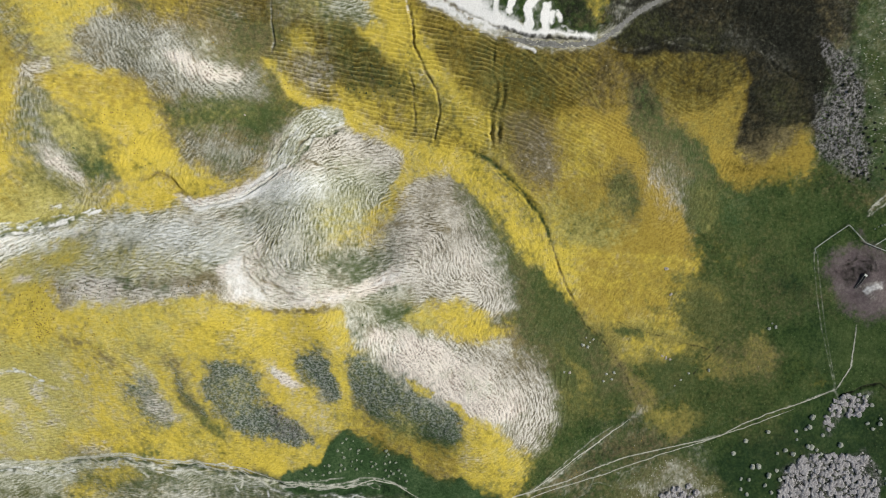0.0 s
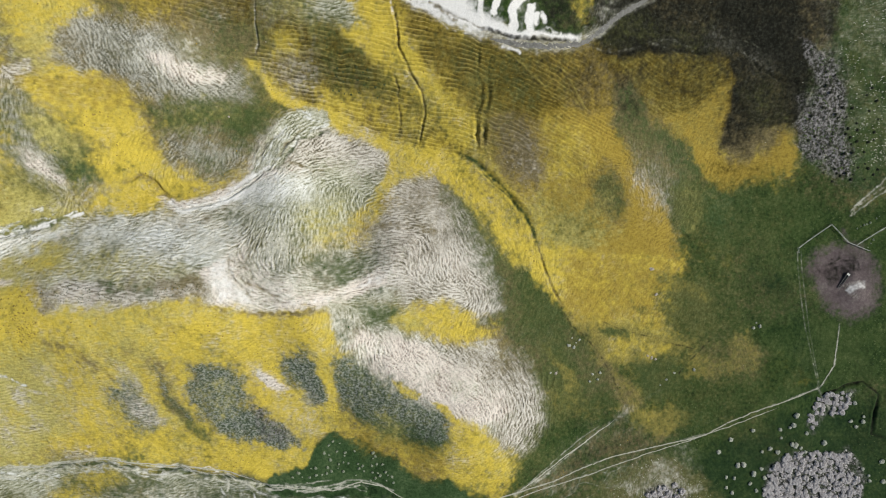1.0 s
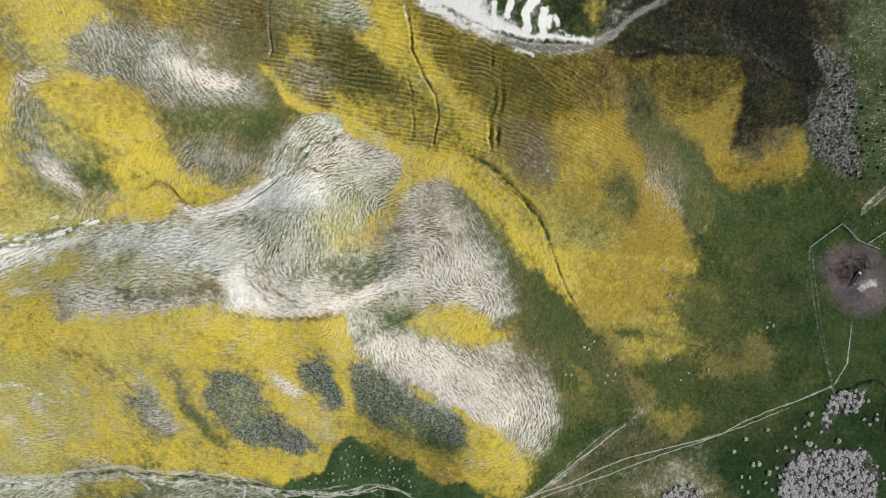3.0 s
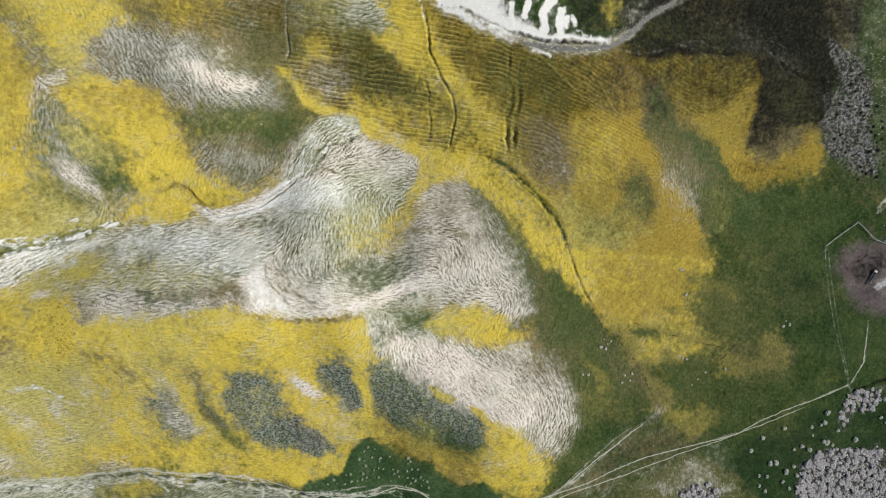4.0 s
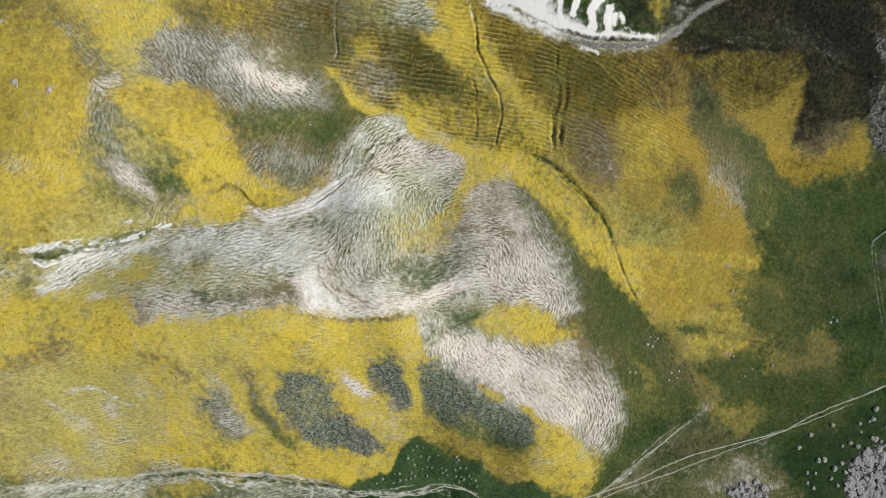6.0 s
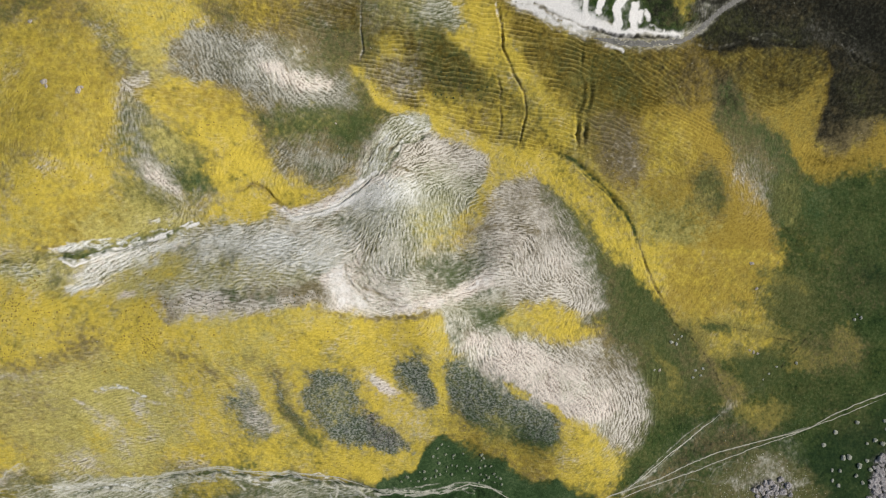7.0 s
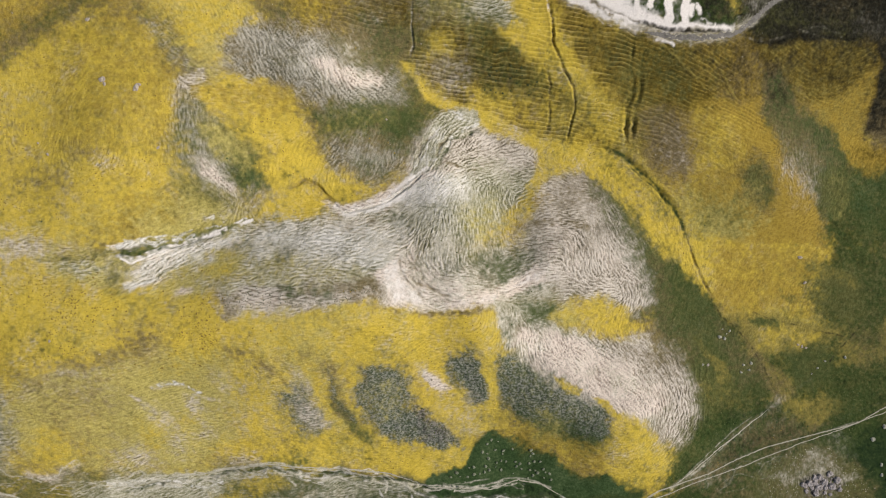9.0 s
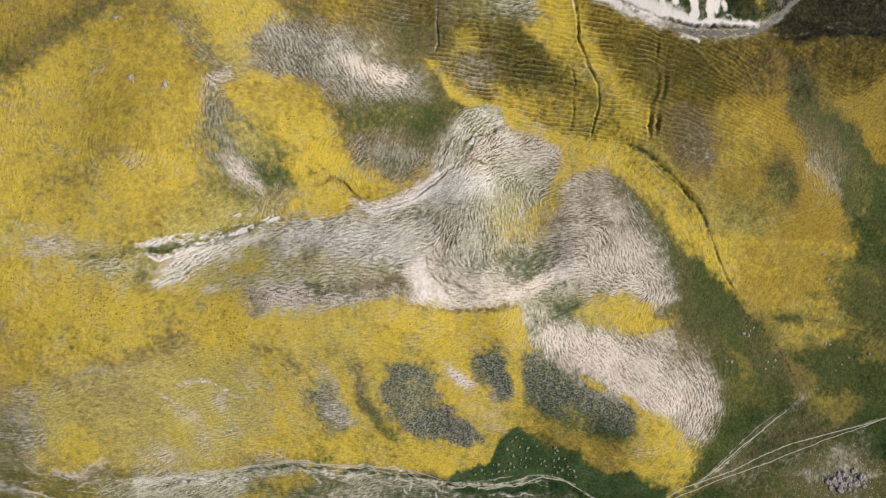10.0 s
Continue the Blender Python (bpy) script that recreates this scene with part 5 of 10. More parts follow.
patch("SAGE", 0.95, 4.1, 3, [(-32.6, 94), (-17.3, 94.5), (-15.4, 87.3), (-13.4, 82.7), (-22.2, 83.2), (-31.8, 87)])
patch("SOD", 0.3, 5.4, 3, [(-31.7, 90.5), (-14.4, 85.6), (-14.4, 82.3), (-31.9, 85.6)])
# terraced slope
patch("GOLD", 0.6, 4.1, 3, [(-49.8, 83.5), (-22.2, 81.8), (-2.4, 68.2), (24.7, 59.4), (25.7, 44.9), (-2, 47.4), (-23.1, 51.9), (-39.3, 60.7), (-48.9, 69.8)])
patch("SOD", 0.45, 4.1, 3, [(-50.8, 81.3), (-47.6, 81.3), (-46.5, 75.3), (-49.6, 73.5)])
patch("FLOWER", 0.8, 3.4, 2, [(-47.6, 81.8), (-40, 81.6), (-38, 76), (-42.5, 74.9), (-46.3, 72.6)])
patch("PINK", 0.4, 5.4, 3, [(-45.6, 73.5), (-32.4, 75.1), (-30.9, 66.5), (-35.1, 63.7), (-43.1, 65.4)])
patch("SOD", 0.4, 6.8, 4, [(-33.9, 83.5), (-24.2, 80.9), (-15.4, 75), (-9.5, 66.4), (-12.6, 62.1), (-22.8, 63.9), (-30.6, 71.7)])
patch("BROWN", 0.2, 6.8, 4, [(-31.4, 75.1), (-16.5, 73.2), (-14.6, 63.8), (-27, 63.8)])
patch("FLOWER", 0.8, 4.1, 3, [(-32, 65.6), (-22.8, 63.9), (-14.7, 59.4), (-14.8, 51.7), (-25.2, 55.4), (-31.2, 59.1)])
patch("FLOWER", 0.5, 5.4, 3, [(-14.6, 64.7), (24.9, 56.6), (25.7, 45.9), (-2.1, 47.8), (-14.8, 53.7)])
patch("FLOWER", 1, 1.2, 1.2, [(-56.4, 73.5), (-52.6, 72.4), (-48.6, 68), (-43.2, 62.5), (-33.3, 59), (-23.1, 56.5), (-13.7, 50.7), (-2, 47.4), (19.4, 43.9), (27, 39.8), (15.2, 39.7), (-4.1, 42.6), (-14.8, 46.6), (-23.1, 48.4), (-26.6, 50.3), (-32.3, 55.1), (-43.3, 58.5), (-49.1, 63.7), (-53.1, 69.6)])
patch("FLOWER", 1, 3.4, 2, [(-17.3, 92.3), (-5, 91.6), (-2.2, 81.5), (6.7, 67.4), (19.4, 61.2), (24.8, 58.5), (26.1, 45.5), (18, 49.9), (8.2, 58.5), (-2.4, 67.3), (-10.5, 77.6), (-14.4, 85.6)])
patch("FLOWER", 0.9, 2.7, 2, [(-22.2, 82.5), (-12.4, 81), (-4.1, 73.4), (-4.1, 70.8), (-13.5, 74.6), (-21.3, 80.1)])
patch("TAWNY", 0.5, 4.1, 3, [(-1.7, 87.8), (23.3, 79.3), (27.8, 59.4), (18.2, 63), (7.7, 70.1), (0.4, 80.7)])
patch("GOLD", 0.45, 4.1, 3, [(-1.7, 87.8), (23.3, 79.3), (27.8, 59.4), (18.2, 63), (7.7, 70.1), (0.4, 80.7)])
patch("UMBER", 0.12, 5.4, 3, [(5.2, 85.3), (24.4, 78.4), (25, 68.6), (13.7, 70.2), (5.4, 77.2)])
patch("PINK", 0.4, 2.7, 2, [(-2.5, 71.7), (3.6, 70.9), (5.4, 65.6), (0.1, 66.5)])
# slope east of the paired gullies; hollow shade is put into the cover
patch("TAWNY", 0.9, 5.4, 3, [(27.3, 79.3), (68.7, 79.4), (73.4, 70.1), (81.7, 54.6), (91.5, 40.2), (106.4, 14.6), (108.7, 3.6), (95.5, 3.6), (77.4, 1.3), (63.4, 18.7), (49.9, 29.3), (41.1, 35.6), (32.7, 49.9)])
patch("GOLD", 0.95, 5.4, 4, [(26.3, 79.3), (72, 79.6), (74, 65.3), (61.9, 62.7), (51.8, 56.5), (30.7, 61.3)])
patch("BROWN", 0.3, 6.8, 4, [(37.5, 78.6), (72, 79.6), (73.9, 66.3), (57.4, 65.4)])
patch("UMBER", 0.15, 6.8, 4, [(27.4, 78.5), (49.8, 78.1), (51.2, 63.3), (32.6, 63.1)])
patch("BROWN", 0.75, 5.4, 3, [(31.1, 56.6), (39.2, 58.5), (49.9, 53.6), (53.6, 41.7), (51.8, 33.5), (44.3, 34.6), (37.4, 42.9)])
patch("PINK", 0.35, 5.4, 3, [(36.4, 54.7), (48, 52.6), (53.4, 39.7), (49.8, 32.5), (41.9, 39.8)])
patch("BROWN", 0.65, 5.4, 3, [(64, 74.2), (70.4, 75.5), (73.8, 67.2), (68.5, 63), (60.7, 64.6)])
patch("UMBER", 0.35, 4.1, 3, [(47.7, 78.4), (68.7, 79.4), (72.2, 73.8), (72.9, 64.2), (65.3, 61.8), (56, 69.2)])
patch("SOD", 0.25, 5.4, 3, [(45.7, 78), (58.2, 77.6), (59.7, 63.6), (49.3, 61.4)])
patch("FLOWER", 0.55, 5.4, 3, [(51.8, 56.5), (62.2, 57.7), (69.5, 47.8), (70.3, 37.6), (62.7, 29.3), (54.1, 31.4)])
patch("SCRUB", 0.35, 4.1, 2, [(76.7, 71.2), (82.7, 71.6), (85.1, 63), (81.5, 57.7), (77.2, 62.5)])
patch("BROWN", 0.85, 3.4, 2, [(76.5, 72.2), (83.7, 72.6), (86.1, 63), (92.6, 58.9), (107.6, 51.2), (113, 41), (110.6, 36.1), (104.9, 42.9), (92.6, 50.5), (83, 52.1), (77.5, 57.4)])
patch("SOD", 0.5, 4.1, 3, [(80, 62.7), (88.4, 61.2), (107.1, 51.6), (113, 39.9), (110.6, 35.5), (104.9, 42.9), (92.6, 50.9), (81.7, 53.5)])
patch("BROWN", 0.6, 5.4, 3, [(84.2, 51.6), (104.6, 52), (110, 38.7), (108.5, 19.1), (101.1, 22.2), (89.2, 40.1)])
patch("FLINT", 0.4, 4.1, 3, [(85.4, 51), (104.6, 52), (109.5, 38.7), (108.1, 25.6), (106.6, 19.5), (101, 22.9), (95.5, 31.3), (89.2, 40.1)])
patch("MOSS", 0.6, 4.1, 3, [(76.7, 71.2), (83.9, 71.7), (87.7, 61.1), (110, 51.7), (114.2, 34.5), (109.8, 18), (99.7, 24.3), (88.4, 42.2), (80, 54.5)])
patch("UMBER", 0.3, 3.4, 2.5, [(77, 71.8), (82.4, 72.1), (85.7, 62), (92.3, 56.2), (86.5, 53.8), (78.8, 59.5)])
patch("SOD", 0.55, 2.7, 3, [(92.3, 57.3), (110, 50.7), (115.1, 36.7), (111.8, 32.2), (104.9, 45.1), (92.5, 53.1)])
patch("SOD", 0.45, 5.4, 3, [(98, 48.6), (106, 48.4), (110.7, 34.4), (111.1, 16.9), (106.1, 19), (102.7, 32)])
patch("PINK", 0.25, 5.4, 3, [(86.4, 36.2), (94.7, 37.1), (99.7, 24.3), (93.9, 23.2), (88.2, 29.5)])
patch("BROWN", 0.7, 4.1, 3, [(70, 37.2), (76.2, 40.2), (83.1, 31.9), (85.6, 21.4), (78.9, 20.5), (71.2, 28.9)])
patch("SOD", 0.6, 2.7, 3, [(71.4, 35.2), (76.3, 38.5), (81.8, 31.5), (83.9, 23.1), (78.7, 22.2), (72.9, 29.3)])
patch("MOSS", 0.5, 4.1, 3, [(70.9, 36), (76.3, 38.7), (82.2, 31.5), (84.4, 22.6), (78.8, 21.7), (72.2, 29.3)])
patch("TAWNY", 0.55, 5.4, 4, [(82.7, 33.6), (90, 27.4), (103.7, 19), (108.2, 3.6), (95.4, 4.7), (86.3, 18.8)])
patch("OLIVE", 0.5, 6.8, 4, [(53.2, 27.6), (73.6, 26.2), (80.8, 18.8), (74.9, 6.8), (61.5, 7.8), (54.7, 16.5)])
patch("SOD", 0.4, 6.8, 4, [(54.4, 26.8), (71.4, 26.2), (76.5, 16.6), (68.1, 8.9), (59.1, 14.3)])
patch("FLOWER", 0.9, 4.1, 4, [(52.5, 9.9), (63.7, 7.8), (77.2, 5.7), (95.4, 4.7), (108.2, 2.5), (105.1, -7.5), (100.8, -18.7), (87.2, -19.8), (73.5, -23), (65.3, -14.1), (59.4, -5.3), (53.7, 3.4)])
patch("TAWNY", 0.4, 5.4, 3, [(62.9, -9.7), (75.6, -16.4), (78.1, -25.3), (69, -24.1)])
patch("SOD", 0.35, 5.4, 4, [(86.9, -10.9), (98.4, -12), (100.9, -19.8), (89.4, -18.7)])
patch("FLOWER", 1, 1.5, 1.5, [(-2, 36.8), (10.9, 39.6), (27, 39.8), (38, 30.3), (45.8, 19.6), (51.4, 12.1), (52.5, 1.2), (48, 1.2), (39, 7.7), (31.4, 18.4), (23.7, 20.4), (19.5, 29), (12, 34.3)])
# golden spur beside the dark heath, its colours darkened for shade and lens falloff
patch("UMBER", 1, 1.5, 1.5, [(121.1, 81.9), (148.3, 75.9), (151.9, 60.4), (139.6, 58.2), (133, 49.7), (121.9, 50.8), (123.1, 64.4)])
patch("GOLD", 0.95, 1.5, 1.5, [(69.8, 79.5), (118.2, 81.8), (122.4, 76.4), (123.1, 68.3), (122.3, 54.2), (116.8, 49.4), (105, 53.2), (92.5, 60.2), (83.6, 70.7)])
patch("SCRUB", 0.5, 5.4, 3, [(93, 80.9), (120, 81.5), (122.9, 75.1), (111.7, 76.6), (97.8, 78.5)])
patch("TAWNY", 0.85, 2.4, 2, [(92.5, 60.2), (105.6, 63.6), (118.4, 72.1), (122.1, 75.7), (123.4, 63.4), (121, 50.4), (117.4, 41.2), (110.8, 45.3), (104.6, 52.4)])
patch("TAWNY", 0.9, 2.7, 2, [(111.3, 45.3), (119.2, 49.5), (125.5, 44.6), (138, 45.9), (142.8, 52.8), (147.9, 55.8), (152.5, 52.5), (152.4, 41.7), (140.9, 38.9), (125.3, 34.3), (115.5, 37.8)])
patch("BROWN", 0.7, 4.1, 2.5, [(122.4, 52.1), (132.4, 54.4), (141.9, 58.2), (145.6, 56.2), (140.2, 47), (127.8, 45.3)])
patch("TAWNY", 0.5, 2.7, 2, [(139.8, 49.8), (142.7, 53.4), (150.5, 53.5), (151.9, 42.8), (143, 41.6)])
patch("GOLD", 0.45, 4.1, 2, [(117.2, 44.4), (140.4, 44.8), (140.8, 39.8), (124.8, 35.9)])
patch("MOSS", 0.5, 5.4, 4, [(104.8, 21.2), (116, 14.7), (118.9, -7.5), (109.9, -16.5), (104.8, 1.4)])
patch("GRASS", 0.8, 5.4, 4, [(107.6, 35.4), (117.6, 36.4), (125.4, 33), (141, 37.6), (154.3, 40.6), (155.8, 10.5), (109.1, 10.2), (105.8, 23.4)])
patch("CLOVER", 0.6, 6.8, 4, [(115.2, 32.3), (132, 31.5), (130, 20.4), (118.1, 20.3)])
patch("OLIVE", 0.25, 4.1, 3, [(107.7, 33.2), (112.7, 33.4), (115.8, 19.1), (111.2, 14.7)])
# dark heath in the north-east; shade and lens falloff put into its colours
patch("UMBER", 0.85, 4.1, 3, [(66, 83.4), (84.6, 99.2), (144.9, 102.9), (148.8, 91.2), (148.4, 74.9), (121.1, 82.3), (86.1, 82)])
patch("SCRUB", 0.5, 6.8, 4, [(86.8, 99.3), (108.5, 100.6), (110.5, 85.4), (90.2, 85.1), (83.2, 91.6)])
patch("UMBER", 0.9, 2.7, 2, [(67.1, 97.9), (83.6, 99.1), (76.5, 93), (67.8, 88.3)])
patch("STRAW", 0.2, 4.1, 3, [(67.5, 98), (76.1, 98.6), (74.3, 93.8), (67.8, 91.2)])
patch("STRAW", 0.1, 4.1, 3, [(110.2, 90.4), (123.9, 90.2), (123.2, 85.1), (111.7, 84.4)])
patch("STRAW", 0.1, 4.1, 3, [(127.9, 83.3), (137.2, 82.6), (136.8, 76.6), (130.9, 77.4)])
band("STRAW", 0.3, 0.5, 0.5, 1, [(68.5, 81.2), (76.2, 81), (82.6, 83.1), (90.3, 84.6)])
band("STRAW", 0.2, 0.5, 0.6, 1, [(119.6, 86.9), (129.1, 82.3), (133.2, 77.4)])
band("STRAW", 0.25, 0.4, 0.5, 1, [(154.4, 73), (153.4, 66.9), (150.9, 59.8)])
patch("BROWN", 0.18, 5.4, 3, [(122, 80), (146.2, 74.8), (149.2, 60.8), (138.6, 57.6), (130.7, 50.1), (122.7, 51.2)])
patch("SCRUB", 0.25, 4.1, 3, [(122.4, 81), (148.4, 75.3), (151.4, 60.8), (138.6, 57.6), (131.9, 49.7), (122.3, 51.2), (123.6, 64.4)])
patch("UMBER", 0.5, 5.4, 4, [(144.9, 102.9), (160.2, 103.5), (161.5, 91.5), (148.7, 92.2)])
patch("LILAC", 0.4, 1.5, 2, [(147.7, 90.8), (153.6, 88.3), (160.1, 79.2), (164.4, 73.2), (169.9, 40.7), (160.9, 41.7), (153.4, 52.5), (151.2, 59.8), (156.6, 73), (152.1, 81.1)])
# eastern margin
patch("CLOVER", 0.6, 4.1, 3, [(158.7, 108.9), (193.8, 110.4), (204.8, 37.8), (174.9, 37), (168.3, 64.5), (160, 88.6)])
patch("GRASS", 0.5, 5.4, 4, [(158.7, 108.9), (193.8, 110.4), (204.8, 37.8), (174.9, 37), (168.3, 64.5), (160, 88.6)])
patch("SAGE", 0.12, 1.5, 4, [(163.5, 109.2), (182.9, 109.9), (185.6, 83.3), (175.4, 79), (164.8, 92.8)])
patch("SAGE", 0.1, 1.5, 4, [(167.1, 76.7), (177.5, 72.9), (185.5, 60.8), (172.8, 58.4)])
patch("FLINT", 0.2, 4.1, 3, [(150.2, 104.1), (159.1, 104.7), (162, 84.7), (155.7, 88.5)])
patch("BROWN", 0.35, 4.1, 3, [(144.6, 103.7), (158, 104.6), (156.6, 89.5), (148.4, 93.2)])
patch("LILAC", 0.65, 1.2, 1.5, [(146.6, 92.5), (154.7, 87.6), (160.6, 78.9), (166, 72.6), (169.8, 59.4), (173.2, 45.7), (173.5, 39.6), (166.5, 42.9), (156.6, 51.3), (151.5, 58.9), (155.9, 66.2), (157.8, 74.3), (150.9, 82.2)])
band("TRACK", 0.6, 0.3, 0.4, 0.8, [(176, 27.3), (180.8, 32.7), (188.4, 40.4)])
band("TRACK", 0.5, 0.3, 0.4, 0.8, [(177.4, 26.4), (183.1, 31.5), (189.4, 36)])
patch("DIRT", 0.6, 3.4, 1.5, [(162.1, 5.5), (166.9, 12.3), (179.9, 13.6), (186.7, 8.4), (187.1, -5.1), (182.9, -14.1), (173.9, -14.3), (164.8, -5.6)])
patch("UMBER", 0.55, 1.5, 1.2, [(165.9, 3.8), (170.9, 8.4), (178.3, 9), (180.6, 4.2), (174.8, 1.3), (169.3, -2.2)])
band("SCRUB", 0.6, 0.5, 0.5, 0.5, [(168.3, 5.6), (173.1, 8), (179.7, 7.5)])
band("SCRUB", 0.5, 0.4, 0.4, 0.4, [(178.4, 7.7), (177.8, 3.7)])
band("SCRUB", 0.5, 0.4, 0.4, 0.4, [(180.1, 7.3), (179.8, 4.2)])
# far west
patch("TAWNY", 0.6, 6.8, 4, [(-197, 87.9), (-162.3, 89.1), (-177.2, 74.3), (-197, 66.8)])
patch("FLOWER", 0.85, 6.8, 5, [(-184.1, 55.7), (-167.2, 71.8), (-156, 80.9), (-136.4, 78.6), (-129.8, 66.6), (-126.7, 58.4), (-127.4, 45.1), (-130, 32), (-144.7, 26.4), (-171.6, 13.4), (-198.5, 10), (-197.3, 49.4)])
band("BROWN", 0.5, 1.2, 2.5, 2, [(-197.2, 56.3), (-187.1, 63.4), (-178.9, 69.8), (-170.6, 75.3), (-163.8, 79), (-158.7, 82.7), (-153, 88.4)])
band("MOSS", 0.5, 1.3, 2, 2, [(-167.4, 78.1), (-161.9, 81.9), (-153.2, 87.5)])
patch("SOD", 0.3, 4.1, 3, [(-138.9, 87.5), (-133.9, 83.2), (-127.1, 74.1), (-119.9, 65.3), (-121, 62.9), (-126.4, 67), (-132.9, 72.1), (-136.3, 80.6)])
patch("FLINT", 0.4, 3.4, 3, [(-135.7, 80.6), (-131.6, 79.4), (-124.1, 70.4), (-118, 64.7), (-123.7, 64.9), (-130.7, 70.6)])
patch("PINK", 0.6, 1.2, 2, [(-124.2, 60.3), (-117.3, 64.8), (-116, 63.4), (-117.2, 61), (-123.5, 57.4), (-125.6, 51.4), (-127.1, 52.1)])
patch("TAWNY", 0.3, 5.4, 4, [(-166, 77.4), (-155.5, 80.5), (-138.2, 78.8), (-127.6, 64.6), (-126.2, 51.4), (-129.2, 39.7), (-165.5, 39.4)])
patch("BROWN", 0.5, 4.1, 3, [(-156, 41.3), (-149.6, 41.1), (-147.9, 37.1), (-153.2, 35.9)])
patch("PINK", 0.5, 4.1, 3, [(-148.4, 36.7), (-143.8, 35), (-144.9, 31.9), (-148.1, 32.9)])
patch("BROWN", 0.35, 5.4, 4, [(-177.7, 33.7), (-161.7, 32.6), (-160.2, 25.6), (-174.4, 24)])
patch("FLOWER", 0.8, 5.4, 4, [(-162, 24.7), (-146.2, 27.2), (-145.2, 22.9), (-166.5, 14.2), (-171.4, 16)])
patch("OLIVE", 0.5, 5.4, 4, [(-137.1, 16.9), (-122.4, 19.9), (-122.9, 8.6), (-139.3, 6.8)])
patch("PINK", 0.4, 5.4, 3, [(-179.3, 9), (-169.4, 9.3), (-168.8, 5), (-178.7, 4.6)])
patch("FLOWER", 0.8, 5.4, 4, [(-199.2, 2.1), (-170.5, 3.6), (-156.6, -3.7), (-142.6, -7.5), (-131.9, -14.8), (-134.1, -22.1), (-157.8, -25), (-179.1, -31.8), (-204.7, -39.9)])
patch("OLIVE", 0.7, 4.1, 3, [(-168.8, 5), (-147, 5.5), (-141.1, -4), (-148.5, -7.8), (-163.6, -2.2)])
patch("SAGE", 0.55, 1.5, 3, [(-167.4, 2.5), (-156.9, 3.4), (-147.8, 2.2), (-156.7, -2.3)])
patch("MOSS", 0.5, 2.7, 2, [(-147.8, 3.3), (-142.2, 2.9), (-144, -7.5), (-148.1, -3.9)])
patch("PINK", 0.5, 3.4, 2.5, [(-156.1, -5.2), (-151, -4.7), (-150, -9.1), (-154.3, -9.4)])
patch("BROWN", 0.4, 4.1, 3.5, [(-143.4, -14.5), (-131.9, -13.9), (-130.1, -24.1), (-139.9, -26.6)])
patch("TAWNY", 0.35, 6.8, 5, [(-200.2, -13.9), (-181.6, -13.9), (-166.6, -28.4), (-180.5, -37.6), (-206.2, -44)])
band("BROWN", 0.4, 1, 1.4, 2, [(-196.1, -40.5), (-179.6, -34.1), (-165, -28.5), (-146.1, -24.3)])
patch("OLIVE", 0.5, 6.8, 4, [(-180.5, -37.6), (-147, -29.2), (-122.3, -32.5), (-130.5, -71.4), (-167.1, -70.2), (-185.2, -52)])
patch("FLINT", 0.5, 5.4, 4, [(-205.8, -43), (-182.8, -39.5), (-183.5, -52.1), (-193.7, -70.2), (-215.6, -66.3)])
patch("MOSS", 0.45, 5.4, 4, [(-207.9, -48.2), (-184.1, -43.6), (-188.5, -60.9), (-200.3, -72.5), (-218.5, -73.5)])
patch("FLOWER", 0.75, 4.1, 3, [(-180.9, -54.5), (-169.9, -51.9), (-165.2, -60.6), (-168.8, -69.9), (-180.2, -67.5)])
patch("MOSS", 0.65, 3.4, 3, [(-214.1, -62.8), (-191, -67.9), (-181.8, -72.2), (-167.3, -70.6), (-131.2, -75.4), (-133.9, -91.4), (-223.1, -85.7)])
patch("SAGE", 0.4, 2.7, 3, [(-177, -74), (-131.4, -76.4), (-133.5, -88.9), (-171.1, -84.9)])
patch("MOSS", 0.25, 4.1, 4, [(67.8, 89.3), (85.4, 93.7), (88.1, 84), (70.6, 81.9)])
patch("MOSS", 0.2, 5.4, 4, [(90.1, 88.1), (110.2, 90.4), (110.8, 82.4), (92.9, 81.5)])
patch("BROWN", 0.2, 6.8, 5, [(88.9, 99.4), (110.7, 100.7), (110.1, 92.4), (92.2, 91.3)])
patch("MOSS", 0.2, 5.4, 4, [(125.8, 74.2), (146.5, 72.8), (146.9, 60.8), (134.3, 56.5)])
braids("SAGE", 0.15, 0.22, [(68.5, 80.8), (79.4, 82.3), (92.6, 84.3), (110.6, 84.2)], 3, 2, 85)
braids("SAGE", 0.15, 0.22, [(110.3, 89.4), (121.8, 88), (131.5, 81.4), (136.8, 76.6)], 3, 3, 86)
braids("SAGE", 0.1, 0.2, [(89.6, 95.9), (107.7, 93.2), (123.2, 96), (139.8, 90.9)], 3, 4, 87)
# mixed growth laid over the fields
patch("MOSS", 0.3, 4.1, 3, [(-5.6, 76.9), (0.4, 77.1), (9.1, 65.4), (20.8, 56.7), (23.7, 49.7), (-6.1, 49.2)])
patch("MOSS", 0.35, 4.1, 3, [(6.4, 80.6), (24.7, 80), (46.9, 78.6), (48.2, 62.9), (35.5, 46.2), (27.8, 56.8), (12.7, 71)])
patch("SOD", 0.12, 4.1, 3, [(22.3, 77.8), (45.9, 76.4), (44.4, 62.8), (30.8, 59.1)])
patch("BROWN", 0.7, 4.1, 3, [(33.5, 56.8), (44.8, 58.1), (50.7, 47.4), (49.1, 35), (39.9, 37.5)])
patch("FLOWER", 0.75, 2.7, 2.5, [(-3.2, 83.6), (1.6, 82.7), (4.1, 76.2), (11.6, 67.6), (23.3, 57.9), (28.1, 50.9), (24.9, 50.9), (13, 60), (5.4, 67.5), (0.4, 74.9)])
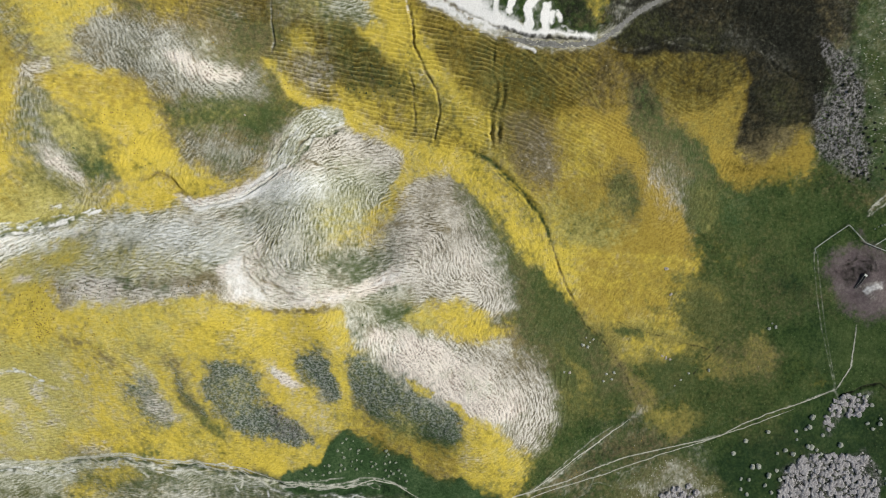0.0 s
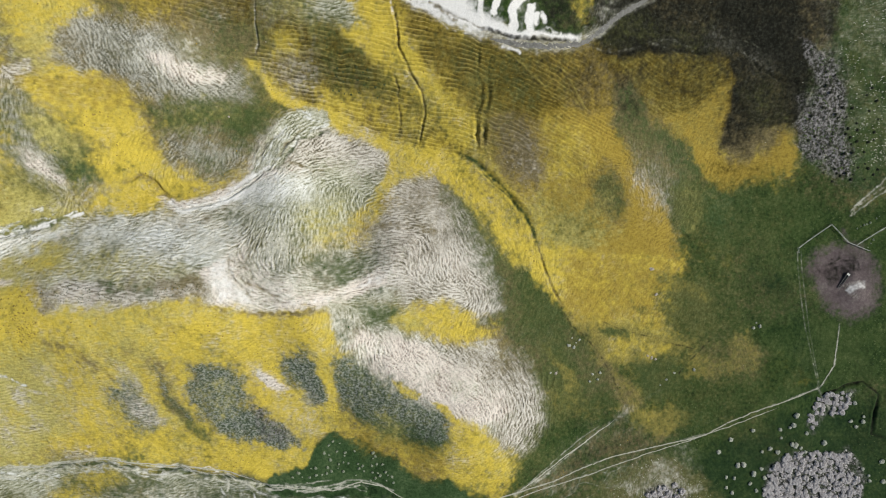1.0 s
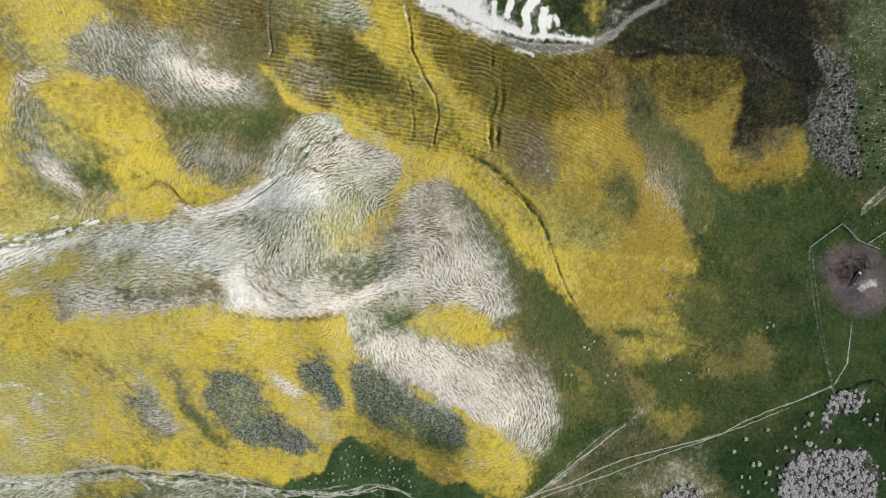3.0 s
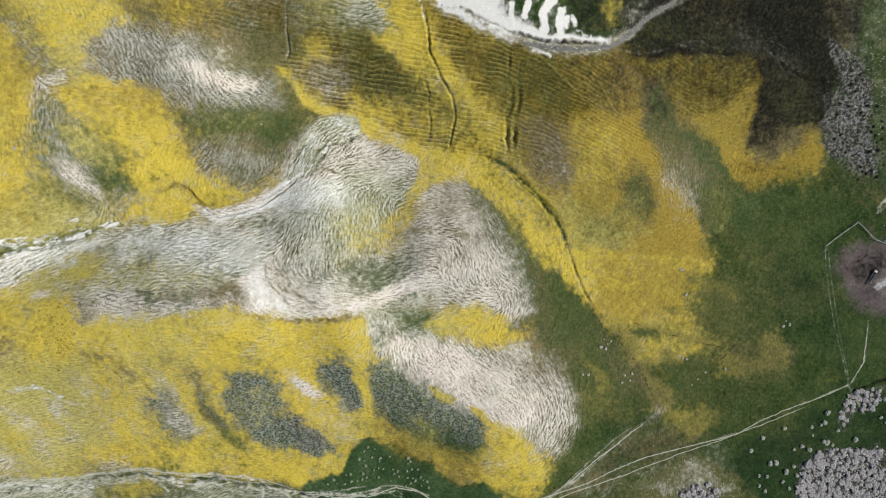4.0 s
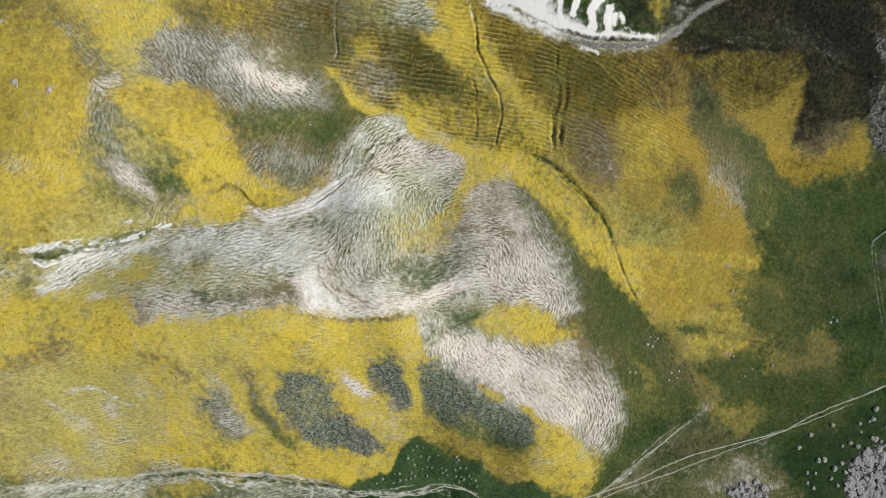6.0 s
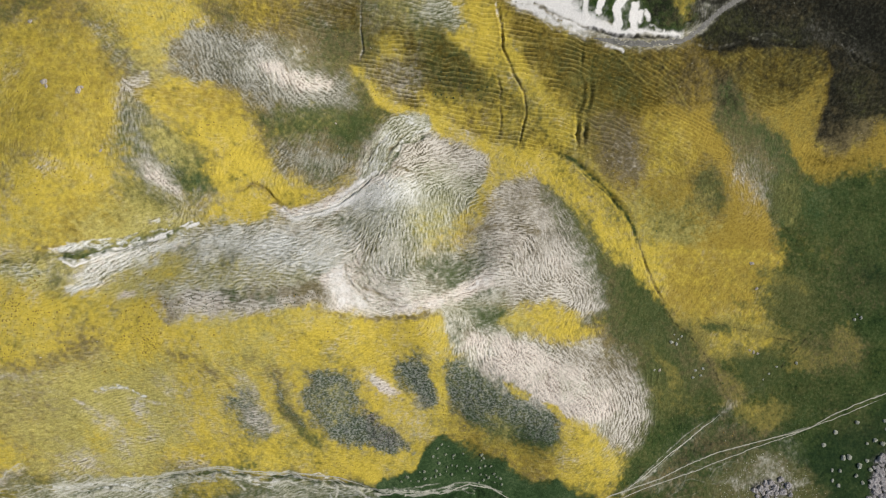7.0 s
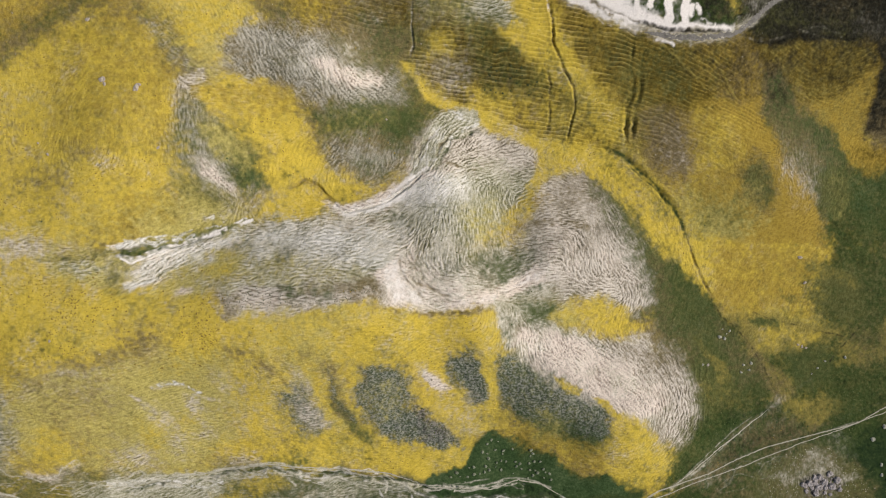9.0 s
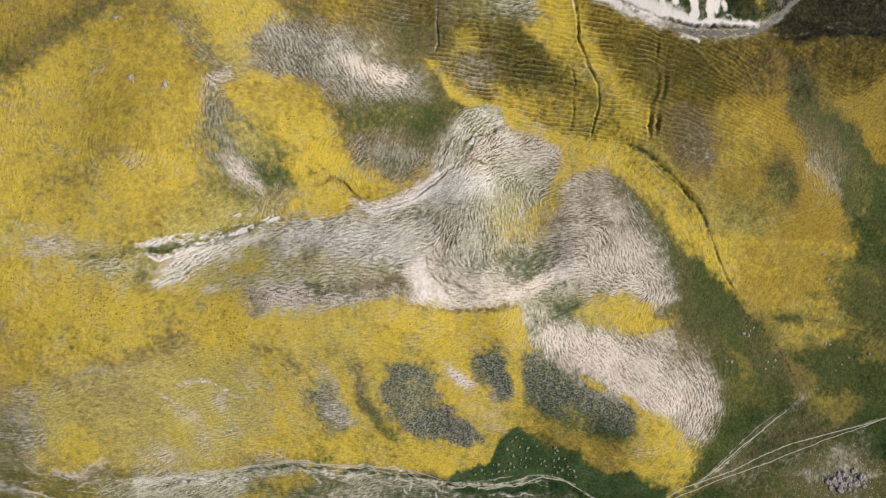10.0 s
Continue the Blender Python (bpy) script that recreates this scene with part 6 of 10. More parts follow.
patch("UMBER", 0.12, 6.8, 4, [(33.2, 80.2), (92.4, 81.7), (91.1, 73.6), (72.3, 71.2), (50.4, 67.6)])
patch("TAWNY", 0.15, 4.1, 4, [(40.5, 80.5), (92.4, 81.7), (90.9, 74.7), (75.3, 69), (67.9, 60.1), (62.3, 63.4), (50.9, 60.6)])
patch("MUSTARD", 0.3, 1.5, 2, [(73, 79.4), (88.9, 81.2), (119.1, 80.4), (122.4, 74.9), (122.3, 48.9), (109, 49.7), (93.8, 59.1), (82.1, 72.8)])
# umber and scrub darken spur and heath for the shade over this corner
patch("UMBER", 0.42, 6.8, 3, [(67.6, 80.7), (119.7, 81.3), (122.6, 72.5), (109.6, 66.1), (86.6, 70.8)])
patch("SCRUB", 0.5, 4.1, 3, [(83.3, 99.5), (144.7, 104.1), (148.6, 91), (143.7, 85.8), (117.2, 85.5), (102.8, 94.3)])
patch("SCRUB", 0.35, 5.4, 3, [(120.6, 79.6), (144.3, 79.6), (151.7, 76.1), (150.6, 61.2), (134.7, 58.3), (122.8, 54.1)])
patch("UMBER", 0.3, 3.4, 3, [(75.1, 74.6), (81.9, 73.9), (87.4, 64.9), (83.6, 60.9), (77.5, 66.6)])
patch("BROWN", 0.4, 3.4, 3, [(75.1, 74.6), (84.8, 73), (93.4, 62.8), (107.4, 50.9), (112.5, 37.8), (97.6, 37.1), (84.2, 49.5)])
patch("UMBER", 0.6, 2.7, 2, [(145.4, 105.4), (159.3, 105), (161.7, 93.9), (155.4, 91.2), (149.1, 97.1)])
patch("MOSS", 0.2, 3.4, 4, [(159.3, 105), (177.3, 105.7), (185.7, 50.2), (174.3, 50), (166.2, 80.3)])
patch("TAWNY", 0.5, 4.1, 3, [(-118.9, 59.6), (-95.4, 62.6), (-90.3, 56.2), (-97.9, 50.1), (-114, 51.6)])
patch("OLIVE", 0.5, 3.4, 3, [(-117.6, 46.9), (-110.1, 45.6), (-105, 40.6), (-106.3, 33.8), (-109.4, 35.8), (-113.1, 38.7)])
patch("OLIVE", 0.1, 3.4, 4, [(-85, 55.4), (-65.5, 59.8), (-57.1, 52.4), (-69.8, 47.6), (-82.7, 45.5)])
patch("BROWN", 0.35, 2.7, 3, [(-91, 53.9), (-83.4, 50), (-82.1, 38.7), (-87.3, 39.6)])
patch("MOSS", 0.4, 3.4, 3, [(-127.6, 37.4), (-122.7, 35.7), (-116, 28.7), (-109.2, 21.2), (-122.1, 20.8), (-129.1, 27.9)])
patch("FLOWER", 0.7, 4.1, 4, [(-180.1, 3.2), (-163.2, -5.2), (-142.7, -7.8), (-116, -10.5), (-111, -15.3), (-89.3, -15), (-91.3, -31.3), (-124.9, -29.1), (-137.5, -24.7), (-157.5, -27.7), (-180.8, -33.3)])
patch("PINK", 0.4, 3.4, 3, [(-179.9, 9.1), (-170.1, 9), (-168.1, 5.5), (-180.1, 3.2)])
patch("BROWN", 0.35, 3.4, 3, [(-159.5, -26.4), (-142.7, -23.2), (-137, -22.2), (-143.7, -28.3), (-157, -30.2)])
patch("BROWN", 0.25, 5.4, 4, [(-174.4, -32.5), (-146.8, -30.1), (-142.4, -46.2), (-157.5, -66.3), (-169.2, -60.5), (-174.4, -46.2)])
patch("MOSS", 0.25, 4.1, 4, [(-150, -41.4), (-139.4, -46.5), (-143.6, -63.3), (-154.1, -62.2)])
patch("PINK", 0.35, 2.7, 3, [(-129.3, -40.4), (-124.1, -41.9), (-126, -50.2), (-130.2, -48.6)])
patch("FLINT", 0.6, 2.7, 2.5, [(-49.5, 47), (-42.7, 55.7), (-33.8, 57.4), (-30.6, 55.7), (-37.7, 48.9), (-44, 40.7), (-50.7, 35.5)])
patch("SOD", 0.3, 2.7, 2.5, [(-47.7, 48.4), (-41.5, 55.1), (-33.8, 56.8), (-37.7, 50.2), (-44, 43.3)])
patch("PINK", 0.5, 4.1, 3, [(-33.9, 48.5), (-23.5, 48.4), (-12.5, 49.9), (-12.5, 43.5), (-26.2, 41.9), (-35.3, 42.5)])
patch("SOD", 0.5, 3.4, 3, [(77.2, 71.5), (84.5, 72), (91.2, 61), (107.6, 51.2), (115.3, 37.1), (106.3, 36.8), (91.8, 51.9), (81.1, 58.9)])
patch("UMBER", 0.3, 3.4, 3, [(76.3, 76.8), (84.8, 74.7), (89.8, 65.3), (86.2, 59.2), (79.9, 63.2)])
patch("GRASS", 0.6, 3.4, 3, [(120, 12.9), (133.3, 12), (132.3, 2.5), (120.5, 2.8)])
patch("MOSS", 0.5, 3.4, 3, [(102.5, 34.8), (115.9, 34.2), (116, 20.9), (105.2, 20.5)])
patch("MOSS", 0.2, 6.8, 5, [(105.6, 33), (152, 34.9), (156.6, 2.5), (146, -17), (111.8, -17.9)])
patch("CHALK", 0.45, 0.9, 1.2, [(174.5, -3.7), (177.5, -0.7), (182.4, -0.2), (182, -2.4), (178.2, -3.1), (176.1, -5.3)])
patch("MOSS", 0.4, 5.4, 5, [(25.9, 18.3), (41.2, 3.4), (46.5, -16.1), (33.8, -19.2), (25.7, -8.2), (30.5, 4.5)])
patch("MOSS", 0.45, 4.7, 5, [(44.3, -33.4), (55.8, -44.6), (60.5, -60.1), (53.1, -68.9), (41.3, -67.5), (50.9, -55.4), (49.6, -44.2)])
patch("SAGE", 0.4, 2.7, 4, [(-142, 2.8), (-114.7, 13.8), (-118.9, 5), (-133.4, -4.5), (-142, -4.9)])
patch("BROWN", 0.28, 6.8, 5, [(-4.1, 22.1), (19.5, 27.9), (41.4, -9.5), (32.6, -15.9), (14.9, -11.2), (6.2, 3.4)])
patch("MOSS", 0.25, 5.4, 5, [(14.8, 11.8), (32.3, 9.8), (42.5, -9.5), (32.6, -17), (19.1, -7.1)])
patch("PINK", 0.4, 4.1, 4, [(17.2, -32.3), (32.3, -39), (44, -44.9), (43.7, -55.2), (31.8, -57), (18.9, -49.2)])
patch("FLOWER", 0.35, 5.4, 5, [(-25.2, 53), (-4.2, 47.4), (-0.7, 34), (-7.9, 36.8), (-19, 45.9)])
patch("MUSTARD", 0.3, 4.1, 5, [(97.6, -19.6), (121.9, -22.5), (138.6, -23.6), (138.6, -36.4), (112.6, -35.3)])
patch("FLINT", 0.5, 5.4, 5, [(-2, 28.6), (17.3, 30.1), (41.3, -7.4), (38.2, -16), (19.2, -9.6), (8.3, 1.4)])
patch("SOD", 0.2, 4.1, 5, [(6.5, 26.6), (19.5, 26.8), (41.3, -7.4), (32.5, -12.7), (19.1, 5.5)])
patch("BROWN", 0.3, 3.4, 4, [(-1.9, -17.2), (7.5, -13.6), (19.2, -12.4), (29.3, -20.2), (27.1, -26.9), (10.8, -25.1)])
patch("CHALK", 0.3, 1, 1.5, [(-19.6, -8.2), (-9.2, -2.5), (-0.4, 1.4), (-8.1, -4.4)])
patch("MOSS", 0.35, 5.4, 5, [(37.8, -43.4), (55.3, -46.8), (57.7, -65.5), (41.1, -65.2), (34.4, -57.7)])
patch("MOSS", 0.35, 6.8, 5, [(26.8, 11.9), (41.2, 3.4), (46, -15), (31.5, -16.3)])
# cattle paths slanting over the north-eastern slope; umber lines paint their shadows
band("MUSTARD", 0.8, 0.25, 0.3, 0.5, [(34.4, 79.1), (39.8, 75.7), (47.6, 69.9), (56.6, 62.5), (62.7, 58.1)])
band("MUSTARD", 0.7, 0.22, 0.3, 0.5, [(43.7, 77), (51.4, 72.8), (59.5, 66.5), (65.3, 60.8)])
band("MUSTARD", 0.7, 0.22, 0.3, 0.5, [(54.6, 76.2), (60.3, 69.4), (66.4, 60.9)])
band("UMBER", 0.5, 0.22, 0.3, 0.5, [(33.8, 78.6), (39.2, 75.2), (47, 69.1), (56, 61.7)])
band("UMBER", 0.5, 0.2, 0.3, 0.5, [(54, 75.6), (59.5, 68.8), (65.6, 60.2)])
band("MUSTARD", 0.5, 0.22, 0.3, 0.5, [(61.9, 62.7), (71.3, 53), (81, 42), (87.4, 31.6)])
# head of the silver slope
patch("SAGE", 1, 1.5, 2, [(-51.1, 37.2), (-48.4, 46.7), (-42.3, 55.5), (-33.3, 58), (-27.6, 54.1), (-26.8, 50.9), (-35.2, 47.6), (-39.9, 44), (-42.5, 38.5), (-47.2, 34.2), (-52, 31.1)])
patch("SILVER", 0.3, 2.7, 2, [(-50.4, 38.3), (-47.2, 46.7), (-42.2, 51.3), (-38.3, 51.6), (-42.8, 42.7), (-47.3, 36.3)])
patch("PINK", 0.95, 2.7, 2, [(-38.7, 45.8), (-29.3, 49.5), (-22.7, 48.2), (-10.1, 45.2), (-5.2, 39.8), (-7.9, 32.4), (-22.6, 33.6), (-34.4, 36.9), (-39.7, 39.7)])
patch("SAGE", 0.9, 4.1, 3, [(-42.3, 35.3), (-22.6, 35.1), (-7.3, 34), (-10, 23.8), (-22.3, 17.3), (-30.9, 12.3), (-31.3, 1.2), (-47.8, 2.5), (-52.4, 12.6), (-49.3, 22.5)])
patch("STRAW", 0.6, 5.4, 3, [(-51.9, 17.9), (-33.9, 17.2), (-31.4, 1.5), (-47.7, -0.3)])
patch("SILVER", 0.35, 4.1, 2, [(-48, 31.1), (-32.8, 34.3), (-23, 32.5), (-30.7, 27.3), (-41.8, 27)])
patch("SOD", 0.35, 5.4, 3, [(-32.6, 28.6), (-23, 29.3), (-23.7, 17.7), (-32.9, 16.2)])
patch("OLIVE", 0.35, 5.4, 3, [(-31.4, 22.4), (-18.8, 26.3), (-22.6, 13.6), (-30, 11.3)])
patch("CHALK", 0.3, 1.5, 2, [(-61.7, -0.6), (-56.5, 2.7), (-54.7, -3), (-47.6, -9.7), (-32.8, -12.1), (-47.7, -13.2), (-58, -10.4)])
patch("SILVER", 0.9, 4.7, 2.5, [(-55.7, 26.6), (-42.1, 32), (-32.7, 31.7), (-34.3, 25.7), (-41.5, 22.6), (-52.4, 23.4)])
patch("SILVER", 1, 1.2, 1.5, [(-80.3, 21.8), (-74, 19.5), (-64.6, 22.1), (-53.8, 28.2), (-45.9, 30.3), (-47.2, 26.6), (-54.5, 24.2), (-63.7, 19.7), (-73.7, 17.6)])
patch("SILVER", 0.35, 6.8, 3, [(-49.9, 30.1), (-32.8, 33.9), (-28.6, 21.6), (-41.1, 17)])
patch("SOD", 0.5, 4.1, 2, [(-62.7, 19.3), (-54.2, 20.9), (-51.7, 15.4), (-58.1, 13.4)])
patch("CHALK", 0.65, 1, 1.5, [(-78.9, 21.1), (-73.6, 19.1), (-64.9, 21.6), (-53.7, 27), (-45.8, 29), (-53.5, 24.6), (-64.7, 20), (-73.8, 17.9)])
band("SILVER", 0.9, 0.5, 0.5, 1, [(-38.3, 57.8), (-33.3, 55.4), (-28.9, 53.7)])
band("SILVER", 0.9, 0.35, 0.4, 0.8, [(-48.5, 33.1), (-44.4, 37.4), (-42.4, 42.7), (-38.7, 45.8)])
band("SILVER", 0.9, 0.35, 0.4, 0.8, [(-51.2, 35.2), (-48.1, 40.4), (-45.9, 46.8), (-42.1, 50.7)])
braids("GRASS", 0.6, 0.25, [(-50.3, 36.2), (-47.6, 42.5), (-43.1, 49.1), (-35.3, 53.9)], 3, 1.5, 81)
braids("BROWN", 0.5, 0.25, [(-42.5, 37.4), (-27.1, 37.6), (-8.4, 39.3)], 4, 2.5, 82)
braids("SOD", 0.5, 0.25, [(-49.2, 20.9), (-37.7, 21.1), (-22.9, 24), (-12.5, 28.5)], 4, 3, 83)
braids("BROWN", 0.4, 0.22, [(-6.2, 13.7), (8.5, 15.9), (23.5, 11.8)], 4, 3, 84)
# western arm of the silver slope
patch("SAGE", 0.45, 4.1, 3, [(-112.7, 6.9), (-63, 9.1), (-60.7, -2), (-64.8, -4.2), (-92.8, -4.7), (-115.3, -3.1)])
patch("STRAW", 0.5, 4.1, 3, [(-105.3, 7.9), (-63, 9.1), (-61.7, -0.2), (-93.4, -2)])
patch("OLIVE", 0.35, 5.4, 3, [(-108.6, 6), (-95.9, 8), (-72.7, 3.5), (-71.8, -2.9), (-100.7, -2.1)])
patch("STRAW", 0.8, 4.1, 3, [(-104.9, 17.4), (-79.4, 17.7), (-59.9, 13), (-60.6, 5.3), (-76, 1.6), (-104, 3.3)])
patch("SILVER", 0.4, 3.4, 4, [(-90.6, 8.9), (-63.3, 11), (-52.8, 16.9), (-51.1, 9.2), (-63.9, 3.5)])
patch("SILVER", 0.45, 4.1, 4, [(-102.9, 15.5), (-63.8, 13.9), (-62.1, 3.5), (-79.4, 0.7), (-102.2, 3.3)])
patch("SILVER", 0.6, 3.4, 3, [(-96.8, 11.7), (-74.7, 12.8), (-63.2, 10.6), (-69.8, 7.2), (-93.8, 7)])
patch("SILVER", 0.6, 2.7, 3, [(-140.2, 3.2), (-129.1, 8.7), (-106.6, 16.1), (-114.6, 6.9), (-126.5, 3.2), (-134.4, -3.1), (-142.3, -2.1)])
patch("OLIVE", 0.85, 3.4, 3, [(-123, 3.2), (-116.3, 6), (-109.2, 4.7), (-107.7, -0.3), (-113.8, -1.8), (-121.5, -1.3)])
patch("OLIVE", 0.75, 4.1, 3, [(-132, -3.1), (-121.5, -1.3), (-117.6, -8.3), (-126.2, -9.2), (-132.7, -6.6)])
patch("FLOWER", 0.4, 4.1, 3, [(-122.3, 4.1), (-112.1, 4.7), (-111.5, -0.4), (-119.8, -0.8)])
patch("SILVER", 0.8, 1, 1.5, [(-143.4, -4.8), (-133.8, -2.6), (-133.5, -3.6), (-141.5, -6)])
patch("ASH", 0.8, 1.2, 1.5, [(-128.4, -7.1), (-122.8, -5.4), (-121.5, -6.8), (-127.1, -8.9)])
patch("SAGE", 0.6, 4.1, 3, [(-120.3, -4.9), (-93, -3.8), (-94.3, -7.3), (-116, -7.5)])
patch("PINK", 0.9, 2.7, 2.5, [(-115.6, -7.5), (-99.9, -6), (-78.4, -7.3), (-61.3, -6), (-59.6, -10.3), (-78.3, -10.6), (-90.5, -13.6), (-102.8, -13.6), (-109.8, -15.9), (-113.4, -12.7)])
patch("SOD", 0.7, 2.7, 3, [(-95, -4.9), (-87.5, -4.5), (-86.3, -7.3), (-92.4, -8.2)])
patch("SOD", 0.6, 2.7, 3, [(-83.4, -6.6), (-77.6, -5.9), (-77.5, -9.1), (-82.1, -9.5)])
patch("BROWN", 0.6, 2.7, 3, [(-114, -8.3), (-106, -7.4), (-104.5, -12.7), (-110.7, -14.5)])
patch("BROWN", 0.55, 4.1, 3, [(-77, -3.8), (-61.5, -2.9), (-59.6, -10.3), (-71.5, -11)])
patch("ASH", 0.5, 2.7, 2.5, [(-104.8, -9.1), (-92.4, -8.7), (-94, -11.2), (-102.8, -11.8)])
# pale rim along the southern foot
patch("ASH", 1, 1.2, 1.5, [(-64.7, -1.1), (-59.4, 2.7), (-56.6, 3.8), (-55.4, -2.1), (-51.1, -6.8), (-44.9, -9.8), (-35.6, -11.3), (-23.4, -8), (-12.2, -3.2), (-2, 0.9), (-0.8, -3.1), (-13.8, -8), (-23.3, -12.6), (-32.5, -14.1), (-47.8, -13.9), (-58, -11.7), (-60.3, -6.1)])
patch("SILVER", 0.5, 4.1, 2, [(-61.9, 1.6), (-56.5, 3.5), (-55.4, -3), (-47.6, -8.8), (-54.6, -10.5), (-59.7, -5.7)])
patch("STRAW", 0.8, 3.4, 2.5, [(-55, 1.6), (-40.4, 1.6), (-29.4, -2.3), (-32.8, -8.9), (-44, -7.9), (-51.2, -4.9)])
patch("ASH", 0.5, 4.1, 2, [(-53.1, -0.3), (-44.1, -0.3), (-36.5, -7.9), (-45.8, -7.8)])
patch("SOD", 0.45, 4.1, 3, [(-31.4, 2.5), (-14.3, 5), (-10.2, 1.3), (-22.1, -2.6), (-31.2, -2.3)])
band("BROWN", 0.35, 0.5, 0.6, 1, [(-56, 3.5), (-55.4, -2.1), (-51.2, -5.9), (-48.4, -10.6)])
band("BROWN", 0.9, 0.8, 0.7, 1.5, [(-59.7, -13.1), (-47.8, -14.7), (-32.9, -14.8), (-29.2, -13.8)])
patch("CHALK", 0.4, 1.2, 1.5, [(-61.7, -0.6), (-57.6, 2.4), (-56.1, -2.1), (-51.1, -7.7), (-47.7, -12), (-57.1, -10.4)])
patch("CHALK", 0.35, 1.5, 1.5, [(-32.8, -11.4), (-21.9, -8.8), (-10.2, -3.2), (-2, -0.3), (-13.2, -7.2), (-23.7, -11.8)])
# eastern shoulder
patch("FLINT", 0.5, 2.7, 2.5, [(-4.9, 28.1), (8.7, 35.7), (17.8, 30.1), (26.3, 17.9), (19.2, 11.8), (-2, 13.7)])
patch("PINK", 0.8, 2.7, 2.5, [(-4.9, 28.1), (1.2, 33.4), (8.7, 35.7), (17.8, 30.1), (26.3, 17.9), (34.1, 6), (41.8, -7.8), (40.4, -14.3), (30.4, -16.9), (15.3, -12.3), (2.2, -10), (-6.1, -3.1), (-9.9, 11.2)])
patch("ASH", 0.35, 5.4, 3, [(-9.9, 14.7), (2.1, 13.7), (10.5, 7.5), (8.4, -2.8), (-2, -0.7), (-8.2, 5.4)])
patch("ASH", 0.3, 5.4, 3, [(13.7, 6.5), (25.6, 6.6), (30.1, -7.2), (19.1, -2.9)])
patch("BROWN", 0.35, 5.4, 3, [(-2, 31.9), (8.7, 34.9), (17.3, 28.5), (15, 19.2), (2.2, 20.1)])
band("BROWN", 0.5, 1.2, 1.5, 2, [(-12, 15.4), (-2, 16.2), (11, 15.9)])
patch("SOD", 0.4, 5.4, 3, [(18.3, 22.5), (27, 17.2), (41.8, -7.8), (40.4, -14.9), (32.4, -7.3), (25.7, 7.6)])
patch("PINK", 0.6, 4.1, 3, [(-22.7, 15.6), (-10.3, 18.9), (-9.2, 7.5), (-18.4, 6.4)])
patch("FLOWER", 0.85, 1.7, 2.5, [(6.1, 38.7), (-0.7, 32.5), (-7, 26), (-12.9, 19.6), (-19.7, 16.1), (-17.1, 21.2), (-12.1, 27.7), (-3.1, 36.4)])
patch("FLOWER", 0.35, 4.1, 2.5, [(-17.1, 21.7), (-13.5, 19.1), (-22.2, 11.9), (-27.6, 6.4), (-32.4, 4.2), (-29, 9.3), (-23.7, 15.6)])
patch("FLOWER", 0.35, 4.1, 2, [(-17.4, 12.8), (-12.4, 12.8), (-12.7, 8.3), (-16.5, 8.2)])
patch("TAWNY", 0.35, 4.1, 3, [(-15.6, 18.9), (-7.2, 25.3), (-4.1, 23.8), (-10.3, 17.9), (-14.5, 12.6)])
patch("OLIVE", 0.25, 5.4, 3, [(-34, 20.2), (-22.9, 28.3), (-21.7, 17.8), (-28.9, 6.4)])
patch("SOD", 0.35, 4.1, 3, [(-33.2, 3.1), (-22.4, 5), (-13.4, 7.8), (-4.5, 9.5), (-3.7, 3.8), (-13.2, -0.3), (-23, -4.1), (-30.8, -3.2)])
patch("MOSS", 0.55, 3.4, 3, [(12.6, 34.5), (20.6, 30.1), (31.4, 17.3), (42.4, 3.4), (44.1, -12.8), (38, -11.7), (33.4, 3.4), (25.8, 12.9), (17.8, 20.7)])
patch("SOD", 0.35, 4.1, 3, [(15.2, 32.2), (20.6, 30.1), (31.4, 17.3), (42.4, 2.3), (41.3, -7.4), (32.3, 7.7), (22.6, 20.4)])
patch("ASH", 0.8, 1.2, 1.5, [(-21.9, -8.4), (-10.2, -2.1), (-0.8, 2.2), (0.5, -0.7), (-7.7, -5.6), (-19, -10.5)])
patch("CHALK", 0.35, 1, 1.5, [(-20, -8.5), (-9.2, -2.5), (-1.2, 0.9), (-8.5, -4.4)])
patch("SAGE", 0.55, 5.4, 3, [(-34, 39.1), (-10.5, 38.2), (-10.4, 23.2), (-32.2, 20.3)])
patch("STRAW", 0.5, 5.4, 3, [(-55.9, 11.1), (-37.1, 11.2), (-31.2, -1.3), (-40.3, -6), (-53, -2.1)])
patch("ASH", 0.45, 4.1, 2.5, [(-56.9, 3.5), (-40.3, -0.3), (-32.8, -8.9), (-49.4, -7.8)])
# neck and lobe
patch("SAGE", 0.8, 4.1, 2.5, [(-23.7, -11.8), (-1.9, -10.9), (6.4, -15.3), (-1.9, -20.3), (-14.1, -19.7), (-21.8, -17.2)])
patch("SOD", 0.8, 3.4, 2.5, [(-13.7, -15.1), (-5, -11.9), (2.2, -14.4), (-0.8, -20.4), (-9.1, -19)])
patch("STRAW", 0.9, 2.7, 2, [(-23.7, -13.1), (-14.1, -15.7), (-10.1, -23.1), (-1.9, -21.8), (8.7, -24.9), (10.8, -32.1), (-1.8, -31.5), (-14, -31), (-20.8, -24.2)])
patch("ASH", 1, 2.7, 2, [(-13.1, -20.8), (-1.9, -23), (11.2, -28.4), (19.7, -34.8), (32.7, -41), (41.6, -45.7), (41.6, -52.9), (32.2, -56.4), (19.3, -51.6), (10.6, -45.3), (-0.8, -41.4), (-9, -33.6), (-16.4, -26.3)])
patch("PINK", 0.9, 4.1, 3, [(11.2, -25.1), (30.5, -27), (46.6, -35.6), (55.3, -47.2), (56.7, -59.9), (50.6, -65.9), (39.3, -64.9), (36.8, -59.7), (41.8, -54), (39.8, -43.5), (19.8, -32.8)])
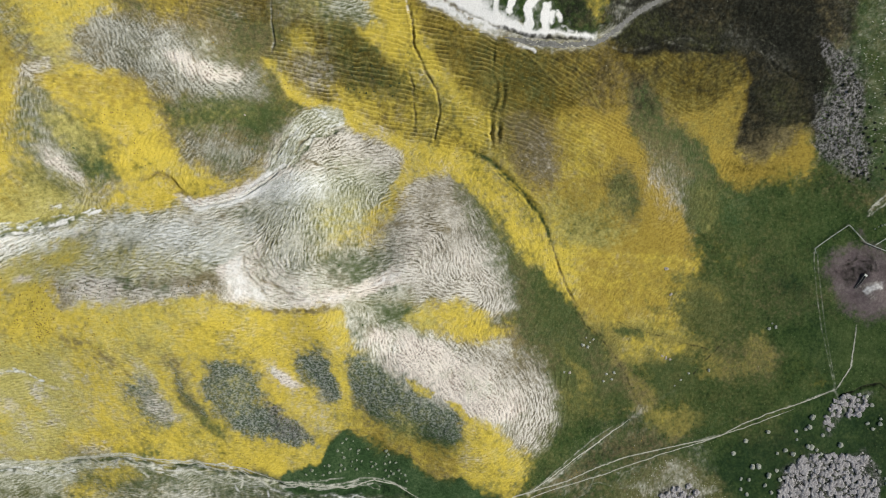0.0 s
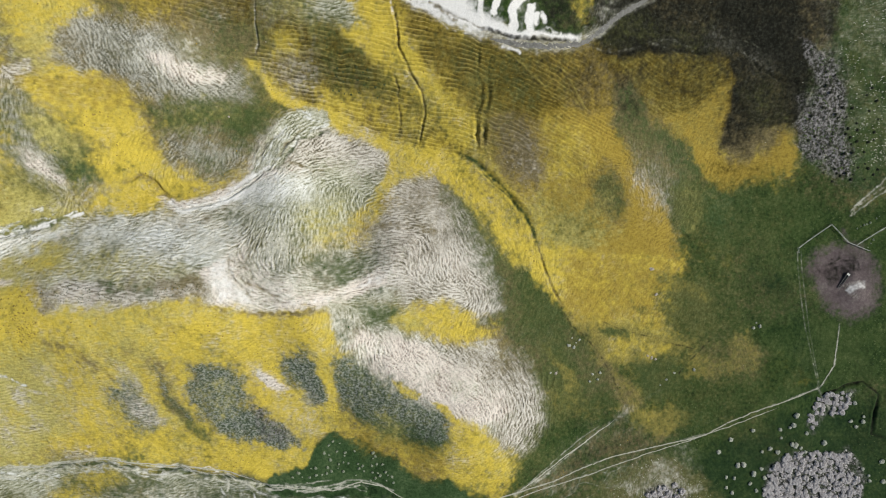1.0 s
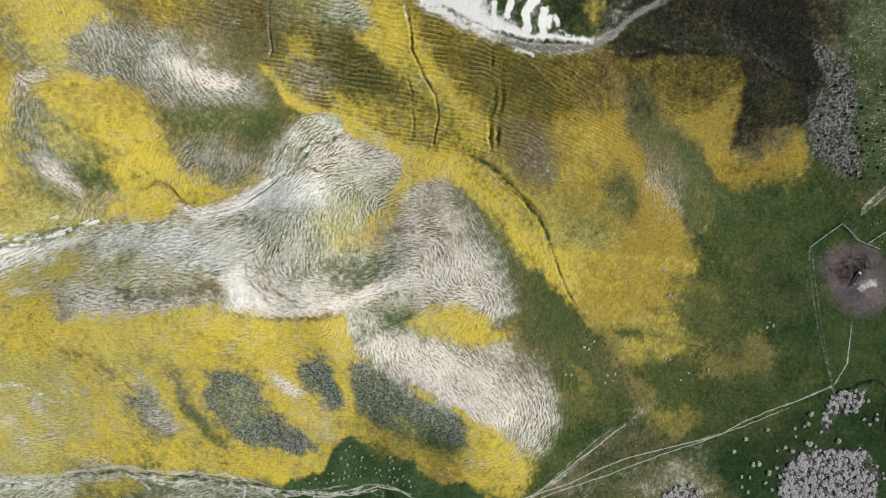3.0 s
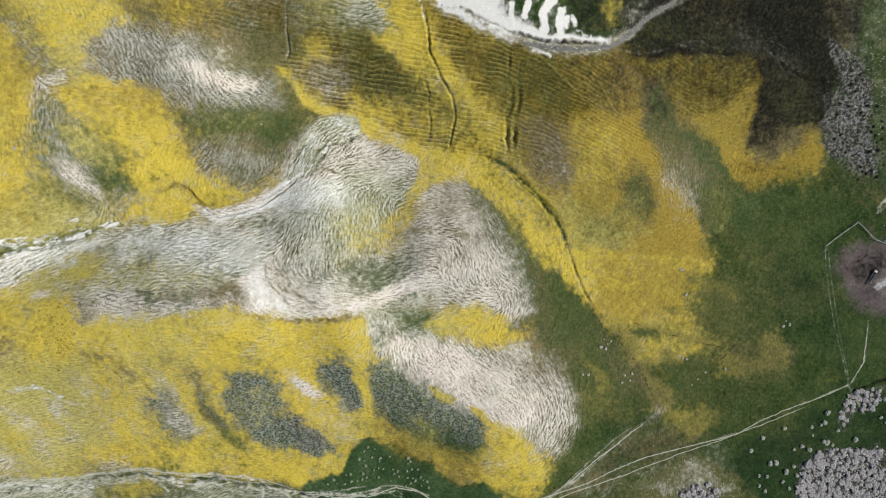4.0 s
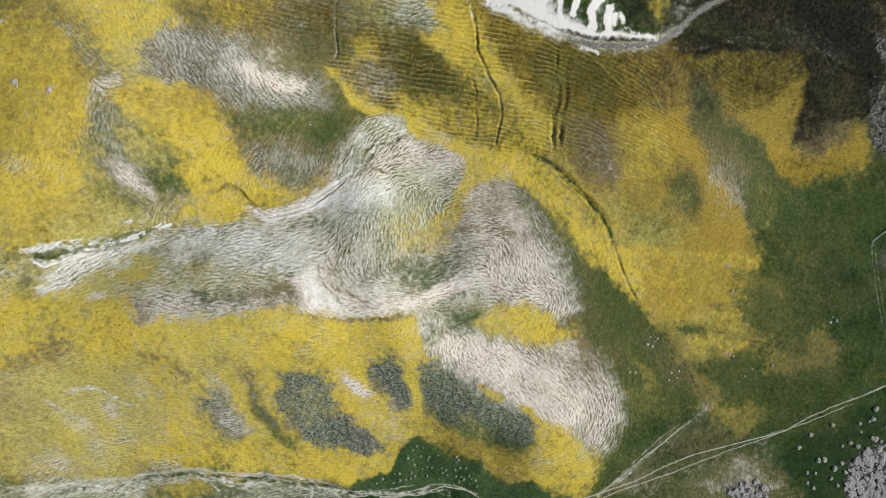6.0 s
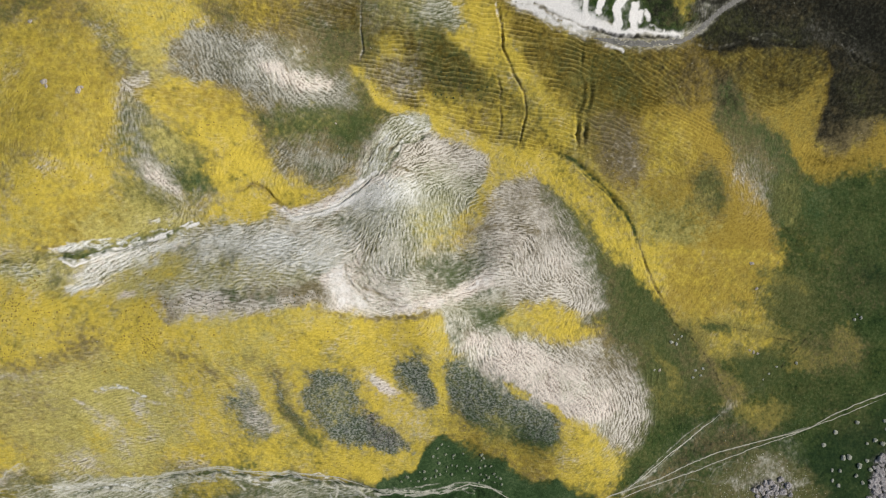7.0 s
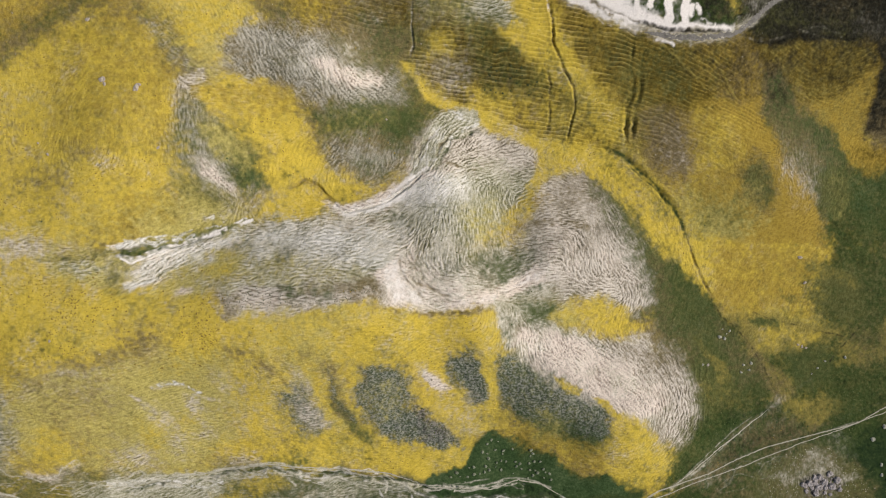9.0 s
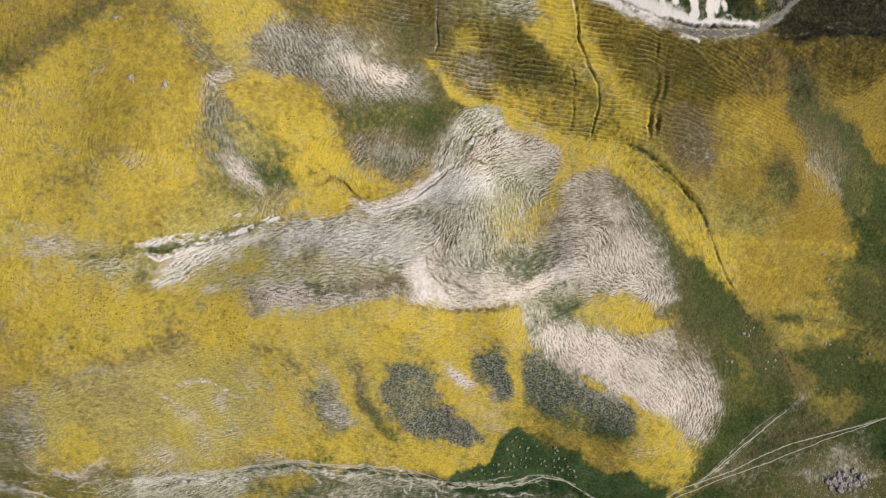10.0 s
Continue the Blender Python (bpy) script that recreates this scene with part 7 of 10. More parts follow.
patch("SOD", 0.3, 5.4, 3, [(41.6, -33.3), (53, -42.3), (59.5, -55.7), (53.1, -68.4), (48.2, -65.6), (52.8, -50.9)])
patch("BROWN", 0.35, 5.4, 3, [(19.4, -26.7), (41.6, -31.2), (50.6, -42.2), (41.3, -41.6), (23.7, -32.6)])
patch("FLOWER", 0.8, 3.5, 2.5, [(-1.5, -18), (6.8, -14.2), (15.3, -11.9), (24.1, -15.3), (29.8, -21.9), (27.8, -26.1), (15.5, -26.5), (4.9, -22.9)])
patch("OLIVE", 0.5, 2.7, 2, [(-1.9, -17.2), (5.4, -14.4), (8.7, -21.7), (3.4, -22)])
patch("FLOWER", 0.95, 0.8, 1.5, [(-2.6, -39.8), (1.2, -41.1), (8.9, -45), (8.1, -47.4), (1.3, -44.7)])
patch("FLOWER", 0.9, 0.8, 1.5, [(12.3, -48), (17.9, -49.4), (22.1, -54.4), (20, -56), (15.8, -51.8)])
# lilac-grey patches and the flowers round them
patch("FLOWER", 0.85, 4.1, 3, [(-76.7, -12.8), (-32.9, -15.2), (-27.3, -16.2), (-21.8, -24.2), (-23.9, -31.4), (-41.3, -28.3), (-59.9, -31.3), (-72.7, -32.9), (-79.9, -41.6), (-77.2, -24.3)])
patch("FLOWER", 0.7, 4.1, 3, [(-66.7, -28.8), (-52.9, -32.8), (-50.2, -43.1), (-41.7, -34.4), (-41.4, -30.1), (-59.2, -26)])
patch("OLIVE", 0.3, 6.8, 4, [(-104.5, -14.5), (-75, -13.7), (-77.1, -28.4), (-103.2, -27.8)])
patch("PINK", 0.35, 3.4, 2, [(-62.5, -21.8), (-58.7, -21.9), (-59.2, -26), (-62.3, -25.9)])
patch("PHACELIA", 0.7, 3.5, 4, [(-23.9, -32.5), (-11.6, -31.1), (-3.9, -40.4), (8.9, -45.4), (18.5, -55.4), (18.3, -62), (10.9, -61.1), (-1.2, -56.5), (-10, -59.7), (-14.6, -55.1), (-19.1, -52.8), (-22.2, -44.8)])
patch("OLIVE", 0.06, 4.1, 4, [(-23.9, -32.5), (-11.6, -31.1), (18.5, -55.4), (10.9, -61.1), (-19.1, -52.8)])
patch("SOD", 0.12, 4.1, 4, [(-24, -34.6), (-11.6, -33.1), (18.6, -56.4), (10.9, -61.1), (-19.1, -52.8)])
patch("CLOVER", 0.6, 4.1, 3, [(-15.2, -53.9), (-1.7, -55.8), (17.5, -62), (16.4, -70), (5.3, -69.1), (-7.4, -64.9), (-13.1, -59.8)])
patch("OLIVE", 0.4, 4.1, 3, [(-7.9, -52.5), (4.6, -59.1), (2.7, -66.4), (-7.9, -62.1)])
patch("PHACELIA", 0.65, 3.2, 3.5, [(-41.5, -31.2), (-33.5, -28.8), (-28.7, -34.5), (-26.7, -43.6), (-28.2, -51.9), (-31.5, -52.4), (-36.8, -43.6), (-40.1, -39.4)])
patch("FLOWER", 0.95, 1.2, 1.5, [(-30.7, -31.8), (-23.4, -30.3), (-22.2, -44.8), (-21.5, -59.9), (-35.2, -64.3), (-39.1, -57.3), (-34.8, -52.8), (-27.6, -51.9), (-26.3, -43.6), (-28.3, -34.5)])
patch("PHACELIA", 0.65, 3.5, 4, [(-73.3, -39.6), (-64.2, -35.5), (-58.6, -34.5), (-52.2, -40.7), (-52.1, -47.1), (-44.8, -56.6), (-34.9, -66.6), (-37.1, -70.3), (-45.7, -66.8), (-51.7, -64.2), (-55.5, -60.4), (-65.6, -61.4), (-69.9, -54.1), (-71.9, -46.5)])
patch("OLIVE", 0.2, 3.4, 2.5, [(-68, -42.1), (-57.5, -40.4), (-54.7, -49.7), (-63, -55.1), (-68.3, -50.2)])
patch("LILAC", 0.45, 1.5, 2, [(-52.2, -48), (-44.8, -56.6), (-36.4, -66.6), (-43.6, -66.4), (-51.6, -62.6)])
patch("PHACELIA", 0.55, 4.1, 2.5, [(-98.1, -42.3), (-92.5, -42), (-89, -45.8), (-83.5, -51.9), (-85.7, -58.2), (-92.9, -60.2), (-96.6, -54)])
patch("PINK", 0.45, 3.4, 2.5, [(-92.9, -42.2), (-88.4, -46.3), (-83.5, -51.9), (-85.2, -57.7), (-90.7, -56.3), (-92.7, -49.2)])
band("PHACELIA", 0.55, 1, 1, 2.5, [(-82.5, -35.2), (-80.6, -40.4), (-78.3, -47.4), (-73.6, -54)])
band("SOD", 0.25, 2, 1.8, 2, [(-79.7, -45.1), (-74.8, -55.8), (-70, -64.3)])
patch("PINK", 0.35, 5.4, 3, [(-42.4, -43.4), (-34.6, -48.2), (-33, -59.8), (-41.3, -59.5)])
patch("ASH", 1, 1, 1.2, [(-49.4, -35), (-44, -37.9), (-42, -43.4), (-46.3, -42.6), (-48.7, -39.1)])
patch("PINK", 0.4, 2.7, 2, [(-52, -33.5), (-48.3, -33.1), (-46.9, -38.7), (-50, -40.8)])
patch("FLOWER", 1, 3.4, 3, [(-121.9, -61.2), (-104.9, -62.8), (-79.9, -63.9), (-51.8, -66.1), (-35.4, -70.1), (-35.6, -75.9), (-52.7, -80.9), (-68.9, -74), (-85.1, -74), (-108.1, -70.8), (-123.7, -68.3)])
patch("FLOWER", 0.75, 5.4, 4, [(-107.6, -27.8), (-96.8, -36.5), (-99.3, -45.5), (-95.1, -62), (-114.3, -61.4), (-115.7, -45.1)])
# south-western slope
patch("OLIVE", 0.5, 6.8, 4, [(-144.9, -27), (-110.2, -27.7), (-112.4, -40.6), (-121.9, -61.2), (-134.3, -72.8), (-159.9, -70.4)])
patch("FLOWER", 0.5, 4.1, 3, [(-144.9, -52.6), (-139.2, -55.5), (-141.1, -64.8), (-148.2, -65.4)])
patch("FLOWER", 0.5, 4.1, 3, [(-136.4, -48.8), (-128.3, -50.4), (-131.9, -57.2), (-137.9, -56.7)])
patch("PINK", 0.6, 2.7, 2.5, [(-129.3, -42.1), (-125.8, -42.2), (-125.8, -48.2), (-129.7, -49.2)])
patch("PINK", 0.5, 2.7, 2.5, [(-127.4, -50.5), (-123.5, -56.4), (-123.8, -61.1), (-128.1, -59.7)])
patch("PINK", 0.45, 2.7, 2.5, [(-141.7, -42.8), (-137.7, -47.6), (-135.5, -54.6), (-139.7, -54.3), (-142.3, -47.2)])
patch("PINK", 0.4, 4.1, 3, [(-137.9, -56.7), (-132.2, -58.3), (-132.7, -66.7), (-138, -66.3)])
patch("PINK", 0.5, 4.1, 3, [(-152.7, -58.9), (-144.5, -64.5), (-145.3, -73.1), (-160.3, -71.6)])
band("SILVER", 1, 0.8, 0.6, 1.2, [(-138.8, -38.9), (-134.6, -37.2), (-131.6, -36.5), (-127.9, -38.1), (-124.4, -40.9)])
band("ASH", 0.6, 0.6, 0.6, 1, [(-123.4, -43.1), (-118.2, -44.3)])
band("ASH", 0.6, 0.6, 0.6, 1, [(-145.2, -41), (-143.4, -43.3)])
band("BROWN", 0.55, 1, 1.2, 1.5, [(-112.2, -25.3), (-104.1, -27.8), (-98.6, -33.2), (-95.6, -38.8)])
band("BROWN", 0.4, 0.8, 1, 1.5, [(-111, -27.7), (-104.1, -30.9), (-100.4, -36.4)])
patch("BROWN", 0.5, 4.1, 3, [(-143.5, -18.7), (-133.8, -18), (-132.5, -24.5), (-137.9, -29.3), (-145.2, -28)])
patch("BROWN", 0.4, 3.4, 2.5, [(-128.2, -11.8), (-121.4, -11.8), (-120.4, -18.1), (-125.5, -18.1)])
patch("FLOWER", 0.8, 4.1, 3, [(-140.8, -10), (-115.4, -10.1), (-113.3, -16.3), (-104.8, -18.1), (-104, -23.8), (-128.4, -24.6), (-132.2, -18)])
patch("PINK", 0.6, 2.7, 2, [(-118.8, -68.5), (-109.4, -66.6), (-109.3, -72), (-117.7, -72.8)])
patch("SOD", 0.5, 2.7, 2.5, [(-108.7, -68), (-90.1, -67.4), (-89.9, -73.6), (-106.4, -72.7)])
# wash along the south
patch("SOD", 0.4, 3.4, 3, [(-125.2, -74.7), (-104.3, -72.7), (-77.5, -77.4), (-48.5, -81.9), (-48.8, -87.7), (-127.7, -85.7)])
patch("SAGE", 0.7, 2.7, 3, [(-160.7, -72.8), (-125.1, -74.5), (-113.6, -78.1), (-127.7, -85.7), (-163.8, -82.5)])
patch("FLOWER", 0.6, 2.7, 2.5, [(-115.6, -77.7), (-100.8, -76.1), (-98.7, -81.2), (-114.8, -83.8)])
patch("SAGE", 0.6, 3.4, 3, [(-87.8, -79.6), (-65.3, -80.7), (-52.9, -85.2), (-86.8, -86.9)])
patch("CLOVER", 1, 1, 1.5, [(-48.4, -80.9), (-44.1, -77.6), (-35.6, -76.4), (-30.3, -66.8), (-26.4, -61.7), (-21.8, -61.8), (-19.3, -65.7), (-15.3, -63.2), (-11.7, -66.9), (-6.5, -72), (-1.5, -69.5), (3.8, -76.5), (9.4, -79.6), (20.5, -78.9), (28.4, -82), (28.1, -87.9), (-48.8, -87.7)])
patch("FLOWER", 1, 2.7, 2, [(11.7, -73.6), (19.2, -64.3), (22.7, -56.1), (34, -59), (38, -66.1), (42.8, -70.7), (44.8, -79.2), (40.1, -84.1), (29, -85), (21.2, -79.9)])
patch("TAWNY", 0.55, 4.1, 2.5, [(-3.6, -64.3), (9, -66), (17.5, -70.4), (15.7, -78), (9.3, -78.2), (0.7, -71.3)])
patch("TAWNY", 0.6, 4.1, 2.5, [(-22.6, -59.9), (-7.9, -64.5), (-3.6, -70.3), (-10, -69.2), (-18.4, -62.2)])
# green hollow and the plain
patch("GRASS", 0.8, 4.1, 3, [(106.6, 12.4), (118.4, 12.5), (155.5, -16.4), (155.6, -47.8), (128.4, -65.6), (65, -80.4), (53.3, -75.3), (60, -60.1), (87.5, -52.1), (76, -34.2), (107.8, -25.4), (104.1, -12)])
patch("GRASS", 0.8, 3.4, 3, [(37, 2.7), (48.3, -0.1), (58.7, -10.9), (65.6, -21), (75.2, -28.5), (84.6, -43.2), (88.4, -51.5), (77.1, -52.2), (56.1, -73.1), (43.2, -85.5), (41.1, -81.4), (55.8, -60.2), (54.1, -42.3), (42.8, -29.4), (37.2, -18.6)])
patch("SOD", 0.55, 4.1, 3, [(37, 2.7), (48.3, -0.1), (58.7, -10.9), (65.6, -21), (75.2, -28.5), (86.5, -46.9), (75.2, -52.2), (61.8, -50.8), (54.1, -42.3), (42.8, -29.4), (37.2, -18.6)])
patch("BROWN", 0.3, 2.7, 3, [(37, 2.7), (42.6, 0.9), (45.7, -18.8), (41, -21.4), (37.2, -18.6)])
patch("BROWN", 0.4, 3.4, 4, [(61.8, -21.8), (77.1, -32.1), (81.8, -43.2), (73.4, -46.7), (68.6, -34.7)])
patch("BROWN", 0.5, 4.1, 3, [(37.3, -21.3), (54.3, -28), (56.2, -35.3), (48.3, -38.5), (37.2, -29.2)])
patch("MUSTARD", 0.6, 1.5, 2.5, [(55.2, -28.9), (61, -32.7), (68.6, -37.5), (70, -45.7), (65.7, -45.5), (61, -37.2)])
patch("MUSTARD", 0.35, 4.1, 4, [(54, -45), (68.6, -45.6), (78.1, -52.2), (60.8, -55.2)])
patch("FLOWER", 0.95, 2.7, 3, [(51.2, 7.9), (110.1, 7.7), (108.3, 3.2), (102.7, 0.5), (103.9, -5), (98.3, -9.5), (102.3, -18.7), (95.7, -19.6), (88.2, -18.6), (78.8, -19.4), (68.4, -22), (61.6, -11.9), (54.9, -3.7)])
patch("MOSS", 0.22, 5.4, 4, [(65.1, 2.5), (102.3, 7.8), (102.3, -18.7), (78.8, -19.4)])
patch("TAWNY", 0.6, 4.1, 4, [(65, 7.9), (110.1, 7.7), (108.3, 3.2), (101.8, 0.5), (98.3, -9.5), (102.3, -18.7), (88.2, -18.6), (78.8, -19.4), (68.4, -22), (61.6, -11.9)])
patch("SOD", 0.45, 1.5, 3, [(89.9, -11.7), (95.6, -11.8), (97.6, -16.8), (91.9, -17.7)])
patch("MOSS", 0.5, 2.7, 3, [(97, 1.4), (104.6, 0.5), (102.8, -3.2), (98.1, -3.1)])
patch("MOSS", 0.75, 4.1, 4, [(101.7, 1.4), (118, -6), (124.7, -16.1), (118.2, -22.5), (110.7, -23.4), (103.2, -18.7), (99.3, -10.4)])
patch("MUSTARD", 0.45, 3.4, 4, [(102.7, -0.4), (112.3, -3.2), (119, -10.6), (112.4, -8.7), (104.8, -5)])
patch("MOSS", 0.5, 4.1, 4, [(75, -19.3), (115.4, -28.9), (111.7, -32.5), (79, -34.9)])
patch("MUSTARD", 0.6, 3.4, 3, [(65.5, -19.2), (76.9, -18.4), (90.1, -22.3), (103.3, -24.2), (115.4, -28.9), (111.7, -32.5), (97.7, -32.4), (90.2, -33.2), (79, -34.9), (75.2, -28.5)])
patch("FLOWER", 0.55, 2.7, 3, [(78.9, -25.8), (90.2, -25), (105.2, -27.9), (103.3, -31.6), (90.2, -31.4), (79.9, -32.2)])
patch("SOD", 0.75, 1.2, 2, [(76, -21.2), (82.6, -21.7), (90.1, -24.1), (89.2, -25.9), (79.8, -25.8)])
patch("BROWN", 0.7, 2.7, 2.5, [(75.2, -28.5), (79.9, -32.2), (90.2, -43.3), (95.8, -50.7), (90.2, -53.4), (85.6, -46.9), (79, -37.7)])
patch("MUSTARD", 0.4, 3.4, 3, [(78, -32.2), (84.6, -37.7), (94, -43.4), (97.7, -54.4), (92.1, -53.4), (86.5, -44.2)])
patch("SOD", 0.6, 4.1, 3, [(90.2, -33.2), (108.9, -34.4), (111.7, -39.9), (108.9, -47.2), (97.7, -47.1), (92.1, -40.6)])
patch("MOSS", 0.4, 4.1, 3, [(92.1, -34.2), (108.9, -35.3), (105.1, -47.1), (97.7, -46.1)])
patch("MUSTARD", 0.7, 2.7, 4, [(127.5, -23.5), (132.2, -19.8), (136.8, -24.5), (140.5, -30.9), (136.7, -36.4), (129.3, -33.6)])
patch("MUSTARD", 0.6, 2.7, 4, [(115.4, -31.7), (127.5, -31.7), (138.6, -38.2), (131.1, -40), (120, -38.1), (112.6, -38.1)])
patch("BROWN", 0.35, 4.1, 3, [(116.3, -27.1), (127.5, -21.7), (138.6, -23.6), (143.2, -30.9), (140.4, -40.1), (121.9, -40.9)])
patch("MUSTARD", 0.3, 3.4, 3, [(91.1, -55.2), (103.2, -54.4), (112.5, -58.2), (110.6, -61.8), (95.8, -62.6)])
patch("MUSTARD", 0.5, 3.4, 4, [(90.2, -53.1), (97.7, -50.5), (107, -51.5), (112.5, -54.3), (110.6, -59.7), (101.3, -63.3), (93.9, -62.3)])
patch("FLOWER", 0.22, 2.7, 4, [(94, -52.2), (99.5, -51.4), (103.2, -55.1), (97.6, -56.9)])
patch("BROWN", 0.45, 4.1, 3, [(75.2, -63.8), (86.5, -58.5), (97.6, -65.1), (108.8, -62.5), (98.5, -68.7), (82.7, -73), (68.6, -77.2), (63.8, -75.2)])
patch("UMBER", 0.25, 4.1, 3, [(69.5, -69.9), (86.4, -63.1), (97.6, -66.9), (84.5, -72.2), (71.4, -76.4)])
patch("BROWN", 0.5, 3.4, 3, [(49.7, -82.7), (61.9, -76), (65.8, -80.8), (54.6, -87.7), (43.4, -88.6)])
patch("BROWN", 0.45, 3.4, 3, [(80.8, -84), (95.7, -73.3), (108.7, -72.5), (121.6, -80), (127.3, -89.3), (121.8, -94.8), (84.5, -94.1)])
patch("MOSS", 0.6, 3.4, 3, [(75.2, -84.7), (97.6, -71.5), (108.7, -70.7), (124.4, -81.8), (127.4, -94.9), (75.2, -93.9)])
patch("STRAW", 0.32, 1.5, 4, [(81.7, -83.1), (93.8, -80.1), (103.1, -73.4), (107.7, -74.3), (115.1, -81.7), (121.6, -84.6), (112.4, -89.1), (97.5, -88.8), (90.1, -86)])
patch("LILAC", 0.6, 1.5, 2.5, [(97.5, -85.2), (106.8, -82.5), (115.1, -85.4), (114.2, -90.9), (99.3, -91.6)])
band("UMBER", 0.6, 0.3, 0.35, 0.5, [(52.1, 9.7), (56.3, -1), (60.7, -11.9), (65.6, -20.1), (70.4, -23.8), (77.1, -30.3), (83.7, -41.4), (88.4, -50.6)])
band("UMBER", 0.55, 0.25, 0.35, 0.5, [(78.8, -18.5), (86.4, -22.2), (93.9, -23.7), (103.3, -26.1), (114.5, -28.9)])
band("MUSTARD", 0.7, 0.25, 0.35, 0.5, [(79.7, -17.6), (87.3, -21.1), (94.8, -22.8), (104.2, -25.1), (114.5, -28)])
band("UMBER", 0.6, 0.3, 0.35, 0.6, [(109.8, -38), (114.5, -32.6), (120.1, -26.2), (125.6, -21.6)])
patch("MOSS", 0.3, 5.4, 4, [(37, 2.7), (48.3, -0.1), (75.2, -28.5), (86.5, -46.9), (75.2, -52.2), (46.8, -81.8), (54.1, -42.3), (37.2, -18.6)])
patch("MOSS", 0.25, 6.8, 4, [(108.2, 5.9), (131.2, -1.5), (145, -47.4), (144.8, -62.1), (112.4, -67.3), (103.3, -47.1), (118.2, -22.5)])
patch("PINK", 0.12, 1.5, 2, [(84.6, -54.8), (90.2, -50.4), (94, -51.3), (86.5, -57.6)])
patch("PINK", 0.6, 4.1, 3, [(42.8, -30.9), (49.4, -34.7), (53.9, -47.3), (52.7, -58.8), (45.8, -66.1), (39.9, -67.2), (44.5, -55.2), (42.4, -39.6)])
patch("MOSS", 0.35, 5.4, 4, [(51.4, -33), (59.9, -43.2), (59.8, -59.4), (50, -69.4), (42.1, -70.4), (51.7, -58.6), (53.9, -47.3)])
# chalk wash and the green flat beyond it
patch("GRASS", 0.9, 1.5, 1.5, [(-2.8, 101.8), (64.1, 104.2), (65.1, 94), (61.9, 86.8), (59.5, 84.6), (36.9, 84.3), (33.7, 85.9), (28.6, 88.6), (23.7, 89.2), (21.5, 94.9), (6.9, 98.4)])
patch("UMBER", 0.6, 4.1, 3, [(46.1, 101.6), (62.5, 102.6), (61.4, 87.7), (46.8, 86.8)])
patch("FLOWER", 0.6, 2.7, 2, [(57.8, 99), (64.3, 97.7), (63.5, 89.8), (59.5, 91.5)])
patch("STRAW", 0.5, 2.7, 2, [(-2.7, 94), (9, 90), (25, 84.1), (37.1, 82.2), (59.6, 83.5), (67.8, 88.3), (66, 83.4), (58, 79.3), (39.5, 78.7), (25.1, 81.9), (7.1, 87.9)])
patch("CHALK", 1, 0.7, 1.2, [(-4.7, 100.1), (19.4, 100.3), (21.5, 94.9), (21, 90.9), (23.9, 88.5), (27, 88.6), (33.8, 85.6), (40.9, 84.4), (59.9, 84.6), (60, 83.7), (39, 83), (31, 83.3), (24.9, 84.4), (17, 86.7), (9, 89.6), (1.2, 92.8)])
band("CHALK", 1, 1, 0.5, 1.5, [(25.5, 92.8), (25.1, 87.8)])
band("CHALK", 1, 1.4, 0.5, 1.5, [(31.5, 94.8), (30.1, 89.7)])
band("CHALK", 1, 1.6, 0.5, 1.5, [(39.9, 95.6), (36.9, 89), (36.9, 83.9)])
band("CHALK", 1, 1.2, 0.5, 1.5, [(43.6, 93.2), (42.9, 84.8)])
band("CHALK", 1, 0.9, 0.5, 1.2, [(44.9, 90.7), (45.1, 87.4)])
band("CHALK", 1, 0.9, 0.5, 1.2, [(47.1, 91.4), (47.9, 88.3)])
band("CHALK", 0.9, 0.6, 0.4, 1.5, [(48.9, 86), (54.2, 85)])
band("CHALK", 0.8, 0.7, 0.6, 1, [(3.1, 91.7), (13, 87.5), (23, 84.1)])
band("CHALK", 0.8, 0.5, 0.5, 1, [(34.3, 79.8), (38.1, 78.6), (40, 77.8)])
band("SCRUB", 0.7, 0.6, 0.5, 0.8, [(25.9, 84.8), (35, 83.2), (49.3, 82.3), (59.6, 83.2)])
band("BROWN", 0.7, 0.6, 0.6, 1, [(2.1, 93.5), (10.9, 91), (17.9, 86.8)])
band("STRAW", 0.25, 1.2, 1, 1, [(34.2, 81.1), (47.6, 79.4), (59.9, 80.7)])

# ---- washed-out cuts ----
gully([(-44.6, 34.3), (-38.3, 46.5), (-27, 50.8)], 1.3, 0.7, "GRASS", 0.6, 0.8)
gully([(-49.8, 36.2), (-49.5, 43.5), (-42.4, 50.4)], 1.2, 0.6, "BROWN", 0.5, 1)
gully([(-161.2, -80.7), (-146.5, -78.7), (-105, -73.6), (-86.8, -76.6), (-62.7, -80.5), (-48.1, -85.6), (-24.4, -87.2), (-13.6, -83.7), (3.9, -90.8)], 1.0, 1.0, "MEADOW", 0.6, 1.6)
gully([(-168.8, 3.5), (-147.2, 5.8), (-139.6, 6.1), (-127.2, 8.9), (-116, 13.2)], 0.7, 0.9, "MEADOW", 0.4, 1.4)
gully([(-22.5, -14.9), (-29.5, -15.5), (-49.7, -14.6)], 0.5, 0.8, "BROWN", 0.5, 1)
gully([(40.1, -44.5), (38, -52.5), (30.5, -55)], 0.35, 0.6, "ASH", 0.4, 0.4)
gully([(28.5, 83.9), (39.5, 82.3), (50.5, 82.5), (60.2, 83.3)], 0.8, 0.5, "SCRUB", 0.6, 0.5)
gully([(9.6, 91.4), (21.4, 86.7), (29.4, 84.1)], 0.5, 0.4, "BROWN", 0.6, 0.8)
gully([(-44, 37.5), (-42, 45.1), (-34.8, 51.8)], 1.0, 0.5, "BROWN", 0.5, 1)
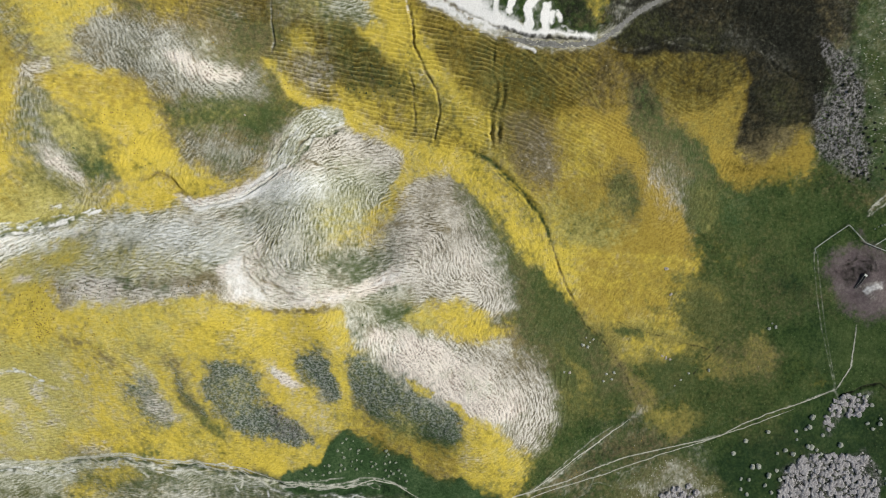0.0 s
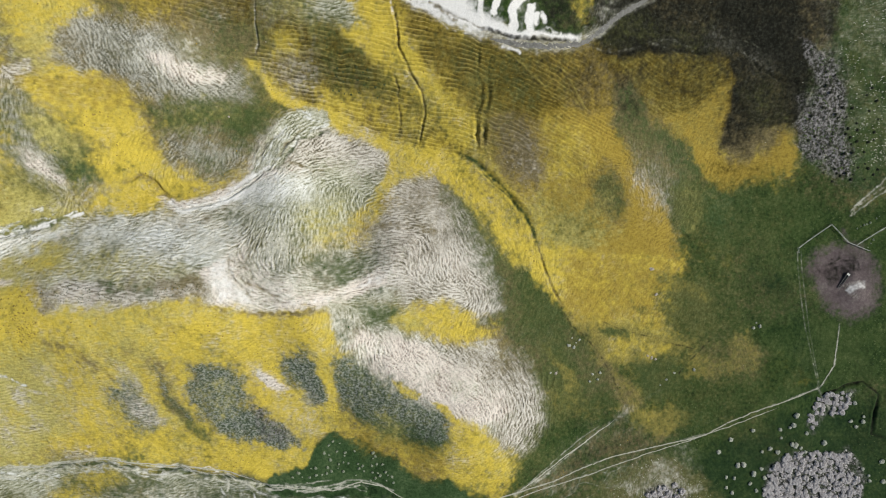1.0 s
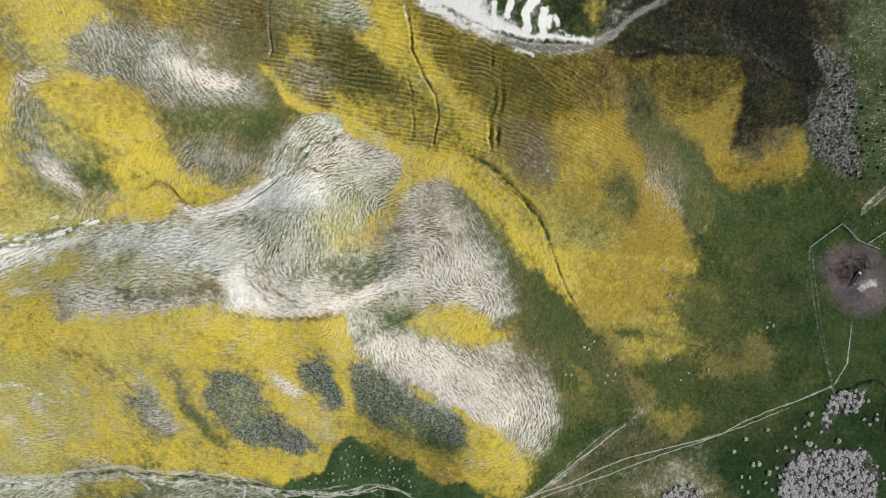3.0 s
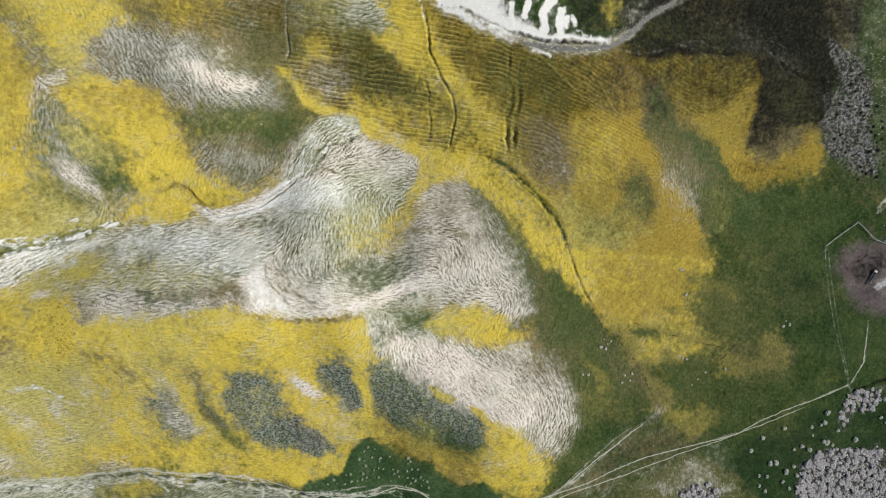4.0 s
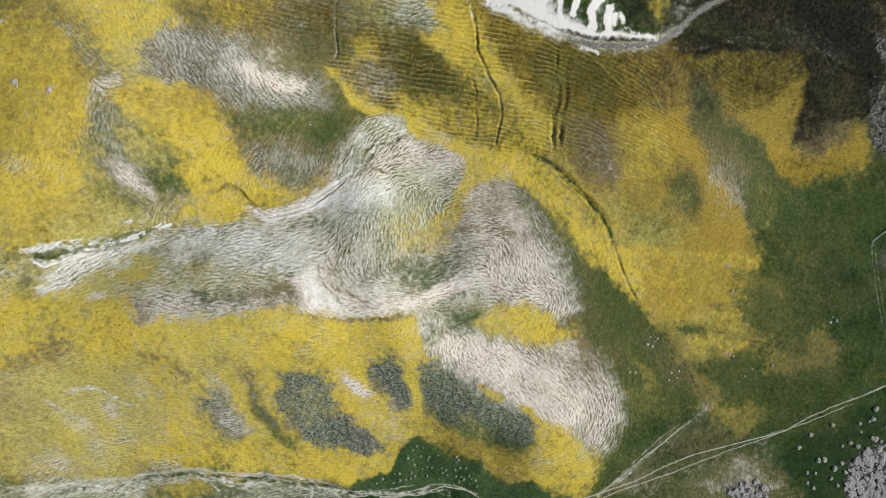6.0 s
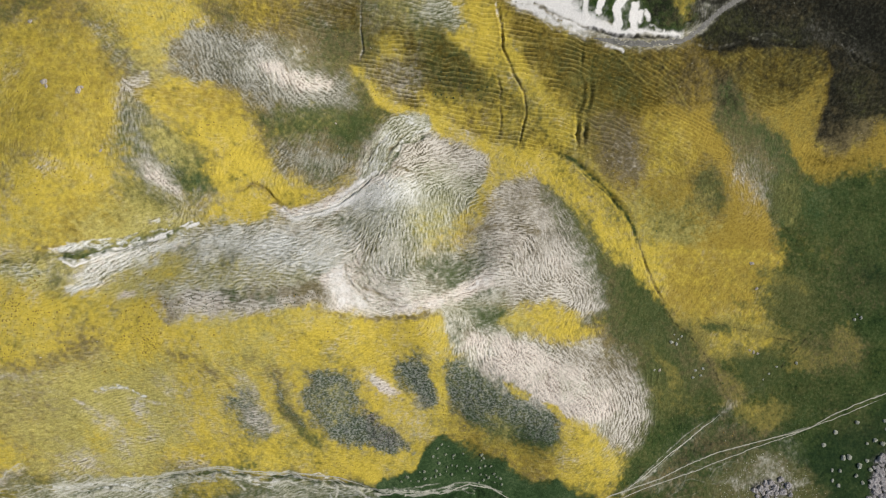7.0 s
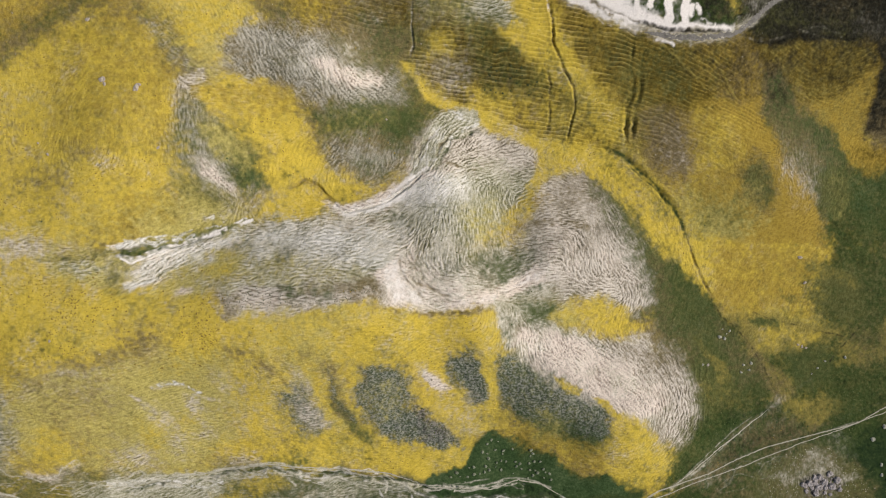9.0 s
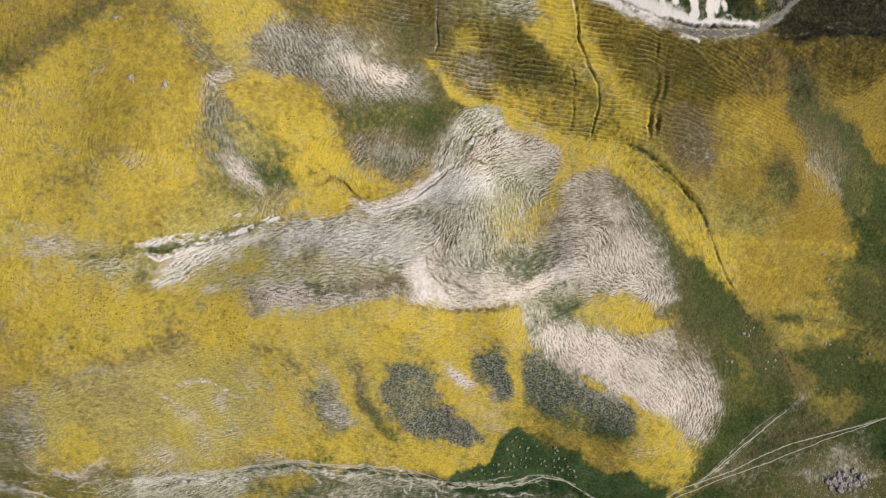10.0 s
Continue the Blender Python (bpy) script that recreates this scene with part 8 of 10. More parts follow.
gully([(-54.2, 29.5), (-46.6, 34.3), (-39.3, 36.8)], 0.6, 0.6, "GRASS", 0.5, 1)
gully([(-55.1, -0.5), (-49.6, -5.1), (-36.9, -9.6)], 0.5, 0.5, "BROWN", 0.5, 1)
gully([(165.5, -46.7), (176.7, -41.7), (183.2, -40), (189.6, -44.7), (188.5, -51.6), (187.6, -61.2), (192.7, -62.6)], 1.3, 0.6, "UMBER", 0.85, 0.4)
gully([(168.9, 3.9), (173.7, 6.7), (178.5, 7.7)], 0.35, 0.7, "DIRT", 0.8, 0.3)
gully([(169.8, 5.2), (174.7, 8.5), (180.1, 8.6)], 0.3, 0.6, "DIRT", 0.8, 0.3)
gully([(179.1, 7.7), (180.1, 3.7)], 0.3, 0.5, "DIRT", 0.8, 0.3)
gully([(181, 7.8), (182, 3.8)], 0.3, 0.5, "DIRT", 0.8, 0.3)
gully([(182.8, 8.3), (183.5, 5.1)], 0.3, 0.5, "DIRT", 0.8, 0.3)
gully([(26.3, 79.7), (26.2, 72.2), (28, 65), (26.8, 58.5), (27.1, 45.9)], 0.85, 0.7, "MEADOW", 0.35, 1)
gully([(30.9, 79.7), (30.3, 72.3), (30.4, 65.9), (29.4, 59.4), (29.8, 46.9)], 0.85, 0.7, "MEADOW", 0.35, 1)
gully([(-4.3, 92.2), (-2.6, 84.2), (-1.4, 77), (1.6, 70.9), (6.3, 63.8), (7.1, 59.4), (6, 49.9), (5, 46.3)], 1, 0.45, "BROWN", 0.5, 0.7)
gully([(-8.5, 79.5), (-5.5, 73.4), (-2.8, 66.4), (-2.3, 49.9)], 0.5, 0.4, "BROWN", 0.4, 1)
gully([(-51.8, 94.2), (-52.2, 83.9), (-51.6, 78.7), (-52.6, 73.4)], 0.5, 0.4, "STRAW", 0.5, 0.8)
gully([(19.3, 45.5), (26.3, 41.9), (32.5, 36.7), (39.1, 30.3), (45.8, 22.9), (50.3, 15.3), (52.1, 9.9)], 1.3, 1.1, "MEADOW", 0.85, 0.6)
gully([(51.6, 12.1), (54.8, 1.2), (58.3, -6.4), (62.3, -13)], 0.6, 0.5, "BROWN", 0.5, 0.7)
gully([(27.2, 39.8), (33.6, 33.5), (41.4, 27.1), (46.3, 20.3)], 0.7, 0.4, "MEADOW", 0.7, 0.3)
# the next two brown beds also paint in the ridge's thin shade lines
gully([(-86.2, 27.5), (-81.1, 24.2), (-77.6, 21.1), (-73.7, 19.5), (-66.7, 21.2), (-60.3, 23.7), (-52.9, 29), (-47.2, 34.2), (-42.8, 42.7)], 0.7, 0.35, "BROWN", 0.3, 0.4)
gully([(-96.1, 26.2), (-92.1, 28.6), (-89.1, 30.9), (-85, 29), (-82.2, 26.2), (-78.2, 22.3)], 0.9, 0.6, "BROWN", 0.3, 0.4)
gully([(-82.2, 78.5), (-79, 74.8), (-76.4, 71.3), (-74.6, 66.6), (-75.1, 62.8)], 0.5, 0.4, "BROWN", 0.4, 0.5)
gully([(-56.2, 3.8), (-55.9, -0.2), (-54.3, -3.2), (-50.3, -6.8), (-47.7, -10.7)], 0.4, 0.4, "BROWN", 0.35, 0.5)
gully([(-49.4, -3.1), (-44, -7.9), (-36.2, -10.7)], 0.35, 0.4, "BROWN", 0.3, 0.6)
gully([(68.6, 80.1), (76.3, 80.4), (86, 82.9), (101.7, 82.9), (111.9, 83)], 0.8, 0.6, "SCRUB", 0.6, 0.8)
gully([(123.7, 87.1), (131.9, 78.4), (141.6, 75.1), (151.1, 75.4)], 0.8, 0.6, "SCRUB", 0.6, 0.8)

# threads of the southern wash
band("TRACK", 0.95, 0.3, 0.4, 0.5, [(-163.1, -80.3), (-153.6, -77.3), (-145.8, -74.8), (-134.8, -74.7), (-125, -74), (-116.7, -72.8), (-106.1, -70.8), (-101.7, -70.9), (-96.5, -73.1), (-89, -74.6), (-77.4, -76.9), (-69.4, -79.1), (-64.2, -79), (-61.2, -81.5), (-52.8, -83.5), (-42.2, -83.4), (-31.5, -84.2), (-22.9, -82.7), (-18.6, -80.9), (-14.3, -80.4), (-7.8, -82.3), (-1.3, -85.1)])
band("TRACK", 0.9, 0.3, 0.4, 1, [(-87.7, -79.4), (-81.7, -79.1), (-75.9, -81.9), (-71.5, -83.3)])
band("TRACK", 0.9, 0.36, 0.4, 1, [(-65.7, -79.7), (-64.2, -81.7), (-64.7, -86.1)])
band("TRACK", 0.9, 0.36, 0.4, 1, [(-59.1, -82.2), (-56.1, -84.2), (-53.8, -86.2)])
band("TRACK", 0.8, 0.25, 0.4, 1, [(-44.2, -81.5), (-38.9, -82.9), (-33.6, -82.1), (-25, -80.8)])
band("TRACK", 0.9, 0.3, 0.4, 1, [(-37.9, -85.8), (-29.8, -84.9), (-21.8, -84.1), (-14.3, -82.7)])
band("TRACK", 0.9, 0.36, 0.5, 1.2, [(-117.9, -74.8), (-113, -77.1), (-106.4, -75.5), (-102.3, -75.4), (-99.1, -77.7), (-97.3, -81.3)])
band("TRACK", 0.7, 0.29, 0.4, 1, [(-95.8, -74.8), (-91.4, -77.8), (-85.8, -79.8)])
band("TRACK", 0.8, 0.43, 0.5, 1.5, [(-133.2, -79.9), (-130.2, -77.5), (-126.1, -78.7), (-128.3, -81.1), (-126.2, -83.2)])
band("TRACK", 0.8, 0.5, 0.6, 1.5, [(-149.5, -75.5), (-143, -77.6), (-135.4, -77.2)])
band("TRACK", 0.8, 0.5, 0.6, 1.5, [(-148.2, -80.4), (-141.5, -79.2), (-134.6, -81.8)])
band("TRACK", 0.7, 0.36, 0.5, 1.5, [(-159.1, -75.5), (-157, -77.2), (-159.6, -79.9)])
band("TRACK", 0.7, 0.43, 0.5, 1.2, [(-155.8, -73.3), (-151.1, -71.8), (-150, -73.9)])
band("TRACK", 0.7, 0.36, 0.5, 1.2, [(-115.8, -73.3), (-113.4, -75.2), (-107, -77)])
braids("TRACK", 0.85, 0.2, [(-162.2, -77.1), (-151.7, -76.8), (-141.2, -77.8), (-126, -78.2), (-108.9, -75.6), (-98.7, -75.3)], 5, 2, 61)
braids("TRACK", 0.85, 0.2, [(-104.6, -74.6), (-93.1, -76.7), (-81.9, -80.1), (-69.7, -82.1), (-57.1, -84.2)], 5, 1.8, 62)
braids("TRACK", 0.8, 0.18, [(-69.6, -81.6), (-52.9, -84.3), (-35.8, -83.9), (-18.6, -82.7), (-3.4, -85.6)], 4, 1.6, 63)
braids("SILVER", 0.7, 0.35, [(-162.5, -78.1), (-148.6, -78.6), (-134.4, -80.8), (-118.3, -80.3)], 4, 2, 64)
braids("BROWN", 0.5, 0.25, [(-161.7, -75.7), (-145, -78.4), (-126.4, -79.7), (-105.1, -77.5)], 3, 2, 65)
# threads of the western wash
patch("SOD", 0.6, 1.5, 2, [(-146.2, 7.1), (-137.8, 10.1), (-124.3, 13.5), (-106.7, 18), (-106.6, 16.1), (-124.3, 10.3), (-137.5, 4.6), (-146.1, 3.2)])
patch("OLIVE", 0.5, 2.7, 2, [(-137.5, 14.1), (-123.9, 17.2), (-110.2, 19.2), (-108.4, 17.4), (-127.6, 12.5)])
band("CHALK", 1, 0.55, 0.4, 0.6, [(-146.2, 5), (-140.4, 4.3), (-137.7, 5.9), (-132.1, 8), (-126, 9.9), (-115.5, 13), (-105.8, 17.2)])
band("SILVER", 0.85, 0.6, 0.5, 1.8, [(-146.2, 7.7), (-140.6, 9.4), (-135, 8.7), (-130.7, 10.6), (-126, 11.7)])
band("SILVER", 0.8, 0.35, 0.4, 1.8, [(-140.5, 10.1), (-135.7, 10.9), (-127.6, 11.7)])
band("SILVER", 0.7, 0.4, 0.5, 2, [(-121.5, 17.2), (-116.3, 17.8), (-112.8, 16.8)])
band("SILVER", 0.6, 0.3, 0.4, 1.5, [(-121.7, 14), (-115.5, 15.4)])
band("SILVER", 0.9, 0.4, 0.4, 1, [(-106.7, 20.6), (-104.6, 21.8)])
braids("SILVER", 0.8, 0.3, [(-143.4, 8.6), (-135, 9.8), (-124.4, 11.8), (-113.7, 16)], 4, 1.4, 66)
braids("GRASS", 0.5, 0.25, [(-144.8, 6.4), (-135, 7.8), (-124.3, 10.6), (-110.2, 15.7)], 3, 1.4, 67)
band("GRASS", 0.7, 0.8, 0.9, 1.5, [(-146.2, 4.7), (-137.1, 6.2), (-128.8, 7.8), (-122, 11.1)])
band("CHALK", 0.9, 0.3, 0.3, 0.8, [(-145.1, 3.8), (-142, 2.8), (-137, 4.9), (-128.8, 7.8), (-119.6, 12.3), (-107.4, 17.8)])
braids("CHALK", 0.7, 0.25, [(-147.2, 6.7), (-139.2, 8.3), (-131.1, 9.8), (-125.6, 12)], 3, 1, 93)
band("SILVER", 0.9, 0.5, 0.5, 1, [(-28.1, 52.1), (-36.5, 49), (-41.5, 42.7), (-46.4, 36.8), (-52.5, 30.5)])
band("SILVER", 0.8, 0.4, 0.4, 1, [(-29.4, 52.6), (-33.9, 54.3), (-38.3, 55.1)])
band("CHALK", 0.65, 0.8, 0.7, 1.2, [(-78.6, 21.6), (-70.4, 21.6), (-61, 25.1), (-52.6, 31.2), (-45.2, 37.4)])
braids("CHALK", 0.7, 0.25, [(-192.1, -71.1), (-180.8, -70), (-171.3, -67)], 3, 1.5, 91)
braids("CHALK", 0.7, 0.3, [(-155.3, -78.9), (-143.5, -77), (-132.6, -82.6)], 3, 2, 92)
patch("UMBER", 0.6, 1, 2, [(75.2, 85.5), (100.2, 87.8), (102.2, 82.7), (76, 79.2)])
# ruts of the climbing path
band("TRACK", 0.6, 0.2, 0.3, 0.4, [(51.3, -81.1), (61.4, -72.4), (71.6, -64), (78.5, -59.7)])
band("TRACK", 0.5, 0.2, 0.3, 0.4, [(53.6, -81.7), (63.7, -73.2), (73.9, -65.1), (78.5, -61.3)])
band("TRACK", 0.9, 0.45, 0.4, 0.8, [(-213, -71.8), (-205.2, -74.4), (-197.9, -76.4), (-192.9, -78.6), (-187, -83)])
band("TRACK", 0.85, 0.3, 0.4, 1, [(-168.2, -65.6), (-172.4, -67.6), (-176.2, -71.1), (-181.9, -72.5)])
band("TRACK", 0.8, 0.25, 0.4, 1, [(-193.8, -65.4), (-191.5, -69.3), (-185, -71.2), (-182.3, -73.9)])
braids("TRACK", 0.8, 0.2, [(-209.2, -68), (-199.9, -71.3), (-191.4, -73.9), (-181.1, -75.5), (-168.7, -75.5)], 4, 2.2, 71)
braids("TRACK", 0.8, 0.2, [(-183.7, -78.3), (-169.1, -77), (-154.5, -76.7), (-131.3, -75.9)], 4, 2, 72)

terraced = np.zeros((NY, NX), np.float32)
for amount, outline in (
    (0.55, [(27.5, 83.2), (66.2, 81.8), (63.3, 70.7), (56.5, 52.9), (47.4, 38.9), (27.9, 44.6)]),
    (1.0, [(-51, 82.9), (-17.3, 102.8), (24.7, 103.9), (29.9, 76.3), (29.2, 58.1), (25.9, 42.9), (6.6, 45.7), (-22.9, 51.5), (-42.7, 63.7), (-53.9, 72.3)]),
    (0.35, [(72.7, 80.6), (120.6, 82.2), (122.3, 62.9), (100.6, 57.8), (80.8, 70.2)]),
    (0.4, [(47.4, 62.3), (76.4, 69.8), (89.9, 40.1), (79.5, 33.4), (53.6, 38.9)]),
    (0.4, [(32.4, -30), (61.3, -34.4), (62.3, -67.4), (35.2, -65.2)]),
    (0.5, [(-92.1, 92.5), (-49.1, 94.1), (-49.7, 84.7), (-88.2, 82.1)]),
    (0.4, [(-53.1, -16.3), (-21.8, -17.2), (-21.9, -32.6), (-52.8, -31.7)]),
    (0.2, [(-144.1, -25.1), (-70.8, -24.3), (-76.6, -60.4), (-160.2, -68.3)]),
):
    kept = {k: cover[k] for k in KINDS}
    cover = {k: np.zeros((NY, NX), np.float32) for k in KINDS}
    patch("FLOWER", amount, 4, 3, outline)
    terraced = np.maximum(terraced, cover["FLOWER"])
    cover = kept

# ---- ground sheet ----
total = sum(cover.values())
for k in KINDS:
    cover[k] = np.clip(cover[k] / total, 0, 1)
# the carpet thins out in places
for kind, other, size, seed, most in (("FLOWER", "BROWN", 24, 201, 0.15), ("FLOWER", "STRAW", 10, 210, 0.06), ("FLOWER", "GRASS", 9, 202, 0.25), ("FLOWER", "OLIVE", 11, 207, 0.28), ("FLOWER", "PINK", 6, 208, 0.2), ("FLOWER", "GRASS", 2.0, 211, 0.26), ("SCRUB", "BROWN", 10, 209, 0.06), ("STRAW", "GRASS", 14, 203, 0.55), ("STRAW", "BROWN", 8, 204, 0.45), ("GRASS", "BROWN", 18, 205, 0.25), ("ASH", "STRAW", 7, 206, 0.6)):
    part_gone = most * np.clip(0.25 + 1.1 * rough_noise(X, Y, size, seed, 3), 0, 1) * cover[kind]
    if size < 3:
        part_gone = part_gone * np.clip((X + 20) / 50, 0.25, 1)
    cover[kind] = cover[kind] - part_gone
    cover[other] = cover[other] + part_gone
# plants of neighbouring kinds mix in clumps
for n, k in enumerate(KINDS):
    clump = 0.9 * lattice_noise(X, Y, 1.4, 60 + n) + 0.9 * lattice_noise(X, Y, 0.7, 80 + n) + 0.45 * lattice_noise(X, Y, 4.0, 100 + n)
    cover[k] = cover[k] ** 1.15 * np.exp(clump.astype(np.float32))
total = sum(cover.values())
for k in KINDS:
    cover[k] /= total

comb = np.clip(steep * 4.5, 0, 1)
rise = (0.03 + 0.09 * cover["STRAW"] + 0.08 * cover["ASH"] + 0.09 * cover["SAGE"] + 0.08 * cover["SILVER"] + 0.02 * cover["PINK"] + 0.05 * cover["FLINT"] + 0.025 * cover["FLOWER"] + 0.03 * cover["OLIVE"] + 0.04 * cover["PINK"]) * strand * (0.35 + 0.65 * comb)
rise += terrace * comb * (0.02 + 0.08 * terraced)
rise += 0.28 * rough_noise(X, Y, 1.7, 141, 3) * (cover["FLOWER"] * 0.7 + cover["GRASS"] + cover["PHACELIA"] * 1.6 + cover["SCRUB"] * 1.6 + cover["MEADOW"] * .6 + cover["STRAW"] * 0.5 + cover["ASH"] * 0.4 + cover["GOLD"] + cover["LILAC"] * 2)
rise *= 1 - np.clip(cover["TRACK"] + cover["CHALK"] + 0.8 * cover["DIRT"], 0, 1) * 0.85
rise += 0.5 * rough_noise(X, Y, 9, 151, 3) * np.clip(steep * 4, 0.12, 1)
# the dug pit and its spoil mound round the trough
def swell(x, y, a, b, h):
    global relief
    relief = relief + h * np.exp(-((X - x) / a) ** 2 - ((Y - y) / b) ** 2)


swell(*(171.5, 5.7), 6.0, 4.5, -0.9)
swell(*(179.3, -4.4), 5.5, 4.5, 1.9)
swell(*(177.6, 2.8), 2.2, 2.2, 0.7)
GROUND = H0 + relief + rise * (away <= 0)


def ground_at(x, y):
    """Height of the ground sheet at a place."""
    i = int(np.clip(np.searchsorted(xs, x) - 1, 0, NX - 2))
    j = int(np.clip(np.searchsorted(ys, y) - 1, 0, NY - 2))
    u, v = (x - xs[i]) / (xs[i + 1] - xs[i]), (y - ys[j]) / (ys[j + 1] - ys[j])
    z = GROUND
    return float((z[j, i] * (1 - u) + z[j, i + 1] * u) * (1 - v) + (z[j + 1, i] * (1 - u) + z[j + 1, i + 1] * u) * v)


# ---- materials ----
def node_kit(name):
    m = bpy.data.materials.new(name)
    m.use_nodes = True
    return m, m.node_tree.nodes, m.node_tree.links


def noise_node(nodes, links, coords, scale, detail=3.0, rough=0.6):
    n = nodes.new("ShaderNodeTexNoise")
    n.inputs["Scale"].default_value, n.inputs["Detail"].default_value, n.inputs["Roughness"].default_value = scale, detail, rough
    links.new(coords, n.inputs["Vector"])
    return n.outputs["Fac"]


def ramp_node(nodes, links, value, stops):
    r = nodes.new("ShaderNodeValToRGB")
    while len(r.color_ramp.elements) < len(stops):
        r.color_ramp.elements.new(0.5)
    for e, (at, col) in zip(r.color_ramp.elements, stops):
        e.position, e.color = at, (*col, 1)
    links.new(value, r.inputs["Fac"])
    return r.outputs["Color"]


def math_node(nodes, links, op, a, b=0.0, c=0.0):
    n = nodes.new("ShaderNodeMath")
    n.operation = op
    for slot, v in zip(n.inputs, (a, b, c)):
        if isinstance(v, (int, float)):
            slot.default_value = v
        else:
            links.new(v, slot)
    return n.outputs[0]


